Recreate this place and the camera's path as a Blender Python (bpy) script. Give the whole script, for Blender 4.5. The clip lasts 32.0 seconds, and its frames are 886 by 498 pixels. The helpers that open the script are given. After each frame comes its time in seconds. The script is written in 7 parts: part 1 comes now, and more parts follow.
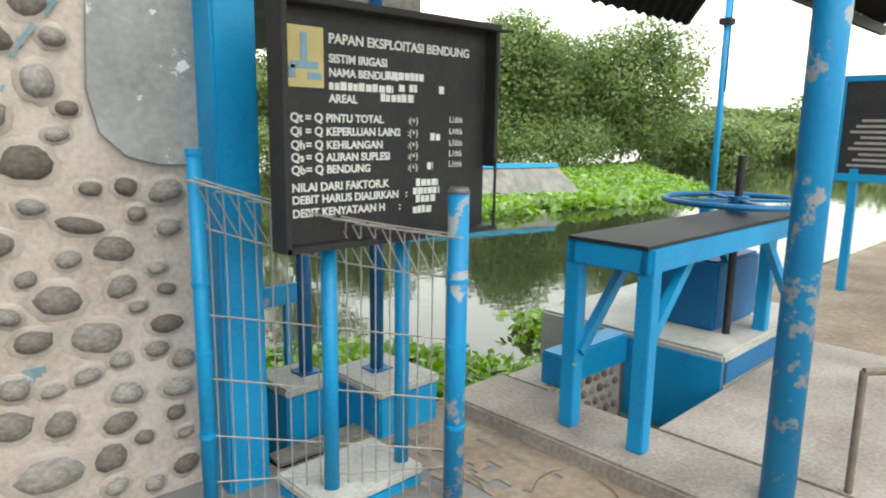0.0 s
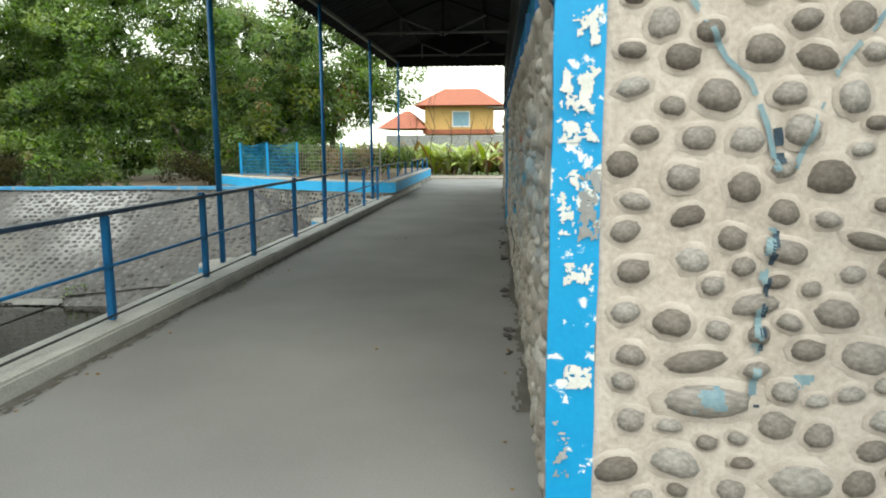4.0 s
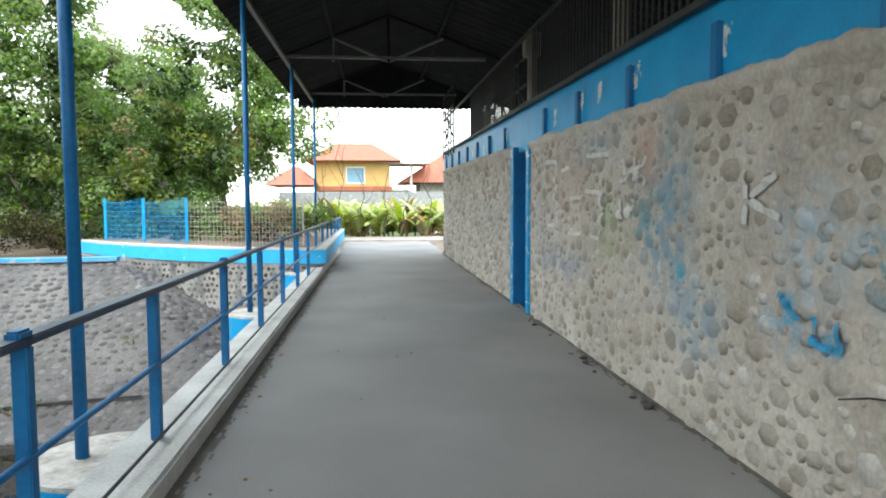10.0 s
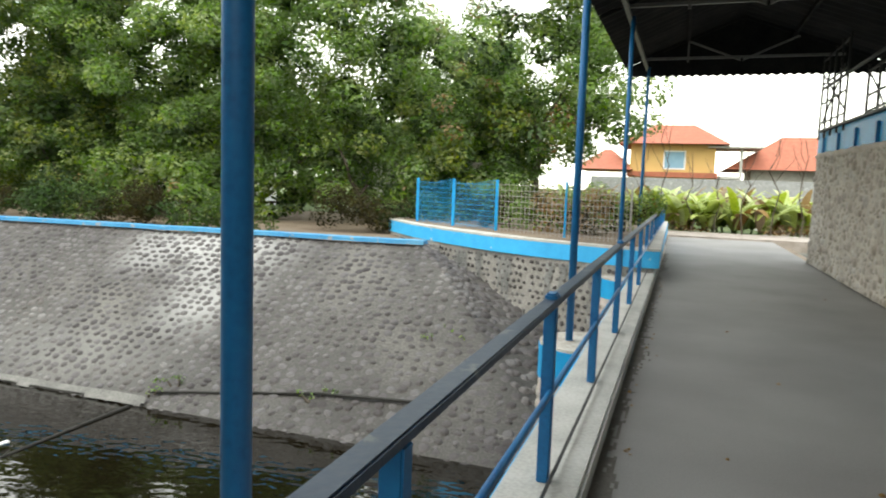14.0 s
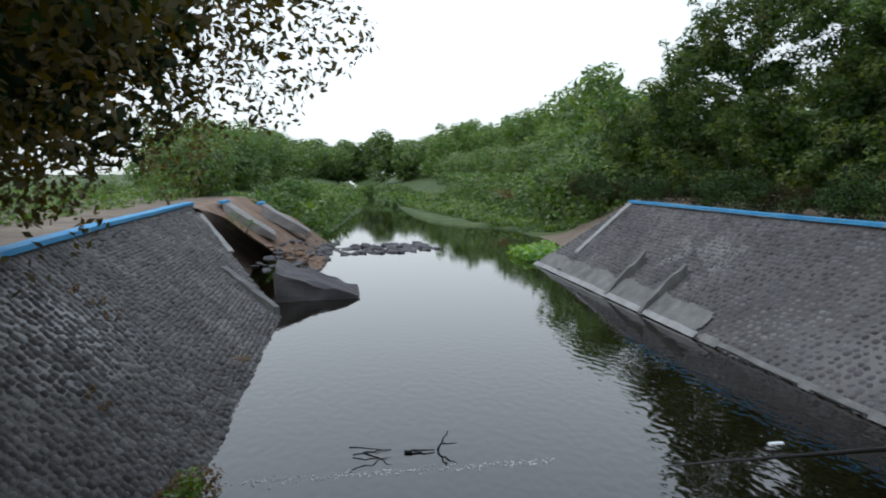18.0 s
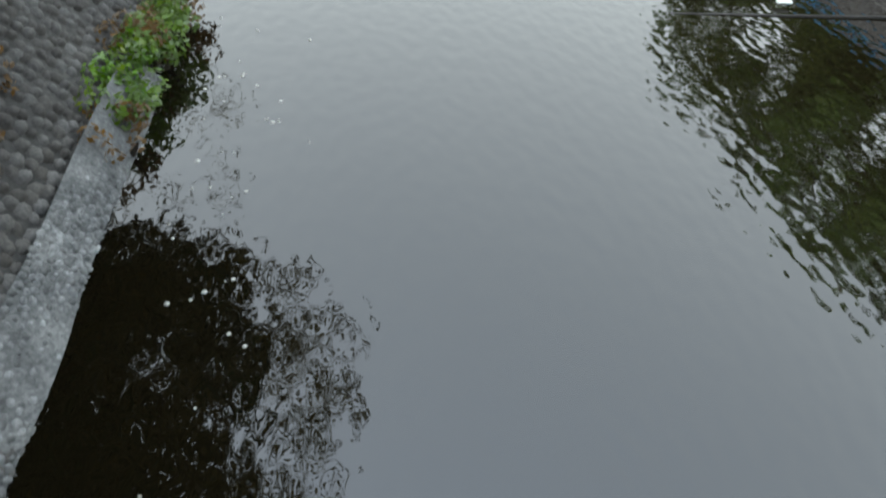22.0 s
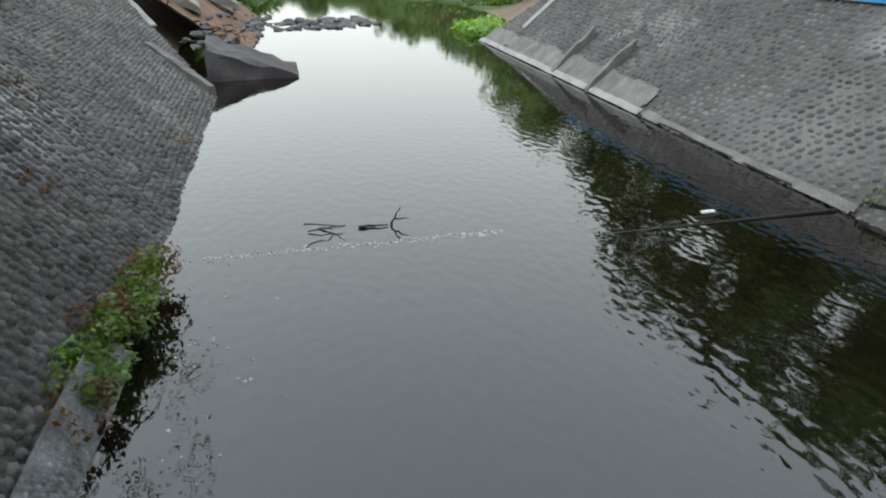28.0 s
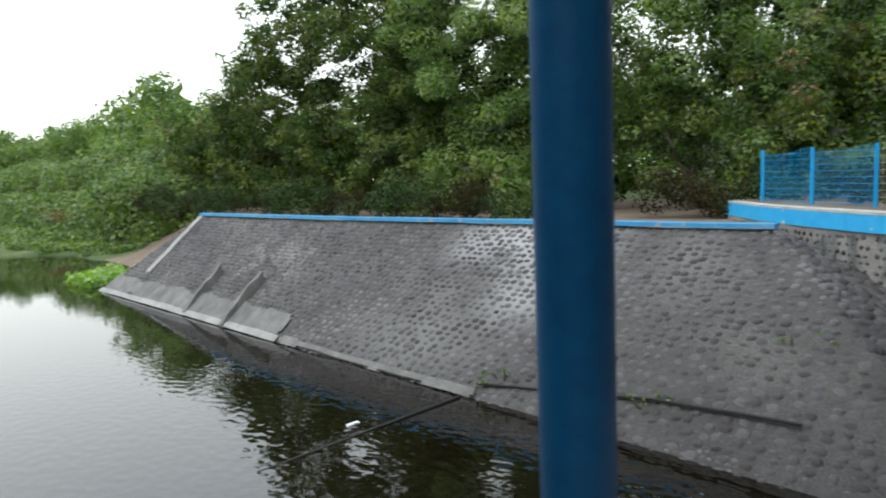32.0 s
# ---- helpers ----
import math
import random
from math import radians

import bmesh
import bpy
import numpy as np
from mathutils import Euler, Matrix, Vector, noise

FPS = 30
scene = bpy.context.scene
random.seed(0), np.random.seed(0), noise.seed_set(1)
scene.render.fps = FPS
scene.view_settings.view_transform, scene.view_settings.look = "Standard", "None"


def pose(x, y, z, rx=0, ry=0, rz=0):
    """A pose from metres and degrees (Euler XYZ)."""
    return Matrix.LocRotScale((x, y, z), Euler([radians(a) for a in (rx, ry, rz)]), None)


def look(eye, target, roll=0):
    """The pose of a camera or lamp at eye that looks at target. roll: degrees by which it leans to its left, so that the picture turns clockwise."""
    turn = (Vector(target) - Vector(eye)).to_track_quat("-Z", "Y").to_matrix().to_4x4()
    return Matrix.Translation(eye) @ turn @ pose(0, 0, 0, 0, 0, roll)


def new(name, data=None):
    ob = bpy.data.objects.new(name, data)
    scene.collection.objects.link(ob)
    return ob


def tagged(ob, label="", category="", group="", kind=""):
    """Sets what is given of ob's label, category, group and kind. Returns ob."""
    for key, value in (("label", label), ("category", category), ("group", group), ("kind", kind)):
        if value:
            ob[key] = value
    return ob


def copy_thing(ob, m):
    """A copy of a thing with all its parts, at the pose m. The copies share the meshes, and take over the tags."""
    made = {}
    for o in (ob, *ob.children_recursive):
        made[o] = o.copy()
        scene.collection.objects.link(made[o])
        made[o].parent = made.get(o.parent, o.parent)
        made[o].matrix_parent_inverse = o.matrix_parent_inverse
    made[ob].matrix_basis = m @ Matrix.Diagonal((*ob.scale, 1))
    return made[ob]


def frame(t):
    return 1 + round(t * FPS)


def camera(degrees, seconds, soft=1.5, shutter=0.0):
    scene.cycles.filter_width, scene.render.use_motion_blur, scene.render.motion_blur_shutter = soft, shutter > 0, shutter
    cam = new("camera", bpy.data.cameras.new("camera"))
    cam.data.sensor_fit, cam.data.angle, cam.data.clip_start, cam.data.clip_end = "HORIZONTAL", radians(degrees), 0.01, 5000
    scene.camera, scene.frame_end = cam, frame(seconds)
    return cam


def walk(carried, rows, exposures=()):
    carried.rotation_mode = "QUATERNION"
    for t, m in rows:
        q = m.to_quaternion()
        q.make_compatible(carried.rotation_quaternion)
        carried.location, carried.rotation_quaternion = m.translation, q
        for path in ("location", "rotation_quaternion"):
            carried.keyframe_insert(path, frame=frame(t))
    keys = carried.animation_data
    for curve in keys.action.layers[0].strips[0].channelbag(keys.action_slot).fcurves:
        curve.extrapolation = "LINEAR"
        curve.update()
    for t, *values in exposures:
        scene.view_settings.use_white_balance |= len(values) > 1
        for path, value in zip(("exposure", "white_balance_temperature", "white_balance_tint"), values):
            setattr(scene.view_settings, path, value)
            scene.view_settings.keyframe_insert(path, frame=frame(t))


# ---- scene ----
cam = camera(67.0, 32.0, soft=1.9, shutter=0.2)
PATH = [
    (0.0, (0.424, -1.312, 1.598), (1.729, 0.160, 1.241), 0.9),
    (0.5, (0.380, -1.305, 1.596), (1.530, 0.293, 1.244), 0.8),
    (1.0, (0.309, -1.290, 1.589), (1.219, 0.456, 1.236), 0.9),
    (1.5, (0.220, -1.315, 1.579), (0.783, 0.572, 1.233), 1.7),
    (2.0, (0.143, -1.329, 1.560), (0.440, 0.621, 1.229), 1.5),
    (2.5, (0.070, -1.344, 1.552), (0.174, 0.627, 1.227), 1.9),
    (3.0, (0.001, -1.319, 1.545), (-0.096, 0.648, 1.196), 0.6),
    (3.5, (-0.116, -1.212, 1.541), (-0.288, 0.757, 1.237), 1.0),
    (4.0, (-0.328, -1.106, 1.568), (-0.489, 0.864, 1.264), -0.2),
    (4.5, (-0.586, -1.160, 1.598), (-0.786, 0.810, 1.314), 0.9),
    (6.5, (-1.564, 0.276, 1.489), (-1.702, 2.263, 1.305), -1.5),
    (7.0, (-1.691, 0.628, 1.532), (-1.685, 2.622, 1.373), -3.4),
    (7.5, (-1.780, 1.153, 1.470), (-1.774, 3.147, 1.314), -3.0),
    (8.0, (-1.901, 1.606, 1.467), (-1.838, 3.599, 1.314), -2.7),
    (8.5, (-1.997, 2.039, 1.482), (-1.874, 4.027, 1.305), -3.7),
    (9.0, (-2.040, 2.450, 1.534), (-1.990, 4.445, 1.410), -3.6),
    (9.5, (-2.181, 2.917, 1.535), (-2.083, 4.912, 1.441), -1.7),
    (10.0, (-2.255, 3.400, 1.530), (-2.051, 5.385, 1.396), -0.2),
    (10.5, (-2.310, 3.826, 1.528), (-2.150, 5.810, 1.335), -0.2),
    (11.0, (-2.416, 4.242, 1.536), (-2.277, 6.233, 1.399), -0.2),
    (11.5, (-2.576, 4.523, 1.539), (-2.551, 6.516, 1.367), -0.4),
    (12.0, (-2.618, 4.884, 1.566), (-2.716, 6.877, 1.428), 0.5),
    (12.5, (-2.739, 5.231, 1.554), (-2.902, 7.217, 1.386), -0.6),
    (13.0, (-2.852, 5.601, 1.572), (-2.999, 7.582, 1.347), -2.0),
    (13.5, (-2.925, 5.943, 1.568), (-3.331, 7.893, 1.392), 1.9),
    (14.0, (-2.994, 6.150, 1.585), (-3.659, 8.026, 1.390), 2.0),
    (14.5, (-3.063, 6.257, 1.533), (-4.011, 8.006, 1.328), 2.1),
    (15.0, (-3.096, 6.307, 1.508), (-4.355, 7.836, 1.237), 3.1),
    (15.5, (-3.070, 6.351, 1.492), (-4.531, 7.679, 1.171), 4.2),
    (16.2, (-3.420, 6.620, 1.800), (-5.139, 7.665, 1.469), 3.2),
    (16.45, (-3.560, 6.640, 1.880), (-5.337, 7.558, 1.561), 2.8),
    (16.7, (-3.625, 6.660, 1.800), (-5.442, 7.488, 1.501), 2.3),
    (17.5, (-3.620, 6.720, 1.500), (-5.538, 7.222, 1.240), 0.8),
    (18.0, (-3.640, 6.757, 1.499), (-5.605, 7.054, 1.271), -0.1),
    (18.5, (-3.660, 6.793, 1.497), (-5.645, 6.862, 1.259), 1.5),
    (19.0, (-3.680, 6.830, 1.496), (-5.657, 6.949, 1.217), -0.3),
    (19.5, (-3.685, 6.828, 1.494), (-5.647, 7.073, 1.193), -1.0),
    (20.0, (-3.690, 6.825, 1.493), (-5.615, 7.057, 1.002), 0.4),
    (20.5, (-3.695, 6.822, 1.491), (-5.552, 7.093, 0.801), 1.3),
    (21.0, (-3.700, 6.820, 1.490), (-5.440, 7.090, 0.542), 1.6),
    (21.5, (-3.770, 6.721, 1.444), (-5.334, 7.033, 0.237), 3.9),
    (22.0, (-3.797, 6.646, 1.416), (-5.167, 6.953, -0.008), 7.6),
    (22.5, (-3.814, 6.669, 1.305), (-4.938, 6.935, -0.328), 9.2),
    (23.0, (-3.639, 6.586, 1.209), (-4.857, 6.887, -0.348), 3.3),
    (23.5, (-3.726, 6.703, 1.161), (-4.587, 6.840, -0.639), 4.8),
    (24.0, (-3.826, 6.683, 1.140), (-4.303, 6.733, -0.802), 5.9),
    (24.5, (-3.866, 6.751, 1.046), (-4.275, 6.744, -0.912), 0.0),
    (25.0, (-3.828, 6.751, 1.121), (-4.580, 6.881, -0.728), 6.5),
    (25.5, (-3.759, 6.695, 1.252), (-4.816, 7.027, -0.413), 5.4),
    (27.5, (-3.796, 6.567, 1.370), (-5.456, 7.040, 0.359), 1.8),
    (28.0, (-3.725, 6.613, 1.388), (-5.486, 7.048, 0.545), 0.6),
    (28.5, (-3.720, 6.627, 1.387), (-5.554, 7.055, 0.715), 0.2),
    (29.0, (-3.715, 6.640, 1.385), (-5.591, 7.067, 0.837), -1.0),
    (29.5, (-3.710, 6.653, 1.383), (-5.620, 7.065, 0.958), -1.7),
    (30.0, (-3.705, 6.667, 1.382), (-5.635, 7.080, 1.059), -1.6),
    (30.5, (-3.700, 6.680, 1.380), (-5.600, 7.237, 1.100), -1.7),
    (31.0, (-3.677, 6.793, 1.393), (-5.474, 7.642, 1.164), -1.6),
    (31.5, (-3.690, 6.852, 1.403), (-5.349, 7.951, 1.198), -1.5),
    (32.0, (-3.623, 6.968, 1.436), (-5.064, 8.337, 1.219), -2.3),
]
EXPOSURES = [(0.0, 0.2, 6950, 2.0), (1.0, 0.05, 6960, 0.7), (2.0, 0.23, 6980, -0.7), (3.0, 0.34, 6990, -2.0), (4.5, 0.4, 6980, -4.0), (6.5, 0.85, 6900, 2.0), (7.0, 0.98, 6760, 2.0), (10.0, 1.14, 6430, 2.0), (11.0, 1.06, 6540, 2.0), (13.0, 0.81, 6770, 2.0), (14.0, 0.65, 7100, 2.0), (15.0, 0.68, 7000, 1.2), (15.5, 0.4, 6900, 0.8), (16.5, -0.16, 6600, 1.9), (18.0, -0.73, 5900, 6.2), (20.0, -0.76, 5750, 6.5), (21.0, -0.3, 6100, 3.0), (22.0, 0.58, 6300, 1.0), (23.0, 1.0, 6400, 2.0), (24.0, 1.15, 6370, 3.0), (25.5, 1.16, 6180, 3.7), (27.5, -0.0, 6340, 2.6), (28.0, -0.12, 6350, 2.3), (29.0, -0.02, 6100, 7.2), (29.5, -0.22, 6000, 6.9), (30.0, -0.52, 5900, 6.6), (31.0, -0.77, 5850, 6.1), (31.5, -0.52, 6050, 5.8), (32.0, -0.02, 6350, 4.5)]
walk(cam, [(t, look(e, g, r)) for t, e, g, r in PATH], EXPOSURES)

# ---- world and light ----
world = bpy.data.worlds.new("overcast_sky")
scene.world = world
world.use_nodes = True
wn, wl = world.node_tree.nodes, world.node_tree.links
wn.clear()
sky = wn.new("ShaderNodeTexSky")
sky.sky_type = "NISHITA"
sky.sun_disc = False
sky.sun_elevation = radians(48)
sky.sun_rotation = radians(200)
sky.dust_density = 4.0
grey = wn.new("ShaderNodeHueSaturation")
grey.inputs["Saturation"].default_value = 0.25
grey.inputs["Value"].default_value = 0.12
haze = wn.new("ShaderNodeMixRGB")
haze.inputs[0].default_value = 0.75
# an overcast sky is brighter overhead than at the horizon
coord = wn.new("ShaderNodeTexCoord")
split = wn.new("ShaderNodeSeparateXYZ")
rise = wn.new("ShaderNodeMapRange")
rise.inputs["From Min"].default_value = 0.0
rise.inputs["From Max"].default_value = 1.0
rise.inputs["To Min"].default_value = 2.3
rise.inputs["To Max"].default_value = 2.6
tint = wn.new("ShaderNodeMixRGB")
tint.inputs[1].default_value = (1.0, 1.0, 0.95, 1)
tint.inputs[2].default_value = (0.83, 0.92, 1.12, 1)
back = wn.new("ShaderNodeBackground")
wout = wn.new("ShaderNodeOutputWorld")
wl.new(coord.outputs["Generated"], split.inputs[0])
wl.new(split.outputs["Z"], rise.inputs["Value"])
wl.new(split.outputs["Z"], tint.inputs[0])
wl.new(tint.outputs[0], haze.inputs[2])
wl.new(rise.outputs[0], back.inputs["Strength"])
wl.new(sky.outputs[0], grey.inputs["Color"])
wl.new(grey.outputs[0], haze.inputs[1])
wl.new(haze.outputs[0], back.inputs["Color"])
wl.new(back.outputs[0], wout.inputs["Surface"])
sun = new("sun", bpy.data.lights.new("sun", "SUN"))
sun.data.energy = 0.8
sun.data.angle = radians(20)
sun.data.color = (1.0, 0.96, 0.9)
sun.matrix_world = look((0, 0, 30), (-6, 16, 0))


# ---- materials ----
def material(name, stops, scale=6.0, detail_scale=60.0, rough=0.85, metal=0.0, bump=0.3, bump_scale=40.0, island=0.0, spec=0.4, wear=None):
    """A surface whose colour runs through stops by noise at two sizes; island: brightness spread from piece to piece; wear: (colour, amount, scale)."""
    m = bpy.data.materials.new(name)
    m.use_nodes = True
    n, l = m.node_tree.nodes, m.node_tree.links
    bsdf = n["Principled BSDF"]
    co = n.new("ShaderNodeTexCoord")
    big = n.new("ShaderNodeTexNoise")
    big.inputs["Scale"].default_value = scale
    big.inputs["Detail"].default_value = 6
    fine = n.new("ShaderNodeTexNoise")
    fine.inputs["Scale"].default_value = detail_scale
    fine.inputs["Detail"].default_value = 4
    for x in (big, fine):
        l.new(co.outputs["Object"], x.inputs["Vector"])
    mix = n.new("ShaderNodeMath")
    mix.operation = "MULTIPLY_ADD"
    mix.inputs[1].default_value = 0.45
    l.new(fine.outputs["Fac"], mix.inputs[0])
    half = n.new("ShaderNodeMath")
    half.operation = "MULTIPLY"
    half.inputs[1].default_value = 0.6
    l.new(big.outputs["Fac"], half.inputs[0])
    l.new(half.outputs[0], mix.inputs[2])
    ramp = n.new("ShaderNodeValToRGB")
    e = ramp.color_ramp.elements
    while len(e) < len(stops):
        e.new(0.5)
    for i, c in enumerate(stops):
        e[i].position = 0.32 + 0.4 * i / max(1, len(stops) - 1)
        e[i].color = (*c, 1)
    l.new(mix.outputs[0], ramp.inputs["Fac"])
    col = ramp.outputs["Color"]
    if wear:
        wc, amount, wscale = wear
        wnz = n.new("ShaderNodeTexNoise")
        wnz.inputs["Scale"].default_value = wscale
        wnz.inputs["Detail"].default_value = 8
        wnz.inputs["Roughness"].default_value = 0.65
        l.new(co.outputs["Object"], wnz.inputs["Vector"])
        cut = n.new("ShaderNodeValToRGB")
        cut.color_ramp.elements[0].position = 1.0 - amount
        cut.color_ramp.elements[1].position = min(1.0, 1.0 - amount + 0.03)
        l.new(wnz.outputs["Fac"], cut.inputs["Fac"])
        wm = n.new("ShaderNodeMixRGB")
        wm.inputs[2].default_value = (*wc, 1)
        l.new(cut.outputs["Color"], wm.inputs[0])
        l.new(col, wm.inputs[1])
        col = wm.outputs[0]
    if island:
        rnd = n.new("ShaderNodeNewGeometry")
        obi = n.new("ShaderNodeObjectInfo")
        both = n.new("ShaderNodeMath")
        both.operation = "ADD"
        l.new(rnd.outputs["Random Per Island"], both.inputs[0])
        l.new(obi.outputs["Random"], both.inputs[1])
        wrap = n.new("ShaderNodeMath")
        wrap.operation = "FRACT"
        l.new(both.outputs[0], wrap.inputs[0])
        mr = n.new("ShaderNodeMapRange")
        mr.inputs["To Min"].default_value = 1 - island
        mr.inputs["To Max"].default_value = 1 + island
        l.new(wrap.outputs[0], mr.inputs["Value"])
        hs = n.new("ShaderNodeHueSaturation")
        l.new(mr.outputs[0], hs.inputs["Value"])
        sat = n.new("ShaderNodeMapRange")
        sat.inputs["To Min"].default_value = 1.3
        sat.inputs["To Max"].default_value = 0.6
        l.new(wrap.outputs[0], sat.inputs["Value"])
        l.new(sat.outputs[0], hs.inputs["Saturation"])
        l.new(col, hs.inputs["Color"])
        col = hs.outputs["Color"]
    l.new(col, bsdf.inputs["Base Color"])
    bsdf.inputs["Roughness"].default_value = rough
    bsdf.inputs["Metallic"].default_value = metal
    bsdf.inputs["Specular IOR Level"].default_value = spec
    if bump:
        bn = n.new("ShaderNodeTexNoise")
        bn.inputs["Scale"].default_value = bump_scale
        bn.inputs["Detail"].default_value = 5
        l.new(co.outputs["Object"], bn.inputs["Vector"])
        bp = n.new("ShaderNodeBump")
        bp.inputs["Strength"].default_value = bump
        bp.inputs["Distance"].default_value = 0.01
        l.new(bn.outputs["Fac"], bp.inputs["Height"])
        l.new(bp.outputs[0], bsdf.inputs["Normal"])
    return m


BLUE = material("blue_paint", [(0.003, 0.19, 0.42), (0.004, 0.25, 0.52), (0.005, 0.29, 0.56)], 3, 50, 0.45, bump=0.1)
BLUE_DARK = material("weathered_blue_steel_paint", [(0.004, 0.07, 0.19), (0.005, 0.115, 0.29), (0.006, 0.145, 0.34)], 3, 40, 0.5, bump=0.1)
PIPE_WORN = material("worn_blue_pipe_paint", [(0.003, 0.19, 0.44), (0.005, 0.25, 0.52)], 4, 50, 0.5, bump=0.1, wear=((0.30, 0.33, 0.36), 0.45, 6))
BLUE_WORN = material("peeling_blue_paint", [(0.003, 0.23, 0.5), (0.005, 0.28, 0.56)], 4, 50, 0.5, bump=0.15, wear=((0.7, 0.7, 0.68), 0.41, 9))
SKYBLUE = material("light_blue_cap_paint", [(0.02, 0.30, 0.62), (0.04, 0.40, 0.72)], 4, 40, 0.6, bump=0.2, wear=((0.45, 0.5, 0.5), 0.36, 6))
CAPBLUE = material("faded_blue_cap_paint", [(0.03, 0.17, 0.36), (0.05, 0.25, 0.46), (0.12, 0.30, 0.44)], 1.3, 30, 0.75, bump=0.3, wear=((0.26, 0.28, 0.28), 0.40, 5))
ASPHALT = material("grey_deck_screed", [(0.16, 0.151, 0.144), (0.202, 0.192, 0.185), (0.243, 0.233, 0.226)], 0.7, 90, 0.9, bump=0.25, bump_scale=150)
CONCRETE = material("pale_concrete", [(0.30, 0.29, 0.27), (0.42, 0.41, 0.38), (0.52, 0.51, 0.48)], 3, 45, 0.9, bump=0.4)
CONCRETE_DARK = material("dirty_concrete", [(0.13, 0.125, 0.115), (0.22, 0.21, 0.19), (0.32, 0.30, 0.27)], 2, 30, 0.92, bump=0.5)
PLASTER = material("grey_cement_render", [(0.20, 0.20, 0.20), (0.28, 0.28, 0.28), (0.36, 0.36, 0.36)], 5, 30, 0.8, bump=0.4, wear=((0.65, 0.66, 0.66), 0.38, 7))
MORTAR = material("cream_mortar", [(0.31, 0.262, 0.228), (0.445, 0.385, 0.345), (0.54, 0.487, 0.45)], 2.5, 40, 0.92, bump=0.5)
MORTAR_GREY = material("grey_mortar", [(0.27, 0.24, 0.205), (0.40, 0.355, 0.31), (0.53, 0.485, 0.435)], 1.5, 30, 0.95, bump=0.6)
COBBLE = material("river_cobble", [(0.10, 0.084, 0.072), (0.19, 0.164, 0.145), (0.31, 0.275, 0.25)], 7, 60, 0.6, bump=0.4, island=0.45)
STONE = material("weathered_wall_stone", [(0.21, 0.185, 0.16), (0.32, 0.285, 0.25), (0.44, 0.40, 0.355)], 4, 40, 0.85, bump=0.6, island=0.2)
BANKSTONE = material("bank_pitching_stone", [(0.039, 0.034, 0.036), (0.077, 0.069, 0.069), (0.142, 0.129, 0.119)], 0.7, 40, 0.8, bump=0.5, island=0.4)
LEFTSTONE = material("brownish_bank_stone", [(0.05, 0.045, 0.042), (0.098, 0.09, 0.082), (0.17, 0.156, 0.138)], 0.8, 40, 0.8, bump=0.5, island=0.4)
BANKMORTAR = material("bank_mortar", [(0.036, 0.034, 0.032), (0.07, 0.066, 0.061), (0.14, 0.132, 0.118)], 0.45, 25, 0.95, bump=0.5)
PALEPATCH = material("whitish_repair_mortar", [(0.1, 0.098, 0.095), (0.19, 0.187, 0.18), (0.32, 0.314, 0.303)], 3, 30, 0.95, bump=0.6)
RAILDARK = material("dark_worn_handrail_paint", [(0.006, 0.02, 0.05), (0.012, 0.035, 0.075), (0.03, 0.05, 0.08)], 3, 40, 0.45, bump=0.15, wear=((0.10, 0.11, 0.12), 0.40, 6))
GRAFFITI_BLUE = material("faded_blue_graffiti", [(0.13, 0.20, 0.25), (0.18, 0.27, 0.31), (0.26, 0.30, 0.30)], 5, 40, 0.9, bump=0.3)
GRAFFITI_CYAN = material("bright_blue_graffiti", [(0.03, 0.22, 0.42), (0.06, 0.3, 0.5)], 6, 40, 0.85, bump=0.3)
CHALK = material("white_chalk_paint", [(0.42, 0.41, 0.39), (0.6, 0.59, 0.57)], 8, 60, 0.95, bump=0.2)
TAR = material("dark_drip_stain", [(0.01, 0.02, 0.035), (0.03, 0.06, 0.09)], 9, 50, 0.6, bump=0.1)
BLACK = material("black_sheet_steel", [(0.012, 0.012, 0.014), (0.02, 0.02, 0.022), (0.035, 0.033, 0.03)], 4, 40, 0.6, bump=0.15)
ROOFUNDER = material("dark_roof_sheet", [(0.011, 0.011, 0.012), (0.019, 0.019, 0.02), (0.032, 0.031, 0.029)], 2, 30, 0.95, bump=0.15, spec=0.08)
STEELGREY = material("grey_steel", [(0.14, 0.14, 0.14), (0.22, 0.22, 0.22)], 6, 50, 0.5, metal=0.3, bump=0.1)
WIRE = material("galvanised_wire", [(0.30, 0.27, 0.25), (0.45, 0.43, 0.4)], 12, 60, 0.5, metal=0.5, bump=0)
WHITE = material("white_paint", [(0.6, 0.6, 0.58), (0.75, 0.75, 0.73)], 10, 60, 0.7, bump=0)
SOIL = material("dry_bank_soil", [(0.09, 0.065, 0.045), (0.16, 0.12, 0.085), (0.23, 0.18, 0.13)], 0.8, 12, 0.95, bump=0.8, bump_scale=8)
GRASS = material("grass_ground", [(0.03, 0.048, 0.013), (0.055, 0.085, 0.02), (0.12, 0.13, 0.05)], 0.5, 8, 0.95, bump=0.8, bump_scale=6)
BARK = material("bark", [(0.05, 0.04, 0.03), (0.1, 0.08, 0.06)], 8, 40, 0.95, bump=0.6)
LEAF = material("green_leaves", [(0.028, 0.065, 0.012), (0.11, 0.19, 0.032), (0.32, 0.38, 0.085)], 0.7, 6, 0.55, bump=0, island=0.2)
LEAF_DARK = material("dark_leaves", [(0.042, 0.086, 0.02), (0.135, 0.225, 0.05), (0.34, 0.39, 0.11)], 0.7, 6, 0.7, bump=0, spec=0.12, island=0.2)
LEAF_FRESH = material("fresh_leaves", [(0.09, 0.16, 0.025), (0.18, 0.28, 0.045), (0.34, 0.38, 0.09)], 1, 8, 0.5, bump=0, island=0.2)
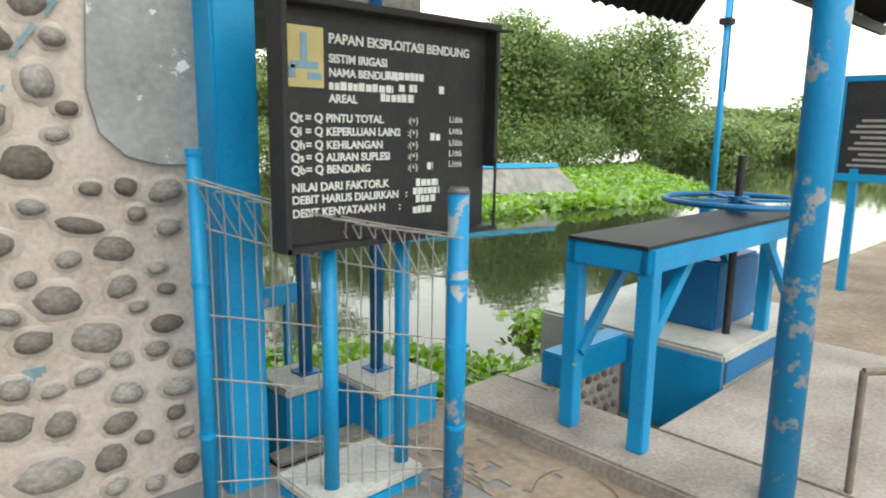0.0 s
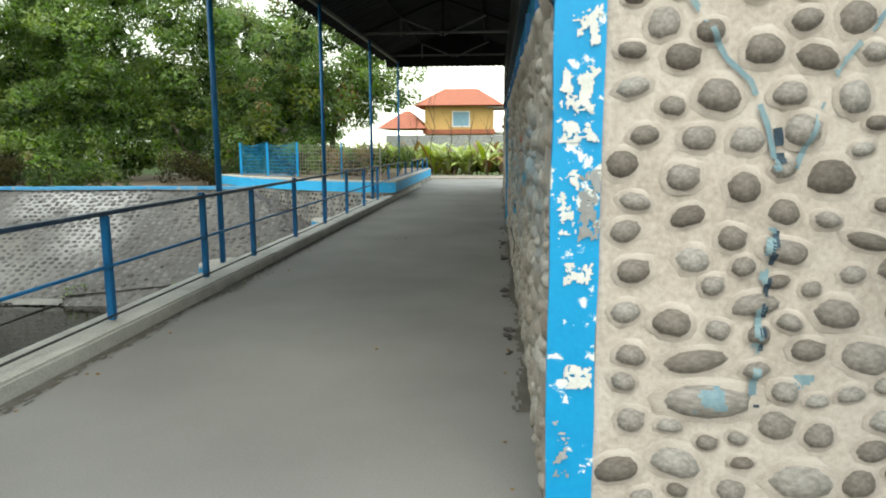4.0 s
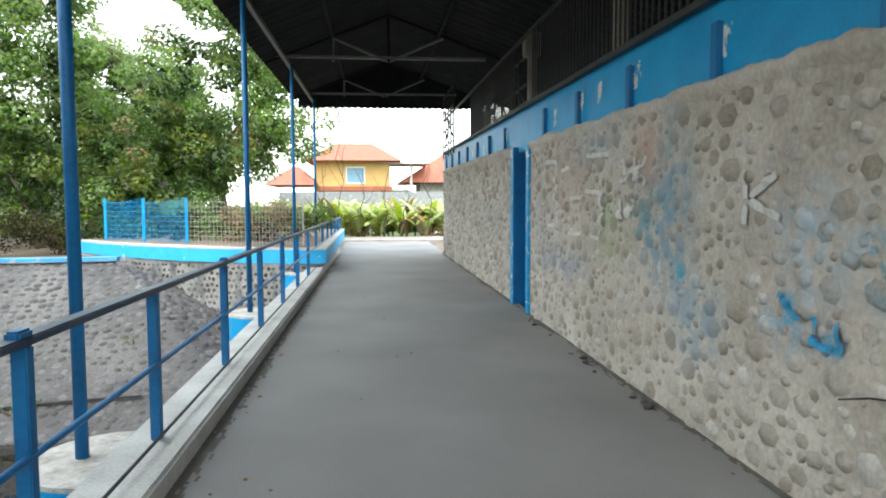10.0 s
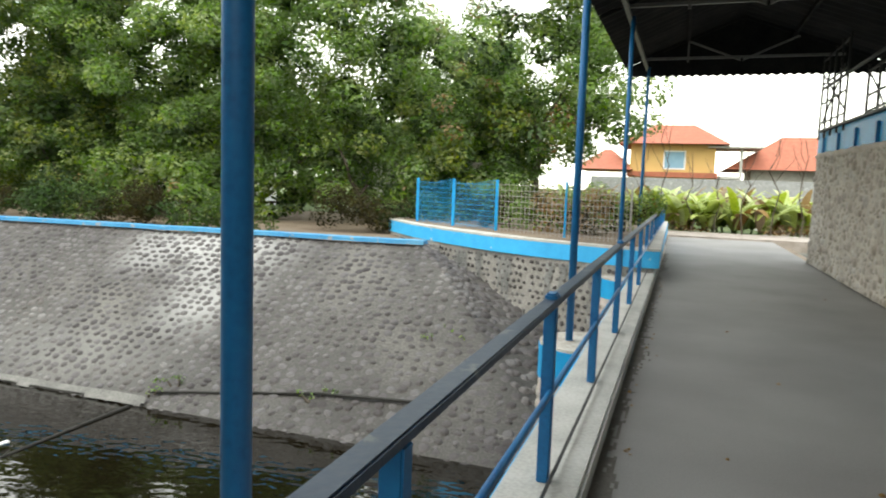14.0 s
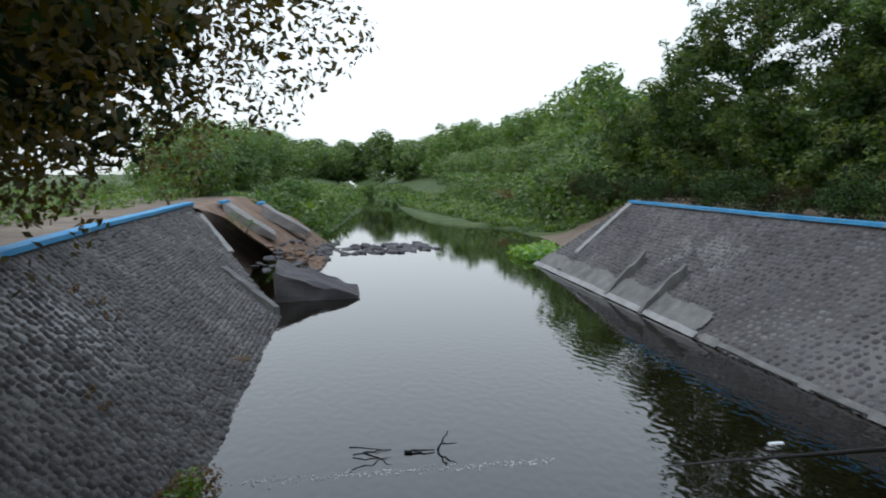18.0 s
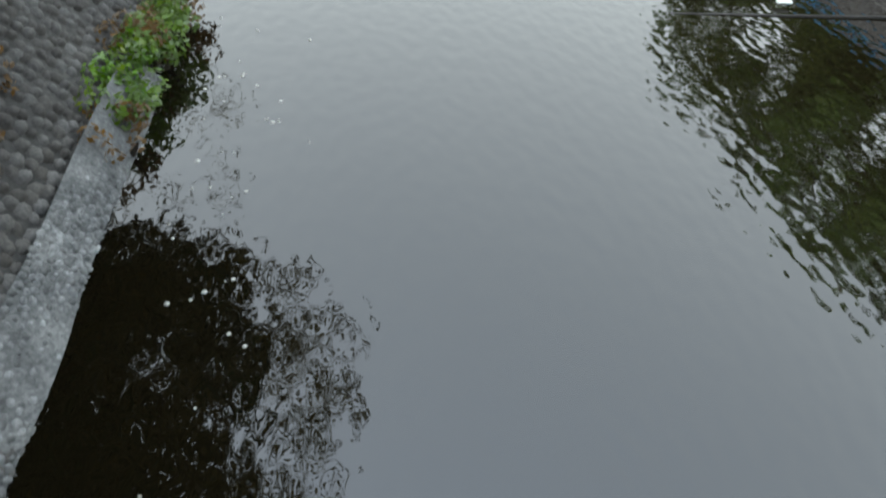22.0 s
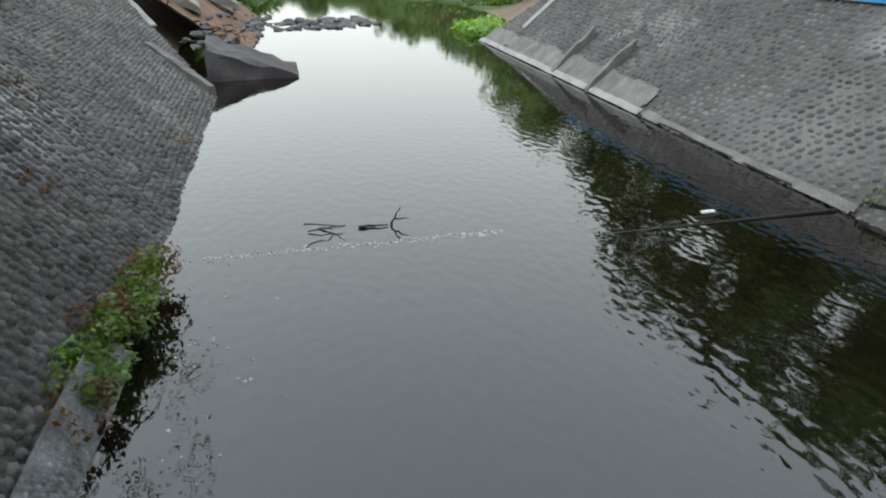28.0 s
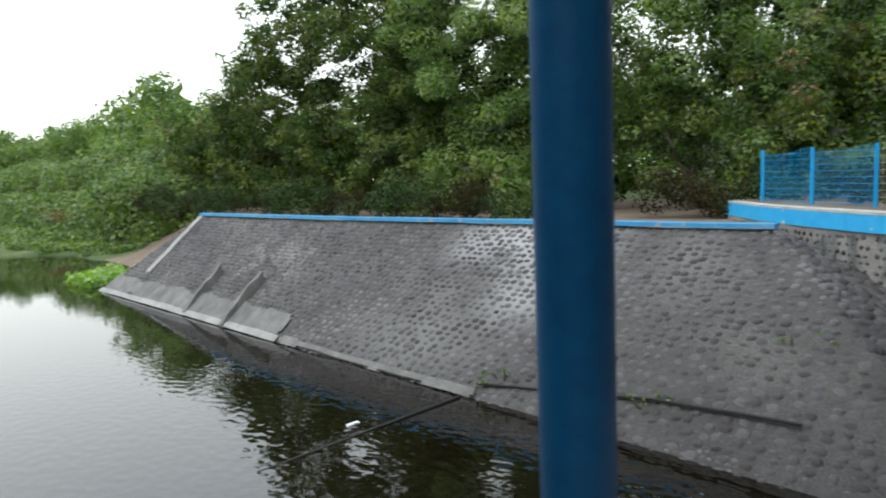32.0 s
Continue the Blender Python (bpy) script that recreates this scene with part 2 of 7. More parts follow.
LEAF_SOFT = material("soft_olive_leaves", [(0.07, 0.12, 0.03), (0.18, 0.26, 0.075), (0.36, 0.43, 0.15)], 0.35, 5, 0.6, bump=0, island=0.15)
LEAF_LANE = material("pale_broad_leaves", [(0.22, 0.29, 0.07), (0.42, 0.5, 0.13), (0.62, 0.62, 0.27)], 1.2, 8, 0.65, bump=0, island=0.3)
LEAF_DRY = material("dry_leaves", [(0.16, 0.09, 0.04), (0.26, 0.16, 0.07), (0.3, 0.2, 0.1)], 1, 6, 0.8, bump=0, island=0.2)
LEAF_BRIGHT = material("bright_leaves", [(0.12, 0.25, 0.03), (0.22, 0.40, 0.05), (0.38, 0.48, 0.09)], 1, 8, 0.5, bump=0, island=0.2)
DIRT = material("dark_trodden_dirt", [(0.07, 0.063, 0.053), (0.10, 0.092, 0.08), (0.14, 0.128, 0.115)], 6, 60, 0.95, bump=0.6)
SHUTTER = material("pale_blue_shutter_paint", [(0.16, 0.30, 0.40), (0.22, 0.36, 0.46)], 3, 40, 0.6, bump=0.1)
PEEL = material("chipped_white_undercoat", [(0.5, 0.5, 0.48), (0.68, 0.68, 0.66)], 14, 80, 0.85, bump=0.3)
CEMENT = material("cracked_pier_cement", [(0.22, 0.19, 0.155), (0.42, 0.385, 0.335), (0.58, 0.555, 0.51)], 5, 22, 0.92, bump=0.5, wear=((0.27, 0.24, 0.21), 0.39, 11))
DUSTY = material("dusty_brownish_concrete", [(0.18, 0.148, 0.127), (0.295, 0.252, 0.222), (0.43, 0.38, 0.343)], 2.2, 40, 0.93, bump=0.5)
YARD_DUST = material("dusty_yard_soil", [(0.16, 0.12, 0.085), (0.26, 0.2, 0.15), (0.36, 0.3, 0.23)], 1.5, 20, 0.95, bump=0.7, bump_scale=12)
FOOT = material("whitish_foot_stones", [(0.08, 0.08, 0.078), (0.2, 0.2, 0.195), (0.4, 0.395, 0.38)], 3, 30, 0.9, bump=0.6, island=0.35)
TOELIP = material("pale_toe_lip_concrete", [(0.16, 0.155, 0.145), (0.26, 0.25, 0.235), (0.36, 0.35, 0.33)], 2, 30, 0.92, bump=0.5)
TOE = material("worn_toe_concrete", [(0.075, 0.072, 0.067), (0.13, 0.125, 0.115), (0.21, 0.2, 0.185)], 2, 30, 0.92, bump=0.5)
REDSOIL = material("reddish_dry_earth", [(0.10, 0.06, 0.038), (0.17, 0.108, 0.07), (0.25, 0.175, 0.12)], 1.3, 14, 0.95, bump=0.9, bump_scale=9)
ABUT = material("grey_brown_abutment_mortar", [(0.15, 0.138, 0.125), (0.24, 0.225, 0.207), (0.38, 0.36, 0.34)], 1.2, 25, 0.95, bump=0.6)
# leaf colour that already carries the shade inside and under the trees
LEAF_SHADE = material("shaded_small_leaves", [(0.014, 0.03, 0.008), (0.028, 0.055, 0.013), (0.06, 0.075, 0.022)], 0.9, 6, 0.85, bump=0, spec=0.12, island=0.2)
SLIME = material("dark_wet_concrete", [(0.012, 0.011, 0.009), (0.025, 0.023, 0.02)], 4, 40, 0.9, bump=0.3)
LEAF_OLIVE = material("olive_hanging_leaves", [(0.065, 0.056, 0.014), (0.135, 0.108, 0.026), (0.26, 0.16, 0.045)], 0.9, 6, 0.85, bump=0, spec=0.12, island=0.3)
LEAF_DEEP = material("deep_green_leaves", [(0.016, 0.04, 0.009), (0.066, 0.115, 0.022), (0.27, 0.28, 0.065)], 0.7, 6, 0.7, bump=0, spec=0.12, island=0.2)
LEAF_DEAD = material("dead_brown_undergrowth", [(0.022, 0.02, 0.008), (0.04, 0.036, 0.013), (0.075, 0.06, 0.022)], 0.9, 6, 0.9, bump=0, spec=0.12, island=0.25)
# faded spray paint on the long wall: middle (along, height), reach, colour, strength
SPRAYED = ((8.15, 1.3, 0.55, 0.6, (0.12, 0.23, 0.32), 0.75), (8.05, 1.8, 0.35, 0.5, (0.16, 0.27, 0.33), 0.6), (8.5, 1.85, 0.35, 0.4, (0.40, 0.21, 0.17), 0.5), (9.3, 1.25, 0.6, 0.35, (0.22, 0.30, 0.15), 0.55),
           (8.55, 1.45, 0.3, 0.3, (0.06, 0.24, 0.28), 0.6), (10.9, 0.85, 1.1, 0.25, (0.17, 0.22, 0.30), 0.6), (10.7, 1.75, 1.0, 0.5, (0.40, 0.27, 0.24), 0.4), (9.7, 2.15, 1.0, 0.3, (0.2, 0.27, 0.32), 0.45), (7.65, 0.75, 0.45, 0.35, (0.14, 0.25, 0.34), 0.6),
           (6.45, 1.35, 0.45, 0.35, (0.30, 0.38, 0.44), 0.7), (5.9, 1.3, 0.25, 0.35, (0.10, 0.28, 0.42), 0.6), (5.35, 1.52, 0.4, 0.25, (0.10, 0.30, 0.36), 0.6), (5.4, 1.14, 0.45, 0.28, (0.16, 0.27, 0.36), 0.65), (4.65, 1.0, 0.5, 0.35, (0.10, 0.25, 0.34), 0.6),
           (4.3, 1.4, 0.45, 0.3, (0.07, 0.27, 0.42), 0.65), (6.65, 0.92, 0.3, 0.2, (0.12, 0.28, 0.40), 0.6), (4.9, 1.6, 0.4, 0.1, (0.45, 0.08, 0.08), 0.6), (3.2, 1.45, 0.7, 0.4, (0.10, 0.26, 0.38), 0.55), (2.3, 1.3, 0.6, 0.5, (0.2, 0.28, 0.33), 0.5), (11.8, 1.2, 0.6, 0.6, (0.24, 0.27, 0.3), 0.45), (16.0, 1.3, 2.2, 0.5, (0.2, 0.22, 0.24), 0.4),
           (6.66, 0.97, 0.13, 0.09, (0.03, 0.28, 0.48), 0.9), (6.33, 0.87, 0.12, 0.1, (0.03, 0.28, 0.48), 0.85), (7.89, 1.04, 0.09, 0.09, (0.03, 0.3, 0.45), 1.0), (5.88, 1.3, 0.09, 0.22, (0.04, 0.27, 0.46), 0.8), (4.2, 1.26, 0.2, 0.14, (0.03, 0.26, 0.45), 0.85), (4.45, 1.5, 0.14, 0.12, (0.03, 0.26, 0.45), 0.8), (4.75, 0.9, 0.2, 0.1, (0.05, 0.2, 0.3), 0.8), (5.28, 1.15, 0.12, 0.12, (0.03, 0.1, 0.16), 0.7))
# pale lime mortar washed between the stones of the banks: middle, reach, colour, strength
LIMED = (((-13.2, 19.1, 0.0), (2.3, 1.6, 0.9), (0.30, 0.295, 0.285), 0.95), ((-12.4, 17.8, -0.9), (1.3, 1.6, 1.2), (0.27, 0.265, 0.255), 0.85), ((-14.8, 18.6, -0.3), (0.9, 1.0, 0.7), (0.25, 0.245, 0.24), 0.6), ((-14.0, 2.6, -0.7), (3.0, 1.5, 1.3), (0.32, 0.315, 0.3), 0.95),
         ((-14.5, 16.2, -2.0), (3.0, 1.2, 0.8), (0.17, 0.165, 0.155), 0.5))


def coat(mat, spots, scale, lo, hi):
    """Worn soft-edged coats of colour laid on a material at places of the world."""
    sn, sl = mat.node_tree.nodes, mat.node_tree.links
    where = sn.new("ShaderNodeNewGeometry")
    worn = sn.new("ShaderNodeTexNoise")
    worn.inputs["Scale"].default_value = scale
    worn.inputs["Detail"].default_value = 6
    worn.inputs["Roughness"].default_value = 0.7
    sl.new(where.outputs["Position"], worn.inputs["Vector"])
    left = sn.new("ShaderNodeMapRange")
    left.inputs["From Min"].default_value, left.inputs["From Max"].default_value = lo, hi
    sl.new(worn.outputs["Fac"], left.inputs["Value"])
    base = sn["Principled BSDF"].inputs["Base Color"]
    col = base.links[0].from_socket
    for middle, reach, colour, strength in spots:
        off = sn.new("ShaderNodeVectorMath")
        off.operation = "SUBTRACT"
        off.inputs[1].default_value = middle
        rel = sn.new("ShaderNodeVectorMath")
        rel.operation = "MULTIPLY"
        rel.inputs[1].default_value = [1 / r for r in reach]
        away = sn.new("ShaderNodeVectorMath")
        away.operation = "LENGTH"
        near = sn.new("ShaderNodeMapRange")
        near.inputs["From Min"].default_value, near.inputs["From Max"].default_value = 0.35, 1.15
        near.inputs["To Min"].default_value, near.inputs["To Max"].default_value = strength, 0.0
        cov = sn.new("ShaderNodeMath")
        cov.operation = "MULTIPLY"
        lay = sn.new("ShaderNodeMixRGB")
        lay.inputs[2].default_value = (*colour, 1)
        sl.new(where.outputs["Position"], off.inputs[0])
        sl.new(off.outputs[0], rel.inputs[0])
        sl.new(rel.outputs[0], away.inputs[0])
        sl.new(away.outputs["Value"], near.inputs["Value"])
        sl.new(near.outputs[0], cov.inputs[0])
        sl.new(left.outputs[0], cov.inputs[1])
        sl.new(cov.outputs[0], lay.inputs[0])
        sl.new(col, lay.inputs[1])
        col = lay.outputs[0]
    sl.new(col, base)


for stony in (STONE, MORTAR_GREY):
    coat(stony, [((-0.12, sy, sz), (0.5, ry, rz), colour, strength) for sy, sz, ry, rz, colour, strength in SPRAYED], 7.0, 0.42, 0.56)
coat(BANKMORTAR, LIMED, 1.6, 0.3, 0.5)
for leafy in (LEAF, LEAF_LANE, LEAF_OLIVE, LEAF_DEAD, LEAF_DEEP, LEAF_SOFT, LEAF_FRESH, LEAF_DARK, LEAF_BRIGHT, LEAF_DRY):
    ln, ll = leafy.node_tree.nodes, leafy.node_tree.links
    glow = ln.new("ShaderNodeBsdfTranslucent")
    both = ln.new("ShaderNodeMixShader")
    both.inputs[0].default_value = 0.4
    ll.new(ln["Principled BSDF"].inputs["Base Color"].links[0].from_socket, glow.inputs["Color"])
    ll.new(ln["Principled BSDF"].outputs[0], both.inputs[1])
    ll.new(glow.outputs[0], both.inputs[2])
    ll.new(both.outputs[0], ln["Material Output"].inputs["Surface"])
ROOFTILE = material("red_roof_tiles", [(0.24, 0.075, 0.045), (0.36, 0.12, 0.07)], 3, 30, 0.85, bump=0.3)
HOUSE = material("yellow_house_paint", [(0.46, 0.30, 0.11), (0.56, 0.38, 0.15)], 1, 20, 0.85, bump=0.1)


def water_material(name, colour, rough, wave, strength, calm=None):
    m = bpy.data.materials.new(name)
    m.use_nodes = True
    n, l = m.node_tree.nodes, m.node_tree.links
    b = n["Principled BSDF"]
    b.inputs["Base Color"].default_value = (*colour, 1)
    b.inputs["Roughness"].default_value = rough
    b.inputs["IOR"].default_value = 1.68
    b.inputs["Specular IOR Level"].default_value = 0.5
    co = n.new("ShaderNodeTexCoord")
    mp = n.new("ShaderNodeMapping")
    mp.inputs["Scale"].default_value = (1.3, 2.0, 1.0)
    nz = n.new("ShaderNodeTexNoise")
    nz.inputs["Scale"].default_value = wave
    nz.inputs["Detail"].default_value = 0.6
    bp = n.new("ShaderNodeBump")
    bp.inputs["Strength"].default_value = strength
    bp.inputs["Distance"].default_value = 0.03
    if calm:
        # ripples run out downstream: calm = (x where still, x where full)
        sep = n.new("ShaderNodeSeparateXYZ")
        run = n.new("ShaderNodeMapRange")
        run.inputs["From Min"].default_value, run.inputs["From Max"].default_value = calm
        run.inputs["To Min"].default_value, run.inputs["To Max"].default_value = 0.05, strength
        l.new(co.outputs["Object"], sep.inputs[0])
        l.new(sep.outputs["X"], run.inputs["Value"])
        l.new(run.outputs[0], bp.inputs["Strength"])
    l.new(co.outputs["Object"], mp.inputs["Vector"])
    l.new(mp.outputs[0], nz.inputs["Vector"])
    l.new(nz.outputs["Fac"], bp.inputs["Height"])
    l.new(bp.outputs[0], b.inputs["Normal"])
    return m


RIVER = water_material("brown_river_water", (0.006, 0.0048, 0.0023), 0.02, 3.4, 0.2, (-24.0, -12.0))
POND = water_material("dark_pond_water", (0.02, 0.024, 0.012), 0.03, 3.0, 0.05)


# ---- mesh helpers ----
def mesh_object(name, bm, mat, parent=None, label="", smooth=False):
    me = bpy.data.meshes.new(name)
    bm.to_mesh(me)
    bm.free()
    me.materials.append(mat)
    if smooth:
        for p in me.polygons:
            p.use_smooth = True
    ob = new(name, me)
    if parent:
        ob.parent = parent
    if label:
        ob["label"] = label
    return ob


def part(name, bm, mat, parent, label="", smooth=False):
    return mesh_object(name, bm, mat, parent, label, smooth)


def data_object(name, verts, faces, mat, parent=None, smooth=False):
    me = bpy.data.meshes.new(name)
    me.from_pydata([tuple(v) for v in verts], [], [tuple(f) for f in faces])
    me.materials.append(mat)
    if smooth:
        me.polygons.foreach_set("use_smooth", [True] * len(me.polygons))
    ob = new(name, me)
    if parent:
        ob.parent = parent
    return ob


def box(bm, x0, x1, y0, y1, z0, z1, bevel=0.0):
    r = bmesh.ops.create_cube(bm, size=1)
    for v in r["verts"]:
        v.co = Vector(((x0 + x1) / 2 + v.co.x * (x1 - x0), (y0 + y1) / 2 + v.co.y * (y1 - y0), (z0 + z1) / 2 + v.co.z * (z1 - z0)))
    if bevel:
        es = list({e for v in r["verts"] for e in v.link_edges})
        bmesh.ops.bevel(bm, geom=es, offset=bevel, segments=2, affect="EDGES")
    return bm


def boxes(*specs, bevel=0.0):
    bm = bmesh.new()
    for s in specs:
        box(bm, *s, bevel=bevel)
    return bm


def tube(bm, a, b, r, seg=12, r2=None):
    a, b = Vector(a), Vector(b)
    d = b - a
    m = Matrix.Translation((a + b) / 2) @ d.to_track_quat("Z", "Y").to_matrix().to_4x4()
    bmesh.ops.create_cone(bm, cap_ends=True, segments=seg, radius1=r, radius2=r if r2 is None else r2, depth=d.length, matrix=m)
    return bm


def bar(bm, a, b, w, h, bevel=0.0):
    """A rectangular bar from a to b, w wide across and h high."""
    a, b = Vector(a), Vector(b)
    d = b - a
    q = d.to_track_quat("Y", "Z").to_matrix().to_4x4()
    n = bmesh.new()
    box(n, -w / 2, w / 2, -d.length / 2, d.length / 2, -h / 2, h / 2, bevel)
    bmesh.ops.transform(n, matrix=Matrix.Translation((a + b) / 2) @ q, verts=n.verts)
    me = bpy.data.meshes.new("bar_tmp")
    n.to_mesh(me)
    n.free()
    bm.from_mesh(me)
    bpy.data.meshes.remove(me)
    return bm


def prism(bm, pts, z0, z1):
    """A vertical prism over the outline pts."""
    lo = [bm.verts.new((x, y, z0)) for x, y in pts]
    hi = [bm.verts.new((x, y, z1)) for x, y in pts]
    bm.faces.new(lo[::-1])
    bm.faces.new(hi)
    for i in range(len(pts)):
        j = (i + 1) % len(pts)
        bm.faces.new((lo[i], lo[j], hi[j], hi[i]))
    return bm


def empty(name, x=0, y=0, z=0):
    ob = new(name)
    ob.location = (x, y, z)
    return ob


def structure(ob, label, category):
    return tagged(ob, label, category, kind="structure")


# ---- plan ----
WALL_X, END_Y, FAR_Y = -0.11, 1.5, 24.0
KERB_X, EDGE_X = -3.36, -3.76
RIVER_Z, POND_Z = -2.6, -0.75
RISE = 0.0155


def lift(y):
    """The wall's cap and the roof climb gently along the deck."""
    return RISE * (y - 7.0)


# ---- ground, river and banks ----
def ground_height(x, y):
    """Level plain, cut by the river below the weir and by the pond above it."""
    plain = 0.12 + 0.05 * math.sin(x * 0.31 + y * 0.17) if (abs(x) > 4 or y < -4) else -0.2
    if x < 0.6:
        if x > -4.4:
            return -3.3 if 3.2 < y < 20.5 else -0.2
        if x > -8.2 and y < 23:
            return -3.3
        left_top = np.interp(x, [-110, -60, -44, -33, -31, -4.4], [2.0, 1.0, 0.0, -0.3, 0.1, 1.4])
        left_toe = np.interp(x, [-100, -76, -54, -44, -34, -4.4], [10.6, 9.2, 6.8, 5.4, 3.9, 3.6])
        right_toe = np.interp(x, [-100, -88, -58, -52, -49, -34, -4.4], [11.6, 13.0, 13.6, 17.0, 19.0, 17.0, 17.2])
        right_top = np.interp(x, [-60, -44, -34, -29, -20, -8.3], [27.0, 26.0, 20.5, 19.3, 19.4, 20.6])
        far = np.interp(x, [-60, -46, -34], [1.0, 0.8, 0.0])
        plain = min(plain, 0.1)
        if y <= left_top or y >= right_top:
            return plain
        if left_toe <= y <= right_toe:
            return -3.3
        a = (y - left_top) / (left_toe - left_top) if y < left_toe else (right_top - y) / (right_top - right_toe)
        low = -2.75 if x < -46 else -3.3
        if y > right_toe and far > 0:
            # flat wet ground past the bank's end
            return -2.45 * far * min(1.0, a * 1.5) + plain * (1 - min(1.0, a * 1.5)) + low * (1 - far) * a
        return plain * (1 - a) + low * a
    if 3.42 < x < 4.75 and y > 0.1:
        return -1.6
    if y < 1.55:
        return -0.03 if x < 3.3 else (0.02 if x < 8 else 0.08)
    return -1.6


gx = [-600, -400, -260, -180, -140, -120, -110] + [-104 + 3 * i for i in range(16)] + [-56 + 1.6 * i for i in range(33)] + [-3.9, -3.0, 0.5, 0.7, 1.5, 3, 3.415, 3.425, 4.745, 4.755, 6, 8, 12, 20, 35, 60, 100, 170, 300, 600]
gy = [-600, -300, -150, -80, -45, -28, -18, -12, -8, -5] + [-3 + 0.6 * i for i in range(10)] + [3.19, 3.21, 4.2] + [0.095, 0.105, 1.545, 1.555] + [5 + 1.0 * i for i in range(26)] + [33, 37, 42, 50, 60, 80, 120, 200, 350, 600]
gy += [3.8, 4.6, 5.5, 6.5, 7.5, 8.5, 9.5, 10.5, 11.5, 12.5, 13.5]
gy.sort()
gv = [(x, y, ground_height(x, y) + (0.06 * noise.noise((x * 0.7, y * 0.7, 0)) if abs(x) < 80 and x < -5 else 0)) for y in gy for x in gx]
gf = [(j * len(gx) + i, j * len(gx) + i + 1, (j + 1) * len(gx) + i + 1, (j + 1) * len(gx) + i) for j in range(len(gy) - 1) for i in range(len(gx) - 1)]
ground = structure(data_object("ground", gv, gf, SOIL, smooth=True), "dry brown soil ground with sparse grass", "ground")
ground.data.materials.append(GRASS)
for f in ground.data.polygons:
    if f.center.x < -44 or f.center.y > 34 or f.center.x > 8:
        f.material_index = 1
structure(mesh_object("water_river", boxes((-320, -3.0, 2.5, 26.0, -3.2, RIVER_Z)), RIVER), "still brown river water mirroring the pale sky", "water")
structure(mesh_object("water_pond", boxes((0.62, 260, 1.56, 200, -1.5, POND_Z)), POND), "dark still pond water above the weir", "water")

# paved deck, kerb and slab
structure(mesh_object("floor_deck", boxes((-3.40, 2.95, -9, END_Y, -0.3, 0), (-3.40, WALL_X + 0.05, END_Y, 31, -0.3, 0)), ASPHALT), "worn grey screed deck of the weir bridge", "floor")
structure(mesh_object("kerb", boxes((EDGE_X, KERB_X, -9, 25.5, -0.35, 0.13), bevel=0.02), CONCRETE), "pale chipped concrete kerb along the deck", "kerb")


def ground_stain(name, x0, x1, y0, y1, z, mat, label, seed, side, cell=0.02):
    """A thin film of dirt lying on the deck, thickest along one side, with a ragged edge."""
    nx, ny = max(2, int((x1 - x0) / cell)), int((y1 - y0) / (cell * 1.6))
    verts = [(x0 + (x1 - x0) * i / nx, y0 + (y1 - y0) * j / ny, z + 0.001 * noise.noise((i * 0.7, j * 0.7, seed))) for i in range(nx + 1) for j in range(ny + 1)]
    faces = []
    for i in range(nx):
        for j in range(ny):
            u = (i + 0.5) / nx
            u = u if side > 0 else 1 - u
            y = y0 + (y1 - y0) * (j + 0.5) / ny
            if u > 0.62 - 0.5 * noise.noise((y * 0.9, seed, 0)) - 0.4 * noise.noise((i * 0.8, y * 9, seed)):
                k = i * (ny + 1) + j
                faces.append((k, k + ny + 1, k + ny + 2, k + 1))
    return structure(data_object(name, verts, faces, mat), label, "dirt")


ground_stain("dirt_kerb", KERB_X - 0.002, KERB_X + 0.24, -2.0, 24.0, 0.005, DIRT, "dark dirt gathered along the kerb", 4.0, -1)
ground_stain("yard_dirt", 1.3, 2.949, -1.3, END_Y - 0.02, 0.005, YARD_DUST, "brownish dirt blown over the yard's screed", 14.0, 1, 0.03)
ground_stain("dirt_wall", WALL_X - 0.16, WALL_X + 0.002, END_Y + 1.2, 24.0, 0.005, DIRT, "dark dirt gathered along the wall's foot", 9.0, 1)
structure(mesh_object("kerb_stripe", boxes((EDGE_X - 0.02, EDGE_X + 0.016, -9, 25.5, -0.14, 0.09), bevel=0.006), SKYBLUE), "light blue painted stripe on the kerb's outer lip", "trim")
structure(mesh_object("deck_beam", boxes((-3.70, -3.42, 4.0, 18.4, -0.95, -0.352)), CONCRETE_DARK), "dirty concrete edge beam under the deck", "beam")


def slope_mesh(name, top, toe, mat, label, nu=40, nv=8, bulge=0.03, z_toe=-2.9):
    """A pitched bank between a cap line and a toe line, each a list of (x, y, z)."""
    verts, faces = [], []

    def at(line, a):
        k = min(int(a * (len(line) - 1)), len(line) - 2)
        f = a * (len(line) - 1) - k
        return Vector(line[k]).lerp(Vector(line[k + 1]), f)

    for i in range(nu + 1):
        p, q = at(top, i / nu), at(toe, i / nu)
        for j in range(nv + 1):
            v = p.lerp(q, j / nv)
            v.z += bulge * noise.noise(v * 0.8) - 0.02
            verts.append(v)
    for i in range(nu):
        for j in range(nv):
            a = i * (nv + 1) + j
            faces.append((a, a + 1, a + nv + 2, a + nv + 1))
    return data_object(name, verts, faces, mat, smooth=True)


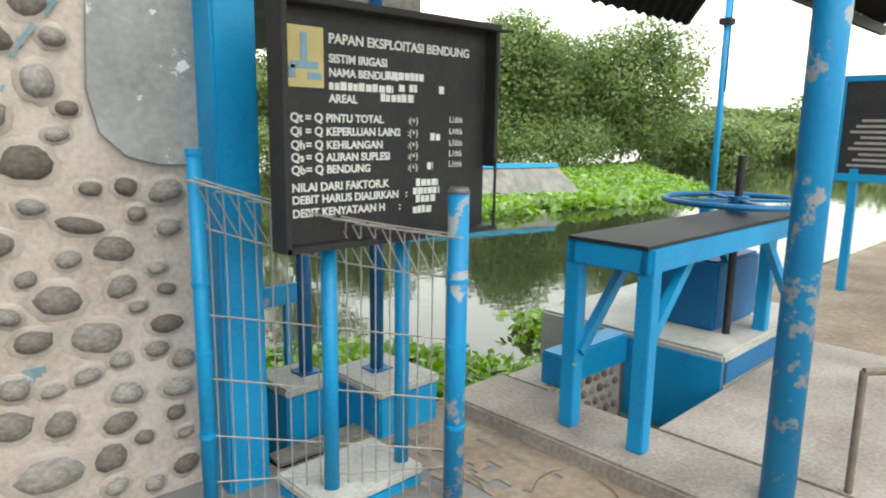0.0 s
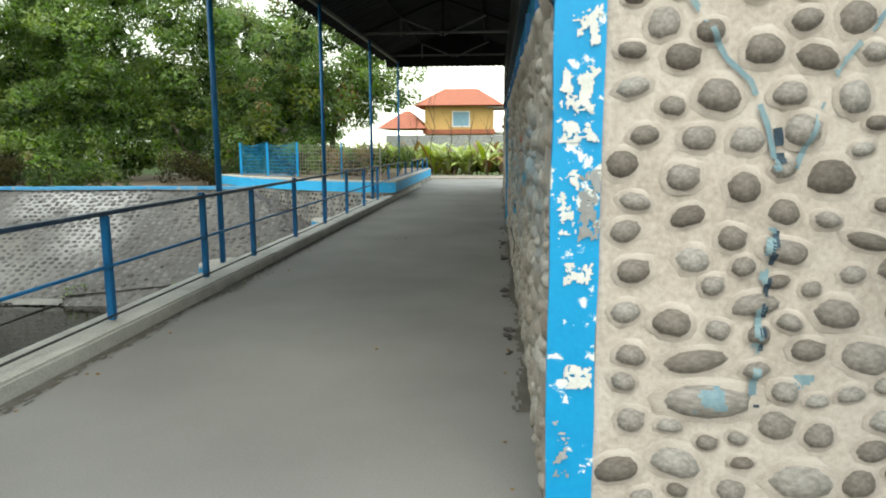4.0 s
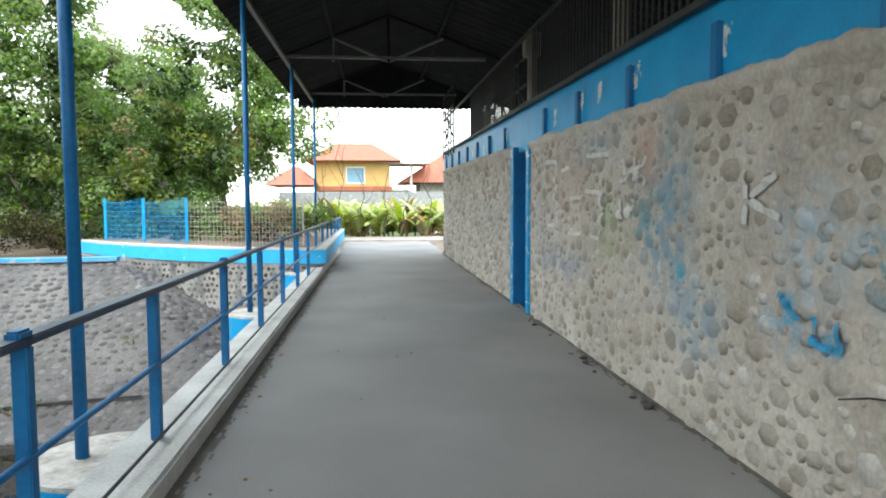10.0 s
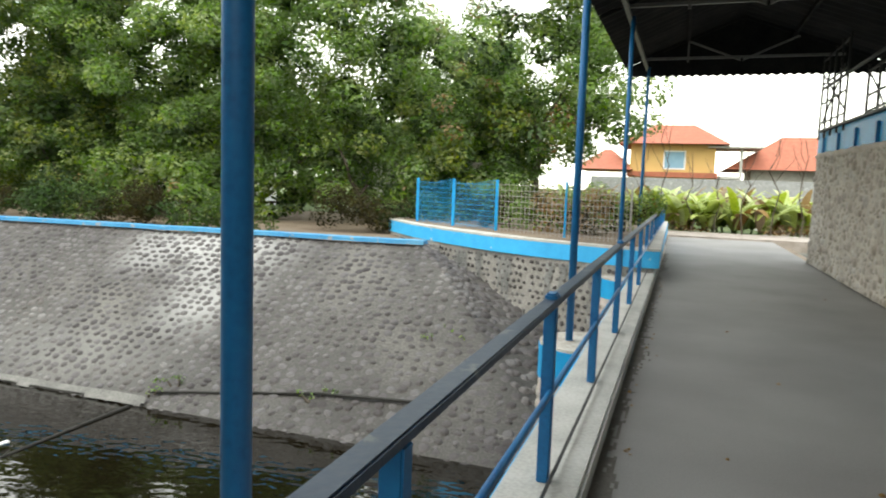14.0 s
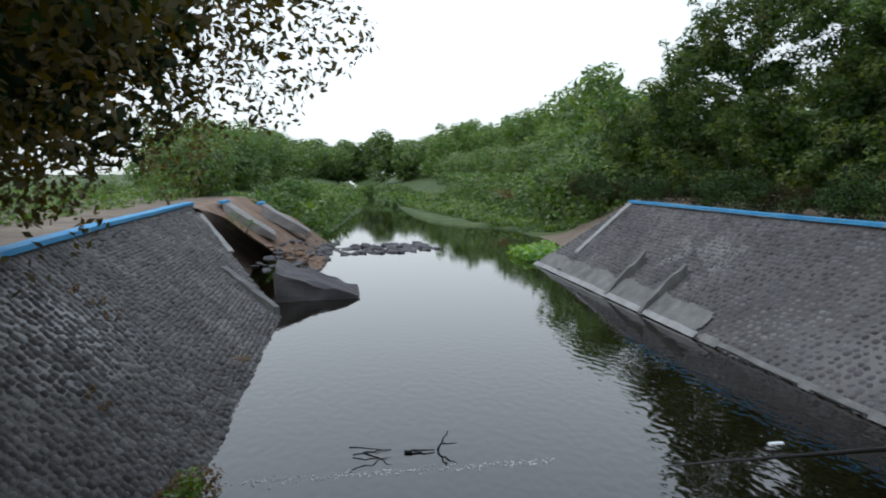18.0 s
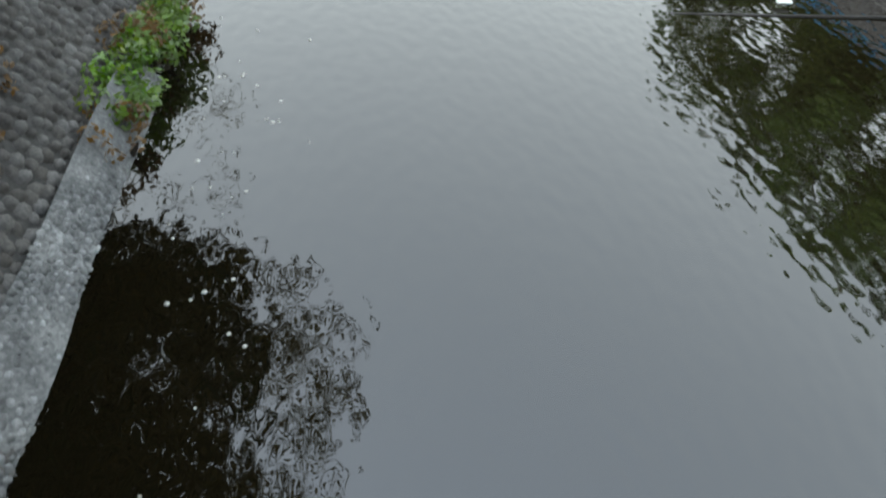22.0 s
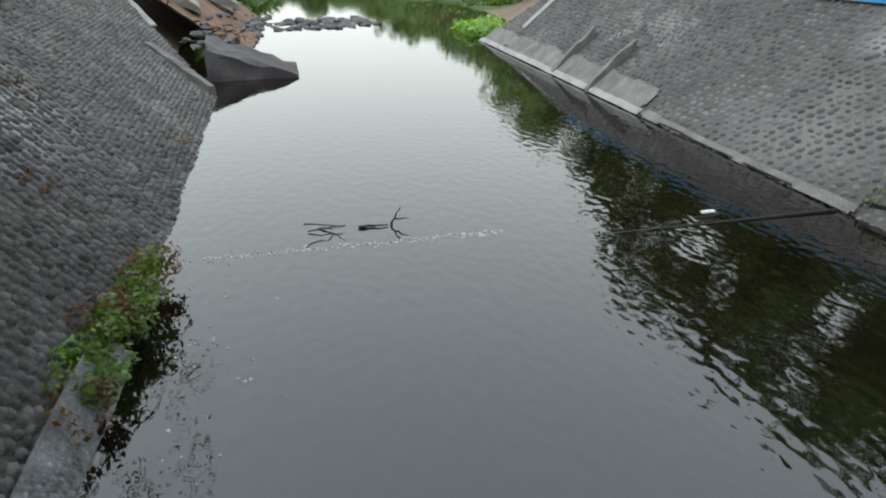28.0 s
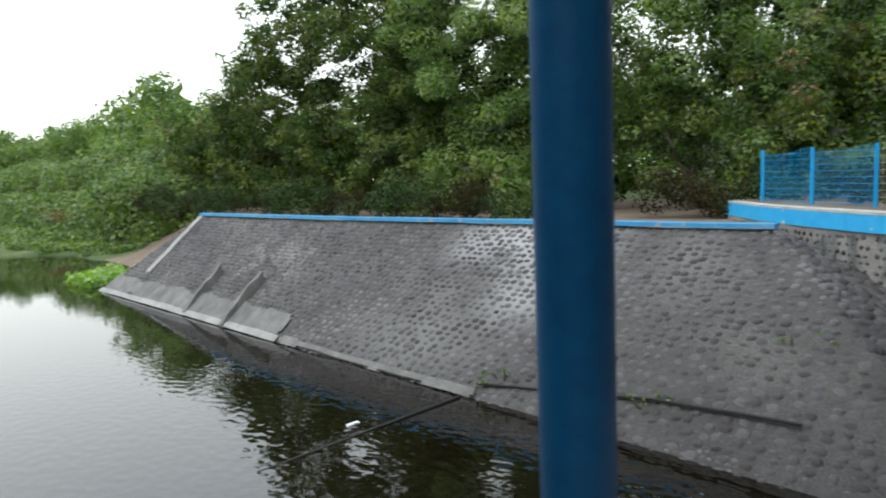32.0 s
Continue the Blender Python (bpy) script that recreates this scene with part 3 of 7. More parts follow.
RB_TOP = [(-29.9, 18.6, 0.24), (-20.0, 18.75, 0.24), (-8.3, 19.9, 0.22)]
RB_TOE = [(-32.6, 15.1, -2.75), (-20.0, 15.15, -2.75), (-3.9, 15.2, -2.75)]
LB_TOP = [(-32.4, 0.65, 0.22), (-20.2, 1.12, 0.22), (-4.3, 2.2, 0.2)]
LB_TOE = [(-22.6, 5.2, -2.75), (-13.0, 5.05, -2.75), (-3.4, 4.75, -2.75)]
bank_r = structure(slope_mesh("bank_right", RB_TOP, RB_TOE, BANKMORTAR, ""), "grey stone-pitched river bank with a blue cap", "river bank")
bank_l = structure(slope_mesh("bank_left", LB_TOP, LB_TOE, BANKMORTAR, ""), "dark stone-pitched river bank with a blue cap", "river bank")


def strip(name, line, w, h, mat, parent, z=0.0, off=(0, 0), label=""):
    bm = bmesh.new()
    n = 14
    pts = []
    for k in range(len(line) - 1):
        for i in range(n):
            pts.append(Vector(line[k]).lerp(Vector(line[k + 1]), i / n))
    pts.append(Vector(line[-1]))
    ring = []
    for i, p in enumerate(pts):
        d = (pts[min(i + 1, len(pts) - 1)] - pts[max(i - 1, 0)]).normalized()
        s = Vector((-d.y, d.x, 0)).normalized()
        c = p + Vector((off[0], off[1], z + 0.012 * noise.noise(p * 1.3))) + s * 0.015 * noise.noise(p * 2.1 + Vector((5, 0, 0)))
        ring.append([bm.verts.new(c + s * w / 2 * a + Vector((0, 0, h / 2 * b))) for a, b in ((-1, -1), (1, -1), (1, 1), (-1, 1))])
    for a, b in zip(ring, ring[1:]):
        for i in range(4):
            bm.faces.new((a[i], a[(i + 1) % 4], b[(i + 1) % 4], b[i]))
    bm.faces.new(ring[0])
    bm.faces.new(ring[-1][::-1])
    bmesh.ops.recalc_face_normals(bm, faces=bm.faces)
    return part(name, bm, mat, parent, label)


strip("cap", RB_TOP, 0.34, 0.09, CAPBLUE, bank_r, 0.045, (0, 0.05), "light blue painted concrete cap")
strip("cap", LB_TOP, 0.34, 0.10, CAPBLUE, bank_l, 0.04, (0, -0.05), "light blue painted concrete cap")


def slope_patch(name, top, toe, a0, a1, b0, b1, mat, parent, seed, ragged=0.2, above=0.012, cell=0.16, label=""):
    """A thin ragged-edged sheet lying on a bank between the fractions a (along) and b (down)."""
    def at(line, a):
        k = min(int(a * (len(line) - 1)), len(line) - 2)
        f = a * (len(line) - 1) - k
        return Vector(line[k]).lerp(Vector(line[k + 1]), f)

    ln = (at(top, a1) - at(top, a0)).length
    ht = (at(top, a0) - at(toe, a0)).length * (b1 - b0)
    nu, nv = max(2, int(ln / cell)), max(2, int(ht / cell))
    verts, faces = [], []
    for i in range(nu + 1):
        for j in range(nv + 1):
            a, c = a0 + (a1 - a0) * i / nu, b0 + (b1 - b0) * j / nv
            p, q = at(top, a), at(toe, a)
            v = p.lerp(q, c)
            n = (q - p).cross(at(top, 1) - at(top, 0)).normalized()
            v.z += 0.03 * noise.noise(v * 0.8) - 0.02
            v += (n if n.z > 0 else -n) * (above + 0.006 * noise.noise(v * 3))
            verts.append(v)
    for i in range(nu):
        for j in range(nv):
            u, w = (i + 0.5) / nu, (j + 0.5) / nv
            e = min(u * ln, (1 - u) * ln, w * ht, (1 - w) * ht)
            if e > ragged * (0.9 + 1.3 * noise.noise((u * ln * 1.1, w * ht * 1.1, seed))):
                k = i * (nv + 1) + j
                faces.append((k, k + 1, k + nv + 2, k + nv + 1))
    ob = data_object(name, verts, faces, mat, parent, smooth=True)
    if label:
        ob["label"] = label
    return ob


slope_patch("repair_patch", RB_TOP, RB_TOE, 0.30, 0.52, 0.08, 0.62, TOE, bank_r, 12.0, 1.0, above=0.008, cell=0.1, label="pale worn mortar round the stones")
slope_patch("toe_strip", RB_TOP, RB_TOE, 0.0, 0.54, 0.74, 0.93, TOE, bank_r, 6.0, 0.1, above=0.07, cell=0.06, label="worn concrete toe strip")
slope_patch("toe_lip", RB_TOP, RB_TOE, 0.0, 0.54, 0.91, 0.955, TOELIP, bank_r, 7.0, 0.02, above=0.085, cell=0.06, label="pale concrete waterline lip")
slope_patch("toe_lip", RB_TOP, RB_TOE, 0.54, 0.76, 0.90, 0.955, TOE, bank_r, 7.0, 0.05, above=0.075, cell=0.06, label="dirty concrete waterline lip")


def nearer(p):
    """Draws the abutment's far end in towards the bridge."""
    f = 1 - 0.072 * min(1.15, max(0.0, (-3.4 - p[0]) / 5))
    return (-3.3 + (p[0] + 3.3) * f, 6.4 + (p[1] - 6.4) * f, *p[2:])


BE_TOP = [(-8.3, 19.95, 0.2)] + [nearer(p) for p in ((-6.6, 20.45, -0.62), (-4.8, 19.25, -1.25), (-3.2, 18.7, -1.6))]
BE_TOE = [(-8.29, 19.9, 0.2), (-6.1, 17.53, -1.28), (-3.9, 15.2, -2.75), (-3.2, 15.2, -2.75)]
bank_e = structure(slope_mesh("bank_right_end", BE_TOP, BE_TOE, BANKMORTAR, ""), "stone-pitched bank turning up to the abutment", "river bank")
strip("end_strip", [RB_TOP[0], (-29.85, 17.4, -0.78), (-29.8, 16.2, -1.8)], 0.34, 0.08, TOELIP, bank_r, 0.03, (0.1, 0), "pale concrete edge strip")
strip("end_strip", [LB_TOP[0], (-29.9, 1.8, -0.54), (-27.5, 2.93, -1.26)], 0.2, 0.06, CONCRETE_DARK, bank_l, 0.02, (-0.1, 0), "worn concrete edge strip")

# broken slab ribs standing on the banks
RIBS = ((RB_TOP, RB_TOE, 0.322, 0.95, 0.305, 0.57, 0.30, 0.13, bank_r), (RB_TOP, RB_TOE, 0.432, 0.97, 0.425, 0.58, 0.30, 0.13, bank_r), (LB_TOP, LB_TOE, 0.118, 0.55, 0.02, 0.93, 0.2, 0.14, bank_l))


def on_bank(top, toe, a, c):
    k = min(int(a * 2), 1)
    f = a * 2 - k
    return Vector(top[k]).lerp(Vector(top[k + 1]), f).lerp(Vector(toe[k]).lerp(Vector(toe[k + 1]), f), c)


for top, toe, a0, c0, a1, c1, hgt, w, parent in RIBS:
    bm = bmesh.new()
    n = 8
    prev = None
    pa, pb = on_bank(top, toe, a0, c0), on_bank(top, toe, a1, c1)
    d = (pb - pa).normalized()
    s = Vector((-d.y, d.x, 0)).normalized()
    for i in range(n):
        p = pa.lerp(pb, i / (n - 1))
        hh = hgt * (0.55 + 0.5 * noise.noise(p * 2.3) + 0.75 * i / (n - 1))
        ww = w * (1 + 0.35 * noise.noise(p * 3.1 + Vector((4, 0, 0))))
        cur = [bm.verts.new(p + s * ww * u + Vector((0, 0, v))) for u, v in ((-1, -0.12), (1, -0.12), (0.8, hh * 0.85), (-0.9, hh))]
        if prev:
            for k in range(4):
                bm.faces.new((prev[k], prev[(k + 1) % 4], cur[(k + 1) % 4], cur[k]))
        else:
            bm.faces.new(cur)
        prev = cur
    bm.faces.new(prev[::-1])
    bmesh.ops.recalc_face_normals(bm, faces=bm.faces)
    part("broken_rib", bm, TOE, parent, "broken concrete rib")


# submerged weir sill and the near ledge of the right bank
def ledge(name, pts, z0, z1, mat, label, category, rough=0.05):
    bm = bmesh.new()
    prism(bm, pts, z0, z1)
    bmesh.ops.subdivide_edges(bm, edges=bm.edges, cuts=5, use_grid_fill=True)
    for v in bm.verts:
        v.co += Vector((noise.noise(v.co * 1.7), noise.noise(v.co * 1.7 + Vector((9, 0, 0))), noise.noise(v.co * 2.3 + Vector((0, 9, 0))))) * rough
    return structure(mesh_object(name, bm, mat), label, category)


LR_TOP = [(-11.8, 15.5, -2.56), (-7.6, 16.05, -2.2), (-3.3, 15.9, -2.3)]
LR_TOE = [(-11.8, 15.15, -2.75), (-7.6, 15.2, -2.75), (-3.3, 15.3, -2.75)]
ledge("weir_sill", [(-12.6, 4.8), (-12.15, 4.8), (-12.05, 10.2), (-12.45, 10.2)], -3.2, RIVER_Z - 0.015, CONCRETE_DARK, "submerged concrete weir sill", "sill", 0.02)
ledge_face = structure(slope_mesh("ledge_right_face", LR_TOP, LR_TOE, TOE, "", 60, 5, 0.08), "eroded cobbled face at the foot of the bank", "river bank")
strip("crack", [(-11.9, 15.62, -2.42), (-10.4, 15.9, -2.3), (-8.63, 16.1, -2.13), (-6.6, 16.2, -2.05)], 0.07, 0.03, SLIME, bank_r, 0.03, label="dark broken edge of the pitching")
LF_TOP = [(-10.2, 4.62, -2.25), (-7.2, 4.45, -2.22), (-3.4, 4.32, -2.22)]
LF_TOE = [(-10.2, 5.02, -2.75), (-7.2, 4.9, -2.75), (-3.4, 4.8, -2.75)]
foot = structure(slope_mesh("bank_left_foot", LF_TOP, LF_TOE, FOOT, "", 60, 6, 0.08), "rough whitish stone foot of the bank at the waterline", "river bank")

# abutment with a blue band, left bank abutment under the deck
AB = [nearer(p) for p in ((-11.3, 24.8), (-9.8, 23.05), (-8.3, 21.6), (-6.85, 20.4), (-5.9, 19.65), (-4.9, 19.05), (-3.9, 18.55), (-3.42, 18.5), (-3.42, 30.0), (-10.6, 30.0))]
bm = bmesh.new()
prism(bm, AB, -3.2, 0.22)
abut = structure(mesh_object("abutment_wall", bm, ABUT), "curved cobble-faced abutment wall", "wall")


def grown(pts, d):
    c = Vector((sum(p[0] for p in pts) / len(pts), sum(p[1] for p in pts) / len(pts)))
    return [(p[0] + (p[0] - c.x) / max(0.1, (Vector(p) - c).length) * d, p[1] + (p[1] - c.y) / max(0.1, (Vector(p) - c).length) * d) for p in pts]


structure(mesh_object("abutment_band", prism(bmesh.new(), grown(AB[:8], 0.12) + AB[8:], 0.221, 0.52), SKYBLUE), "bright blue painted band along the abutment's top", "trim")
structure(mesh_object("abutment_coping", prism(bmesh.new(), grown(AB[:8], 0.13) + AB[8:], 0.521, 0.565), CONCRETE), "pale concrete coping of the abutment", "coping")
structure(mesh_object("abutment_fill", prism(bmesh.new(), grown(AB, -0.32), 0.45, 0.58), SOIL), "dry soil on top of the abutment", "soil")
structure(mesh_object("abutment_left", boxes((-4.3, 0.3, -2.0, 4.0, -3.2, -0.31)), BANKMORTAR), "stone abutment under the deck", "wall")

# round-nosed piers
for y in (7.5, 12.95, 18.4):
    out = [(-3.45, y - 0.455)] + [(-3.835 - 0.455 * math.sin(a), y - 0.455 * math.cos(a)) for a in [math.pi * k / 40 for k in range(41)]] + [(-3.45, y + 0.455)]
    pier = structure(mesh_object("pier", prism(bmesh.new(), out, -3.2, -0.33), MORTAR), "round-nosed masonry pier carrying the deck", "pier")
    part("band", prism(bmesh.new(), grown(out, 0.012), -0.332, 0.0), BLUE, pier, "light blue painted band", smooth=False)
    bm = prism(bmesh.new(), grown(out, 0.004), 0.001, 0.03)
    bmesh.ops.bevel(bm, geom=[e for e in bm.edges if e.verts[0].co.z > 0.02 and e.verts[1].co.z > 0.02], offset=0.012, segments=2, affect="EDGES")
    part("cap", bm, CEMENT, pier, "pale cracked cement cap")

# ---- walls of the walk ----
W_TOP = 2.27
bm = bmesh.new()
prism(bm, [(WALL_X, END_Y + 0.02), (WALL_X + 0.34, END_Y + 0.3), (WALL_X + 0.34, 12.55), (WALL_X, 12.55)], -0.3, W_TOP)
for v in bm.verts:
    if v.co.z > 1:
        v.co.z += lift(v.co.y)
wall_a = structure(mesh_object("wall_long", bm, MORTAR_GREY), "weathered rubble stone wall with faded blue graffiti", "wall")
bm = bmesh.new()
prism(bm, [(WALL_X, 13.5), (WALL_X + 0.34, 13.5), (WALL_X + 0.34, FAR_Y), (WALL_X, FAR_Y)], -0.3, W_TOP)
for v in bm.verts:
    if v.co.z > 1:
        v.co.z += lift(v.co.y)
wall_b = structure(mesh_object("wall_long_far", bm, MORTAR_GREY), "weathered rubble stone wall beyond the blue recess", "wall")
# pillar recess; its back and far pilaster's sides are a darker blue than the faces
structure(mesh_object("recess_back", boxes((0.10, 0.22, 12.5, 13.55, -0.3, 2.75)), BLUE_DARK), "darker blue back of the wall recess", "wall")
structure(mesh_object("pilaster_near", boxes((WALL_X - 0.035, WALL_X + 0.3, 12.45, 12.62, -0.2, 2.36), bevel=0.01), BLUE_WORN), "peeling blue pilaster edging the recess", "pilaster")
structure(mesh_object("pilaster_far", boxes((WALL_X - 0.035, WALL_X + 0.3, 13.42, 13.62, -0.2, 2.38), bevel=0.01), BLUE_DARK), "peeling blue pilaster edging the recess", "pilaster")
structure(mesh_object("pilaster_face", boxes((WALL_X - 0.044, WALL_X - 0.036, 13.43, 13.61, -0.2, 2.37)), BLUE_WORN), "peeling bright blue face of the far pilaster", "pilaster")
bm = bmesh.new()
bar(bm, (0.06, END_Y, 2.50 + lift(3.2)), (0.06, FAR_Y + 0.2, 2.50 + lift(FAR_Y)), 0.26, 0.62)
structure(mesh_object("band_beam", bm, BLUE), "blue painted beam above the stone wall", "beam")
band = scene.objects["band_beam"]
for y in [1.75, 3.15, 4.6, 6.05, 7.5, 8.95, 10.4, 11.8, 14.4, 15.9, 17.4, 18.9, 20.4, 21.9, 23.4]:
    bm = boxes((-0.115, -0.069, y - 0.045, y + 0.045, 2.20 + lift(y), 2.66 + lift(y)), bevel=0.006)
    structure(mesh_object("band_strut", bm, BLUE_DARK), "dark blue steel strut on the beam", "strut")



def wall_cap(y0, y1, parent, seed):
    """The rough mortar top of the stone wall, lapping unevenly over the band."""
    n = int((y1 - y0) / 0.05)
    verts, faces = [], []
    for i in range(n + 1):
        y = y0 + (y1 - y0) * i / n
        top = W_TOP + lift(y) + 0.035 + 0.05 * noise.noise((y * 1.6, seed, 0)) + 0.025 * noise.noise((y * 7, seed, 3))
        out = 0.03 + 0.018 * noise.noise((y * 5, seed, 7))
        low = W_TOP + lift(y) - 0.1 + 0.05 * noise.noise((y * 3, seed, 9))
        verts += [(WALL_X + 0.01, y, low), (WALL_X - out, y, low + 0.05), (WALL_X - out - 0.012, y, top - 0.03), (WALL_X - out + 0.02, y, top), (WALL_X + 0.3, y, top)]
    for i in range(n):
        for k in range(4):
            a = i * 5 + k
            faces.append((a, a + 5, a + 6, a + 1))
    part_ob = data_object("mortar_cap", verts, faces, MORTAR_GREY, parent, smooth=True)
    part_ob["label"] = "rough mortar top of the wall"


wall_cap(END_Y + 0.1, 12.44, wall_a, 1.0)
wall_cap(13.63, FAR_Y, wall_b, 5.0)

# end wall with the plaster patch, trim and the blue pillar
end_wall = structure(mesh_object("wall_end", boxes((0.064, 1.62, END_Y, END_Y + 0.3, -0.3, 4.3)), MORTAR), "cobble-studded end wall in cream mortar", "wall")
bm = boxes((WALL_X - 0.012, 0.064, END_Y - 0.016, END_Y + 0.018, -0.1, 4.3))
bmesh.ops.subdivide_edges(bm, edges=bm.edges, cuts=14, use_grid_fill=True)
for v in bm.verts:
    v.co += Vector((0.012 * noise.noise(v.co * 5), 0.006 * noise.noise(v.co * 7), 0))
trim = structure(mesh_object("trim_corner", bm, BLUE_WORN), "peeling blue painted corner of the wall", "trim")
bm = bmesh.new()
patch = [(1.17, 4.3), (1.15, 2.2), (1.13, 1.95), (1.115, 1.72), (1.15, 1.56), (1.24, 1.47), (1.36, 1.435), (1.55, 1.43), (1.55, 4.3)]
lo = [bm.verts.new((x, END_Y + 0.01, z)) for x, z in patch]
hi = [bm.verts.new((x, END_Y - 0.028, z)) for x, z in patch]
bm.faces.new(hi)
for i in range(len(patch)):
    j = (i + 1) % len(patch)
    bm.faces.new((lo[i], lo[j], hi[j], hi[i]))
bmesh.ops.recalc_face_normals(bm, faces=bm.faces)
part("plaster_patch", bm, PLASTER, end_wall, "smooth grey cement render patch")
structure(mesh_object("pillar_blue", boxes((1.525, 1.715, END_Y - 0.2, END_Y + 0.06, -0.2, 4.3), bevel=0.012), BLUE), "bright blue painted square pillar", "pillar")
structure(mesh_object("plinth_strip", boxes((0.05, 0.75, END_Y - 0.11, END_Y - 0.004, -0.01, 0.028), bevel=0.006), CONCRETE), "low broken concrete strip at the wall's foot", "plinth")


# ---- roof over the walk ----
def zr(y):
    return lift(y)


Y0, Y1 = END_Y + 0.3, FAR_Y + 0.25
roof = structure(empty("roof"), "dark corrugated sheet roof on light steel trusses", "roof")
for name, xa, za, xb, zb in (("roof_sheet", -4.6, 4.42, -1.9, 5.55), ("roof_sheet", -1.9, 5.55, 1.2, 4.42), ("roof_sheet", 1.2, 4.42, 3.2, 3.9)):
    n = 124
    verts, faces = [], []
    for i in range(n + 1):
        y = Y0 + (Y1 - Y0) * i / n
        dz = 0.018 * math.cos(i * math.pi)
        verts += [(xa, y, za + zr(y) + dz), (xb, y, zb + zr(y) + dz)]
    for i in range(n):
        faces.append((2 * i, 2 * i + 1, 2 * i + 3, 2 * i + 2))
    data_object(name, verts, faces, ROOFUNDER, roof)
for y in (END_Y + 0.4, 7.5, 12.95, 18.4, 23.8):
    d = zr(y)
    for name, a, b, w in (("tie_beam", (-4.36, y, 4.56 + d), (0.25, y, 4.56 + d), 0.06), ("rafter", (-4.55, y, 4.40 + d), (-1.9, y, 5.48 + d), 0.06), ("rafter", (-1.9, y, 5.48 + d), (0.9, y, 4.45 + d), 0.06), ("king_post", (-1.9, y, 4.46 + d), (-1.9, y, 5.46 + d), 0.05), ("web_brace", (-1.9, y, 4.48 + d), (-3.1, y, 4.96 + d), 0.045), ("web_brace", (-1.9, y, 4.48 + d), (-0.7, y, 5.0 + d), 0.045), ("hanger", (-3.1, y, 4.47 + d), (-3.1, y, 4.97 + d), 0.045)):
        part(name, bar(bmesh.new(), a, b, w, w), STEELGREY if name in ("tie_beam", "web_brace", "hanger") else ROOFUNDER, roof)
for xa, za in ((-4.05, 4.36), (-3.1, 4.98), (-0.8, 5.05)):
    part("purlin", bar(bmesh.new(), (xa, Y0, za + zr(Y0)), (xa, Y1, za + zr(Y1)), 0.07, 0.07), STEELGREY if xa < -4 else ROOFUNDER, roof)
# gable sheet with scalloped lower edge
bm = bmesh.new()
d = zr(Y1)
n = 60
top, bot = [], []
for i in range(n + 1):
    x = -4.5 + 5.7 * i / n
    zt = 4.42 + (x + 4.6) / 2.7 * 1.13 if x < -1.9 else 5.55 - (x + 1.9) / 3.1 * 1.13
    top.append(bm.verts.new((x, Y1, zt + d)))
    bot.append(bm.verts.new((x, Y1, 4.17 + d + (0.05 if i % 2 else 0.0))))
for i in range(n):
    bm.faces.new((bot[i], bot[i + 1], top[i + 1], top[i]))
r = bmesh.ops.extrude_face_region(bm, geom=bm.faces[:])
for v in r["geom"]:
    if isinstance(v, bmesh.types.BMVert):
        v.co.y += 0.012
part("gable_fascia", bm, ROOFUNDER, roof, "dark fascia with a scalloped lower edge")

# columns of the roof
for y in (7.5, 12.95, 18.4, 23.85):
    c = empty("roof_column", -4.0, y, 0.03)
    tagged(c, "slim blue painted steel pipe column on the pier", "column", "columns of the roof")
    part("shaft", tube(bmesh.new(), (0, 0, 0), (0, 0, 4.35 + lift(y)), 0.038, 20), BLUE_DARK, c, smooth=True)

# railing along the kerb
rail = empty("railing", -3.56, 0, 0.13)
tagged(rail, "blue painted steel railing with a flat dark handrail", "railing")
posts = [-5.2, -3.35, -1.5, 0.4, 2.28, 4.15, 6.0, 7.48, 9.35, 11.2, 13.08, 14.95, 16.82, 18.7, 20.55, 22.4, 24.2, 26.0, 27.8, 29.6]
pm = boxes((-0.03, 0.03, -0.03, 0.03, 0, 0.88), bevel=0.006)
first = part("post", pm, BLUE_DARK, rail)
first.location = (0, posts[0], 0)
for y in posts[1:]:
    o = new("post", first.data)
    o.parent = rail
    o.location = (0, y, 0)
part("handrail", bar(bmesh.new(), (0, posts[0], 0.90), (0, posts[-1], 0.90), 0.075, 0.035, 0.006), RAILDARK, rail, "dark worn flat steel handrail")
part("middle_rail", tube(bmesh.new(), (0.02, posts[0], 0.46), (0.02, posts[-1], 0.46), 0.016, 10), BLUE_DARK, rail)
part("bottom_rail", tube(bmesh.new(), (0.05, posts[0], 0.05), (0.05, posts[-1], 0.05), 0.010, 8), BLACK, rail, "thin dark pipe along the kerb")
for y in (5.98, 9.37, 13.1):
    part("bracket", boxes((-0.03, 0.03, y - 0.05, y + 0.05, 0.90, 0.945), bevel=0.01), BLUE_DARK, rail)

# upper grille above the wall
gr = empty("upper_grille", WALL_X, END_Y, 2.84)
tagged(gr, "black steel grille above the blue beam", "grille")
part("bottom_bar", bar(bmesh.new(), (0, 0, -0.02 + lift(END_Y)), (0, 22.5, -0.02 + lift(24.0)), 0.07, 0.05), BLACK, gr)
part("top_bar", bar(bmesh.new(), (0, 0, 0.95 + lift(END_Y)), (0, 22.5, 0.95 + lift(24.0)), 0.05, 0.04), BLACK, gr)
bmesh_bar = boxes((-0.008, 0.008, -0.008, 0.008, 0, 0.95))
b0 = part("grille_bar", bmesh_bar, BLACK, gr)
b0.location = (0, 0.05, lift(END_Y))
for i in range(1, 146):
    y = 0.05 + 0.115 * i
    if 10.9 < y < 12.0:
        continue
    o = new("grille_bar", b0.data)
    o.parent = gr
    o.location = (0, y, lift(END_Y + y))
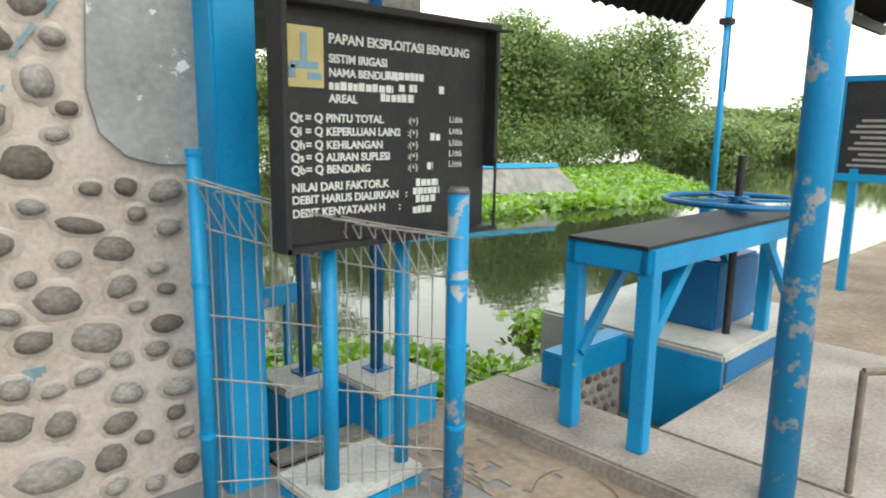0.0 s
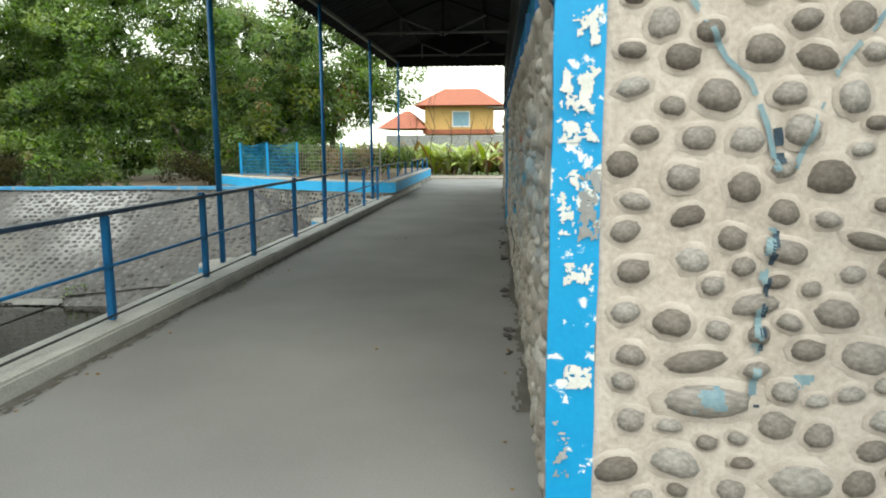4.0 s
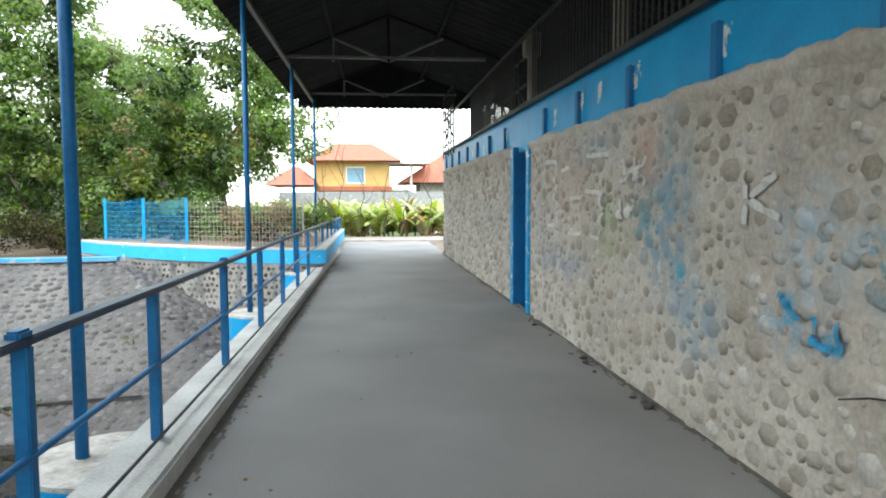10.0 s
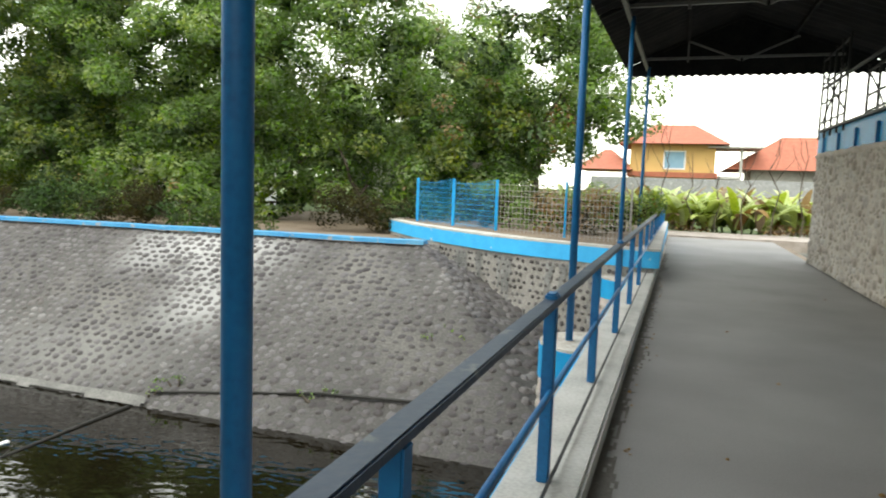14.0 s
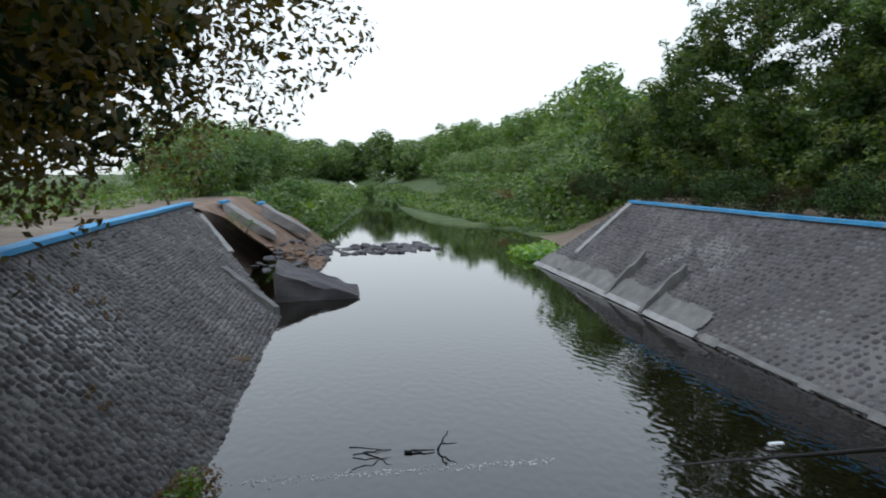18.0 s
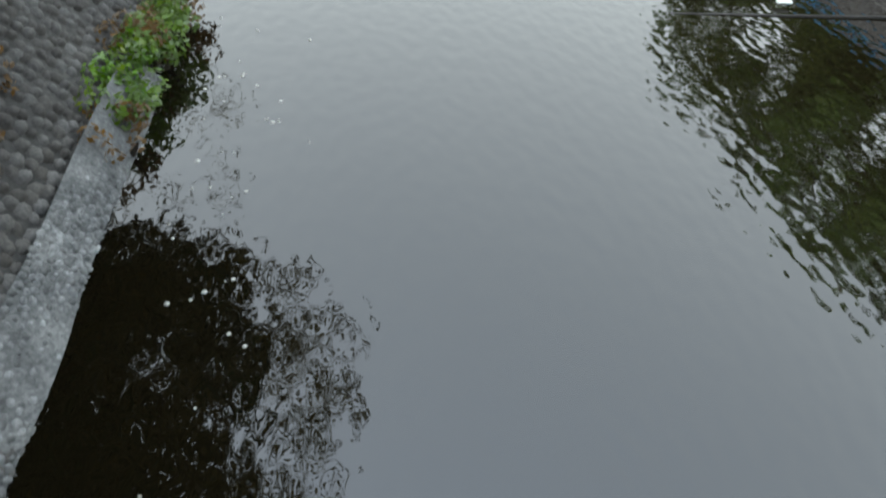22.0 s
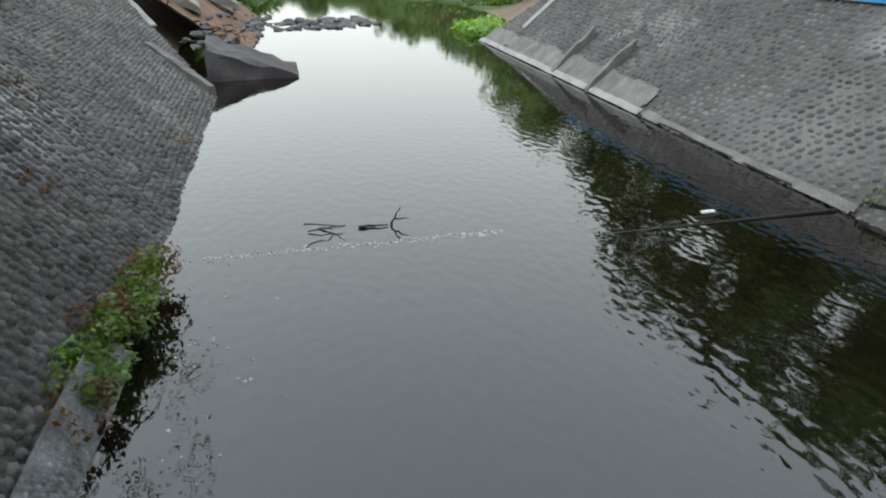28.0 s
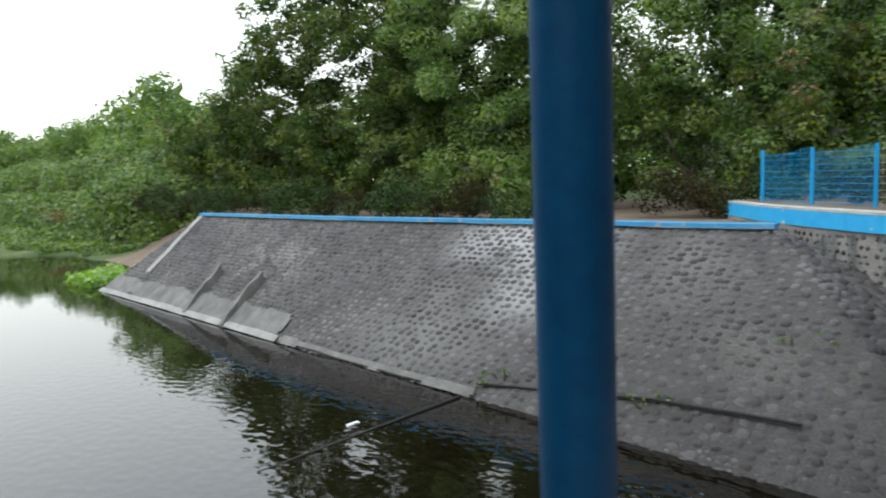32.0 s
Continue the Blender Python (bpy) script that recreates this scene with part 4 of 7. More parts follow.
# open steel frame at the far end
fr = empty("steel_frame", WALL_X, 21.4, 2.8)
tagged(fr, "black open steel lattice frame at the wall's end", "steel frame")
for y in (0.0, 0.65, 1.3, 1.95, 2.6):
    part("upright", boxes((-0.02, 0.02, y - 0.02, y + 0.02, 0.1, 2.0)), BLACK, fr)
for z in (0.45, 0.9, 1.35, 1.9):
    part("crossbar", boxes((-0.015, 0.015, 0, 2.6, z - 0.015, z + 0.015)), BLACK, fr)
part("diagonal", bar(bmesh.new(), (0, 0, 0.5), (0, 2.6, 1.6), 0.03, 0.03), BLACK, fr)
part("diagonal", bar(bmesh.new(), (0.05, 0.6, 1.5), (0.05, 2.6, 0.5), 0.03, 0.03), BLACK, fr)
back = empty("hoist_truss", 0.75, 15.2, 2.42)
tagged(back, "black steel truss carrying the gate hoists", "steel truss")
for k in range(10):
    y = 0.95 * k
    part("upright", boxes((-0.025, 0.025, y - 0.025, y + 0.025, 0, 2.15)), BLACK, back)
    if k < 9:
        a, b = ((0, y, 0.75), (0, y + 0.95, 1.45)) if k % 2 else ((0, y, 1.45), (0, y + 0.95, 2.0))
        part("diagonal", bar(bmesh.new(), a, b, 0.03, 0.03), BLACK, back)
for z in (0.75, 1.1, 1.45, 2.0):
    part("rail", boxes((-0.02, 0.02, 0, 8.6, z - 0.02, z + 0.02)), BLACK, back)
# hoist posts and dark machinery deck behind the grille
for y, top in ((6.9, 4.3), (10.9, 4.5), (15.2, 4.6), (19.8, 4.6)):
    hp = empty("hoist_post", 0.55, y, 2.42)
    tagged(hp, "weathered concrete hoist post with a box on top", "hoist post", "hoist posts")
    part("post", boxes((-0.07, 0.07, -0.07, 0.07, 0, top - 2.42), bevel=0.015), DUSTY, hp)
    part("box", boxes((-0.15, 0.15, -0.13, 0.13, top - 2.9, top - 2.5), bevel=0.02), DUSTY, hp)
structure(mesh_object("machine_deck", boxes((0.2, 3.0, END_Y + 0.32, FAR_Y, 2.2, 2.42)), CONCRETE_DARK), "dark concrete operating deck behind the wall", "deck")
structure(mesh_object("machine_wall", boxes((2.7, 2.9, END_Y + 0.32, 14.0, 2.42, 4.1)), CONCRETE_DARK), "dark rear wall of the operating deck", "wall")
structure(mesh_object("weir_body", boxes((0.25, 0.6, END_Y + 0.32, FAR_Y, -3.2, 2.2)), CONCRETE_DARK), "concrete body of the weir below the wall", "wall")


# ---- the pond side: board, fence, gate ----
before = set(scene.objects)
slab = structure(mesh_object("slab_platform", boxes((3.08, 3.62, -3.0, 3.12, -0.5, 0.1), (3.62, 6.1, -3.0, 1.95, -0.5, 0.1), bevel=0.015), DUSTY), "worn concrete platform round the sluice gate", "platform")
structure(mesh_object("yard_soil", boxes((5.95, 14, -8, 2.9, -0.4, 0.09)), YARD_DUST), "dry trodden soil with straw", "soil")
structure(mesh_object("pond_edge", boxes((1.9, 3.08, 3.14, 3.32, -1.6, 0.02), bevel=0.02), CONCRETE_DARK), "dirty concrete edge of the pond", "edge")

# footing blocks with blue sides
for x0, x1, y0, y1, z in ((2.12, 2.42, 3.42, 3.78, 0.28), (2.5, 2.95, 3.05, 3.56, 0.28), (1.78, 2.36, 2.55, 2.95, 0.10)):
    fb = empty("footing_block", (x0 + x1) / 2, (y0 + y1) / 2, 0)
    tagged(fb, "concrete footing block with blue painted sides", "footing", "footing blocks")
    a, b = (x1 - x0) / 2, (y1 - y0) / 2
    part("base", boxes((-a, a, -b, b, -1.2 if y1 > 3.2 else -0.1, z - 0.05), bevel=0.01), BLUE, fb)
    part("top", boxes((-a - 0.01, a + 0.01, -b - 0.01, b + 0.01, z - 0.049, z), bevel=0.012), CONCRETE, fb, "pale bare cement top")

# information board on posts
bd = empty("information_board", 0, 0, 0)
tagged(bd, "black steel information board with white lettering on blue posts", "sign")
BX0, BX1, BZ0, BZ1 = -0.66, 0.68, 1.14, 2.26
part("panel", boxes((BX0, BX1, -0.012, 0.012, BZ0, BZ1)), BLACK, bd)
for nm, s in (("frame_top", (BX0 - 0.03, BX1 + 0.03, -0.11, 0.03, BZ1, BZ1 + 0.035)), ("frame_bottom", (BX0 - 0.03, BX1 + 0.03, -0.11, 0.03, BZ0 - 0.03, BZ0)), ("frame_side", (BX0 - 0.035, BX0, -0.11, 0.03, BZ0 - 0.03, BZ1 + 0.03)), ("frame_side", (BX1, BX1 + 0.03, -0.10, 0.03, BZ0 + 0.35, BZ1 + 0.03))):
    part(nm, boxes(s, bevel=0.004), BLACK, bd)
part("frame_stay", tube(bmesh.new(), (BX1 + 0.015, -0.10, BZ0), (BX1 + 0.015, -0.10, BZ0 + 0.4), 0.009, 8), BLACK, bd, "thin bent steel stay")
part("frame_stay", tube(bmesh.new(), (BX1 + 0.015, -0.10, BZ1), (BX1 + 0.13, -0.10, BZ1 + 0.01), 0.009, 8), BLACK, bd, "thin bent steel stay")
OCHRE = material("ochre_logo_paint", [(0.46, 0.38, 0.16), (0.56, 0.47, 0.22)], 8, 50, 0.6, bump=0)
part("emblem", boxes((BX0 + 0.02, BX0 + 0.24, -0.016, -0.0125, BZ1 - 0.37, BZ1 - 0.09)), OCHRE, bd, "ochre square emblem with blue strokes")
for s in ((BX0 + 0.115, BX0 + 0.15, BZ1 - 0.25, BZ1 - 0.12), (BX0 + 0.06, BX0 + 0.21, BZ1 - 0.285, BZ1 - 0.25), (BX0 + 0.05, BX0 + 0.085, BZ1 - 0.33, BZ1 - 0.27), (BX0 + 0.15, BX0 + 0.225, BZ1 - 0.335, BZ1 - 0.30)):
    part("emblem_stroke", boxes((s[0], s[1], -0.02, -0.0165, s[2], s[3])), SHUTTER, bd)


def lettering(text, x, z, size, parent, mat=WHITE, y=-0.0135, bold=0.0):
    cu = bpy.data.curves.new("lettering", "FONT")
    cu.body = text
    cu.size = size
    cu.extrude = 0.0008
    cu.offset = bold
    cu.space_character = 1.0
    tmp = bpy.data.objects.new("lettering_tmp", cu)
    me = bpy.data.meshes.new_from_object(tmp)
    bpy.data.objects.remove(tmp)
    me.materials.append(mat)
    ob = new("lettering", me)
    ob.parent = parent
    ob.matrix_local = Matrix.Translation((x, y, z)) @ Matrix.Rotation(radians(90), 4, "X")
    return ob


lettering("PAPAN EKSPLOITASI BENDUNG", BX0 + 0.27, BZ1 - 0.155, 0.066, bd, bold=0.0015)
lettering("SISTIM IRIGASI", BX0 + 0.27, BZ1 - 0.245, 0.056, bd, bold=0.0015)
lettering("NAMA BENDUNG", BX0 + 0.27, BZ1 - 0.31, 0.054, bd, bold=0.0015)
lettering("AREAL", BX0 + 0.27, BZ1 - 0.435, 0.056, bd, bold=0.0015)
for z, mark, text in ((0.53, "Qt", "PINTU TOTAL"), (0.595, "Qi", "KEPERLUAN LAIN2"), (0.66, "Qh", "KEHILANGAN"), (0.72, "Qs", "ALIRAN SUPLESI"), (0.78, "Qb", "BENDUNG")):
    lettering(mark, BX0 + 0.055, BZ1 - z, 0.058, bd, bold=0.0015)
    lettering("= Q", BX0 + 0.135, BZ1 - z, 0.058, bd, bold=0.0015)
    lettering(text, BX0 + 0.25, BZ1 - z, 0.055, bd, bold=0.0015)
    lettering("L/dtk", BX0 + 1.06, BZ1 - z + 0.01, 0.05, bd)
    lettering(":(+)", BX0 + 0.76, BZ1 - z, 0.05, bd)
lettering("NILAI DARI FAKTOR.K", BX0 + 0.055, BZ1 - 0.865, 0.058, bd, bold=0.0015)
lettering("DEBIT HARUS DIALIRKAN   :", BX0 + 0.055, BZ1 - 0.925, 0.056, bd, bold=0.0015)
lettering("DEBIT KENYATAAN H      :", BX0 + 0.055, BZ1 - 0.99, 0.056, bd, bold=0.0015)
rnd = random.Random(4)
for x0, x1, z in ((0.27, 0.66, 0.375), (0.61, 0.87, 0.305), (0.70, 0.74, 0.365), (0.77, 0.82, 0.365), (0.58, 0.80, 0.42), (0.82, 0.98, 0.87), (0.80, 0.99, 0.915), (0.82, 0.96, 0.96), (0.80, 0.94, 1.02), (0.92, 0.99, 0.62), (0.98, 1.02, 0.365), (0.9, 0.94, 0.78)):
    x = x0
    while x < x1:
        w = rnd.uniform(0.022, 0.036)
        part("lettering_bar", boxes((BX0 + x, BX0 + min(x + w, x1), -0.0155, -0.0125, BZ1 - z, BZ1 - z + rnd.uniform(0.034, 0.042))), WHITE, bd)
        x += w + rnd.uniform(0.005, 0.012)
for x, y, zb, zt in ((-0.38, 0.03, -0.28, 1.13), (0.10, 0.03, -0.28, 1.13)):
    part("post", tube(bmesh.new(), (x, y, zb), (x, y, zt), 0.042, 16), BLUE, bd, smooth=True)
for x, y, z in ((2.36, 3.6, 0.28), (2.72, 3.36, 0.28)):
    p = empty("blue_post", x, y, z)
    tagged(p, "dark blue steel post standing on a footing block", "post", "posts behind the board")
    part("shaft", tube(bmesh.new(), (0, 0, 0), (0, 0, 2.6 if x > 2.5 else 0.85), 0.042, 16), BLUE_DARK, p, smooth=True)
    part("base_plate", boxes((-0.07, 0.07, -0.07, 0.07, 0, 0.01)), BLUE_DARK, p)
hb = empty("blue_rail", 2.0, 3.9, 0.62)
tagged(hb, "light blue horizontal rail over the pond edge", "rail")
part("rail_bar", boxes((-0.3, 0.5, -0.02, 0.02, 0.0, 0.12), bevel=0.006), SKYBLUE, hb)
part("rail_leg", boxes((-0.25, -0.21, -0.02, 0.02, -1.6, 0.0)), SKYBLUE, hb)
part("rail_leg", boxes((0.4, 0.44, -0.02, 0.02, -1.6, 0.0)), SKYBLUE, hb)

# wire mesh fence panel between two blue posts
FA, FB = Vector((1.47, 3.02, 0)), Vector((2.38, 2.34, 0))
fence = empty("mesh_fence", FA.x, FA.y, 0)
tagged(fence, "bent galvanised wire mesh panel between blue pipe posts", "fence")
D = (FB - FA)
L = D.length
U = D.normalized()
N = Vector((U.y, -U.x, 0))
part("post", tube(bmesh.new(), (0, 0, 0), (0, 0, 1.56), 0.033, 14), BLUE, fence, smooth=True)
part("post_cap", tube(bmesh.new(), (0, 0, 1.56), (0, 0, 1.585), 0.037, 14), BLUE, fence)
part("post", tube(bmesh.new(), tuple(D), tuple(D + Vector((0, 0, 1.41))), 0.048, 18), PIPE_WORN, fence, "blue pipe post with worn grey paint", smooth=True)
part("post_cap", tube(bmesh.new(), tuple(D + Vector((0, 0, 1.41))), tuple(D + Vector((0, 0, 1.435))), 0.052, 18, 0.04), STEELGREY, fence, "pale cap", smooth=True)
for z in (0.35, 0.72, 1.02):
    part("clamp", tube(bmesh.new(), (0, 0, z), (0, 0, z + 0.02), 0.038, 14), BLUE, fence)
    part("clamp", tube(bmesh.new(), tuple(D + Vector((0, 0, z))), tuple(D + Vector((0, 0, z + 0.02))), 0.053, 16), BLUE, fence)
nw = 17


def wire(bm, pts, r):
    """One bent wire through the points, a single tube."""
    prev = None
    for k, p in enumerate(pts):
        d = (Vector(pts[min(k + 1, len(pts) - 1)]) - Vector(pts[max(k - 1, 0)])).normalized()
        s = d.cross(Vector((0.31, 0.2, 0.93)) if abs(d.z) < 0.8 else Vector((1, 0.1, 0))).normalized()
        t = d.cross(s)
        cur = [bm.verts.new(Vector(p) + (s * math.cos(a) + t * math.sin(a)) * r) for a in (0, 1.257, 2.513, 3.77, 5.027)]
        if prev:
            for m in range(5):
                bm.faces.new((prev[m], prev[(m + 1) % 5], cur[(m + 1) % 5], cur[m]))
        prev = cur
    return bm


def fence_top(a):
    return 1.47 - 0.235 * a / L - 0.03 * math.sin(math.pi * a / L)


for i in range(nw):
    a = 0.05 + (L - 0.1) * i / (nw - 1)
    p = U * a
    zt = fence_top(a) + 0.006 * math.sin(i * 2.7)
    k = 0.10 + 0.012 * math.sin(i * 1.9)
    part("upright_wire", wire(bmesh.new(), [p + Vector((0, 0, 0.03)), p + Vector((0, 0, zt - 0.3)), p + Vector((0, 0, zt - 0.2)) , p - U * 0.10 + N * 0.03 + Vector((0, 0, zt - 0.005)), p - U * 0.09 + N * 0.03 + Vector((0, 0, zt)), p + N * (0.03 + k) + U * 0.02 + Vector((0, 0, zt)), p + N * 0.02 + Vector((0, 0, zt - 0.02)), p + Vector((0, 0, zt - 0.2))], 0.0036), WIRE, fence)
for z, dip in ((0.14, 0.02), (0.36, -0.12), (0.62, -0.14), (0.9, -0.14)):
    part("cross_wire", wire(bmesh.new(), [U * L * k / 10 + N * 0.006 + Vector((0, 0, z + dip * k / 10)) for k in range(11)], 0.0038), WIRE, fence)
for dn, dz in ((-0.01, -0.2), (0.03, 0.0), (0.13, 0.0)):
    part("cross_wire", wire(bmesh.new(), [U * L * k / 10 + N * dn + Vector((0, 0, fence_top(L * k / 10) + dz)) for k in range(11)], 0.004), WIRE, fence)

# sluice gate table with hand wheel
gt = empty("sluice_gate_frame", 3.3, 2.1, 0.1)
tagged(gt, "blue steel sluice gate frame with a hand wheel", "gate frame")
ZT = 1.03
for x, y, zb in ((0.0, 0.22, 0.0), (0.0, -0.22, 0.0), (2.05, -0.05, 0.17), (2.3, 0.55, 0.17)):
    part("leg", boxes((x - 0.045, x + 0.045, y - 0.045, y + 0.045, zb, ZT), bevel=0.006), BLUE, gt)
part("top_plate", boxes((-0.07, 2.35, -0.24, 0.24, ZT, ZT + 0.018), bevel=0.004), BLACK, gt, "grimy dark top plate")
for y in (-0.22, 0.22):
    part("side_channel", boxes((-0.06, 2.34, y - 0.03, y + 0.03, ZT - 0.12, ZT - 0.001), bevel=0.006), BLUE, gt)
    part("brace", bar(bmesh.new(), (0.0, y * 0.8, 0.42), (0.55, y * 0.8, ZT - 0.08), 0.05, 0.06), BLUE, gt)
    part("brace", bar(bmesh.new(), (2.1, y * 0.8, 0.5), (1.6, y * 0.8, ZT - 0.08), 0.05, 0.06), BLUE, gt)
part("end_channel", boxes((-0.06, 0.0, -0.24, 0.24, ZT - 0.12, ZT - 0.001), bevel=0.006), BLUE, gt)
wheel = part("hand_wheel", bmesh.new(), BLUE_DARK, gt, "dark blue spoked hand wheel")
bm = bmesh.new()
R = 0.50
WC = Vector((1.75, 0.08, ZT + 0.10))
rings = []
for i in range(40):
    a = 2 * math.pi * i / 40
    d = Vector((math.cos(a), math.sin(a), 0))
    rings.append([bm.verts.new(WC + d * (R + 0.024 * math.cos(k * math.pi / 4)) + Vector((0, 0, 0.02 * math.sin(k * math.pi / 4)))) for k in range(8)])
for i in range(40):
    u, w = rings[i], rings[(i + 1) % 40]
    for k in range(8):
        bm.faces.new((u[k], w[k], w[(k + 1) % 8], u[(k + 1) % 8]))
bm.to_mesh(wheel.data)
bm.free()
for k in range(4):
    a = math.pi / 4 + math.pi / 2 * k
    part("spoke", bar(bmesh.new(), WC, WC + Vector((R * math.cos(a), R * math.sin(a), 0)), 0.04, 0.018), BLUE_DARK, wheel)
part("hub", tube(bmesh.new(), WC - Vector((0, 0, 0.08)), WC + Vector((0, 0, 0.03)), 0.07, 16), BLUE_DARK, wheel)
part("spindle", tube(bmesh.new(), WC - Vector((0, 0, 2.2)), WC + Vector((0, 0, 0.30)), 0.028, 12), BLACK, gt, "greasy black threaded spindle")
part("rope", tube(bmesh.new(), (-0.05, 0.17, 0.36), (0.05, 0.27, 0.36), 0.008, 6), WIRE, gt)
# the well walls and gate block
structure(mesh_object("well_wall_far", boxes((4.55, 6.3, 1.97, 3.5, -1.6, 0.3), bevel=0.02), CONCRETE), "concrete block behind the sluice well", "wall")
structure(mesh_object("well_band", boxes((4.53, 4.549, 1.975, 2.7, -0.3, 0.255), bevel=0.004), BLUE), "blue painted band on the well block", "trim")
# the block's near side takes a darker blue than its front band
structure(mesh_object("well_band_near", boxes((4.56, 5.6, 1.955, 1.969, 0.105, 0.25), bevel=0.004), BLUE_DARK), "darker blue side of the well block", "trim")
well_side = structure(mesh_object("well_wall_near", boxes((3.63, 4.548, 2.72, 3.1, -1.6, 0.09), bevel=0.02), MORTAR_GREY), "cobbled side wall of the sluice well", "wall")
structure(mesh_object("well_side_band", boxes((3.72, 4.52, 2.67, 2.85, 0.091, 0.3), bevel=0.01), BLUE), "blue painted beam on the well's edge", "trim")
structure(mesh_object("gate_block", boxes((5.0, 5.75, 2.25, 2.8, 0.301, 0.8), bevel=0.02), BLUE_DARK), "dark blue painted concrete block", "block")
structure(mesh_object("well_water", boxes((3.6, 4.56, 1.9, 2.75, -1.6, -1.0)), POND), "dark water in the sluice well", "water")

# big pipe column, thin pole, second sign, canopy
pc = empty("pipe_column", 3.34, 1.19, 0.1)
tagged(pc, "thick blue pipe column with patches of worn paint", "column")
part("shaft", tube(bmesh.new(), (0, 0, 0), (0.02, 0, 3.6), 0.074, 28), PIPE_WORN, pc, smooth=True)
tp = empty("thin_pole", 6.35, 2.95, 0.27)
tagged(tp, "slim blue steel pole holding the canopy", "pole")
part("shaft", tube(bmesh.new(), (0, 0, 0), (0.02, 0, 2.7), 0.03, 14), BLUE, tp, smooth=True)
part("upper_shaft", tube(bmesh.new(), (0.02, 0, 1.75), (0.03, 0, 2.75), 0.034, 14), BLUE_DARK, tp, smooth=True)
part("clip", boxes((-0.05, 0.06, -0.05, 0.05, 2.3, 2.35)), BLACK, tp)
cn = structure(empty("canopy"), "dark corrugated sheet canopy over the sluice gate", "canopy")
for xa, xb, ya, yb, za, zb in ((7.0, 11.5, 3.0, -3.0, 3.12, 4.3),):
    n = 40
    verts, faces = [], []
    for i in range(n + 1):
        x = xa + (xb - xa) * i / n
        dz = 0.016 * (-1) ** i
        verts += [(x, ya, za + dz), (x, yb, zb + dz)]
    for i in range(n):
        faces.append((2 * i, 2 * i + 1, 2 * i + 3, 2 * i + 2))
    data_object("sheet", verts, faces, ROOFUNDER, cn)
part("fascia_beam", boxes((6.97, 11.5, 2.95, 3.02, 2.98, 3.1)), BLACK, cn)
sg = empty("small_notice_board", 8.35, 2.2, 0.09)
tagged(sg, "small dark notice board in a blue frame on blue legs", "sign")
for y in (-0.6, 0.12):
    part("leg", boxes((-0.04, 0.04, y - 0.04, y + 0.04, 0, 1.25)), BLUE, sg)
part("board", boxes((-0.03, 0.03, -0.8, 0.28, 1.2, 2.1)), BLACK, sg)
for s in ((-0.05, 0.05, -0.84, 0.32, 2.1, 2.16), (-0.05, 0.05, -0.84, 0.32, 1.12, 1.2), (-0.05, 0.05, 0.28, 0.36, 1.12, 2.16), (-0.05, 0.05, -0.9, -0.8, 1.12, 2.16)):
    part("frame_bar", boxes(s, bevel=0.006), BLUE, sg)
for k in range(9):
    part("lettering_bar", boxes((-0.034, -0.0305, -0.74, 0.2 - (k % 3) * 0.05, 1.27 + k * 0.055, 1.295 + k * 0.055)), WIRE, sg)
for z in (1.85, 1.98):
    part("lettering_bar", boxes((-0.034, -0.0305, -0.35, -0.1, z, z + 0.025)), WHITE, sg)
hp = empty("bent_pipe_rail", 3.66, 0.98, 0.09)
tagged(hp, "rusty bent pipe barrier at the platform's edge", "barrier")
RUST = material("rusty_grey_pipe", [(0.12, 0.09, 0.07), (0.22, 0.18, 0.15)], 8, 50, 0.8, bump=0.2)
for a, b in (((0, 0, 0), (0, 0, 0.58)), ((0, 0, 0.58), (0.5, -0.42, 0.58)), ((0.5, -0.42, 0.58), (0.5, -0.42, 0))):
    part("pipe", tube(bmesh.new(), a, b, 0.018, 10), RUST, hp)

# far wing wall of the pond
bm = bmesh.new()
pts = [((19.5, 23.5, 0.35), (18.0, 22.0, -0.85)), ((28.5, 21.0, 0.35), (29.0, 19.2, -0.85))]
v = [bm.verts.new(p) for p in (pts[0][0], pts[1][0], pts[1][1], pts[0][1], (19.5, 25, 0.35), (29, 22.4, 0.35), (30.5, 21.2, -0.85))]
bm.faces.new((v[0], v[3], v[2], v[1]))
bm.faces.new((v[0], v[1], v[5], v[4]))
bm.faces.new((v[1], v[2], v[6], v[5]))
bmesh.ops.recalc_face_normals(bm, faces=bm.faces)
wing = structure(mesh_object("wing_wall", bm, CONCRETE_DARK), "sloping concrete wing wall across the pond", "wall")
strip("cap", [(19.5, 23.5, 0.37), (28.5, 21.0, 0.37)], 0.3, 0.14, SKYBLUE, wing, label="blue painted cap")

# the yard lies a little askew to the bridge
YARD = Matrix.Translation((0.424, -1.312, 0)) @ Matrix.Rotation(radians(2.7), 4, "Z") @ Matrix.Diagonal((0.9, 0.9, 0.95, 1)) @ Matrix.Translation((-0.24, -0.241, 0))
SHORE = Matrix.Translation((0.424, -1.312, 0)) @ Matrix.Rotation(radians(2.7), 4, "Z") @ Matrix.Translation((-0.24, -0.241, 0))
NEARER = Matrix.Translation((0.24, 0.241, 0)) @ Matrix.Diagonal((0.68, 0.68, 1, 1)) @ Matrix.Translation((-0.24, -0.241, 0))
for ob in set(scene.objects) - before:
    if ob.parent is None and ob is not bd:
        ob.matrix_basis = (SHORE @ NEARER if ob is wing else YARD) @ ob.matrix_basis
bd.matrix_basis = Matrix.Translation((2.106, 0.915, 0.28)) @ Matrix.Diagonal((0.77, 0.77, 0.77, 1))

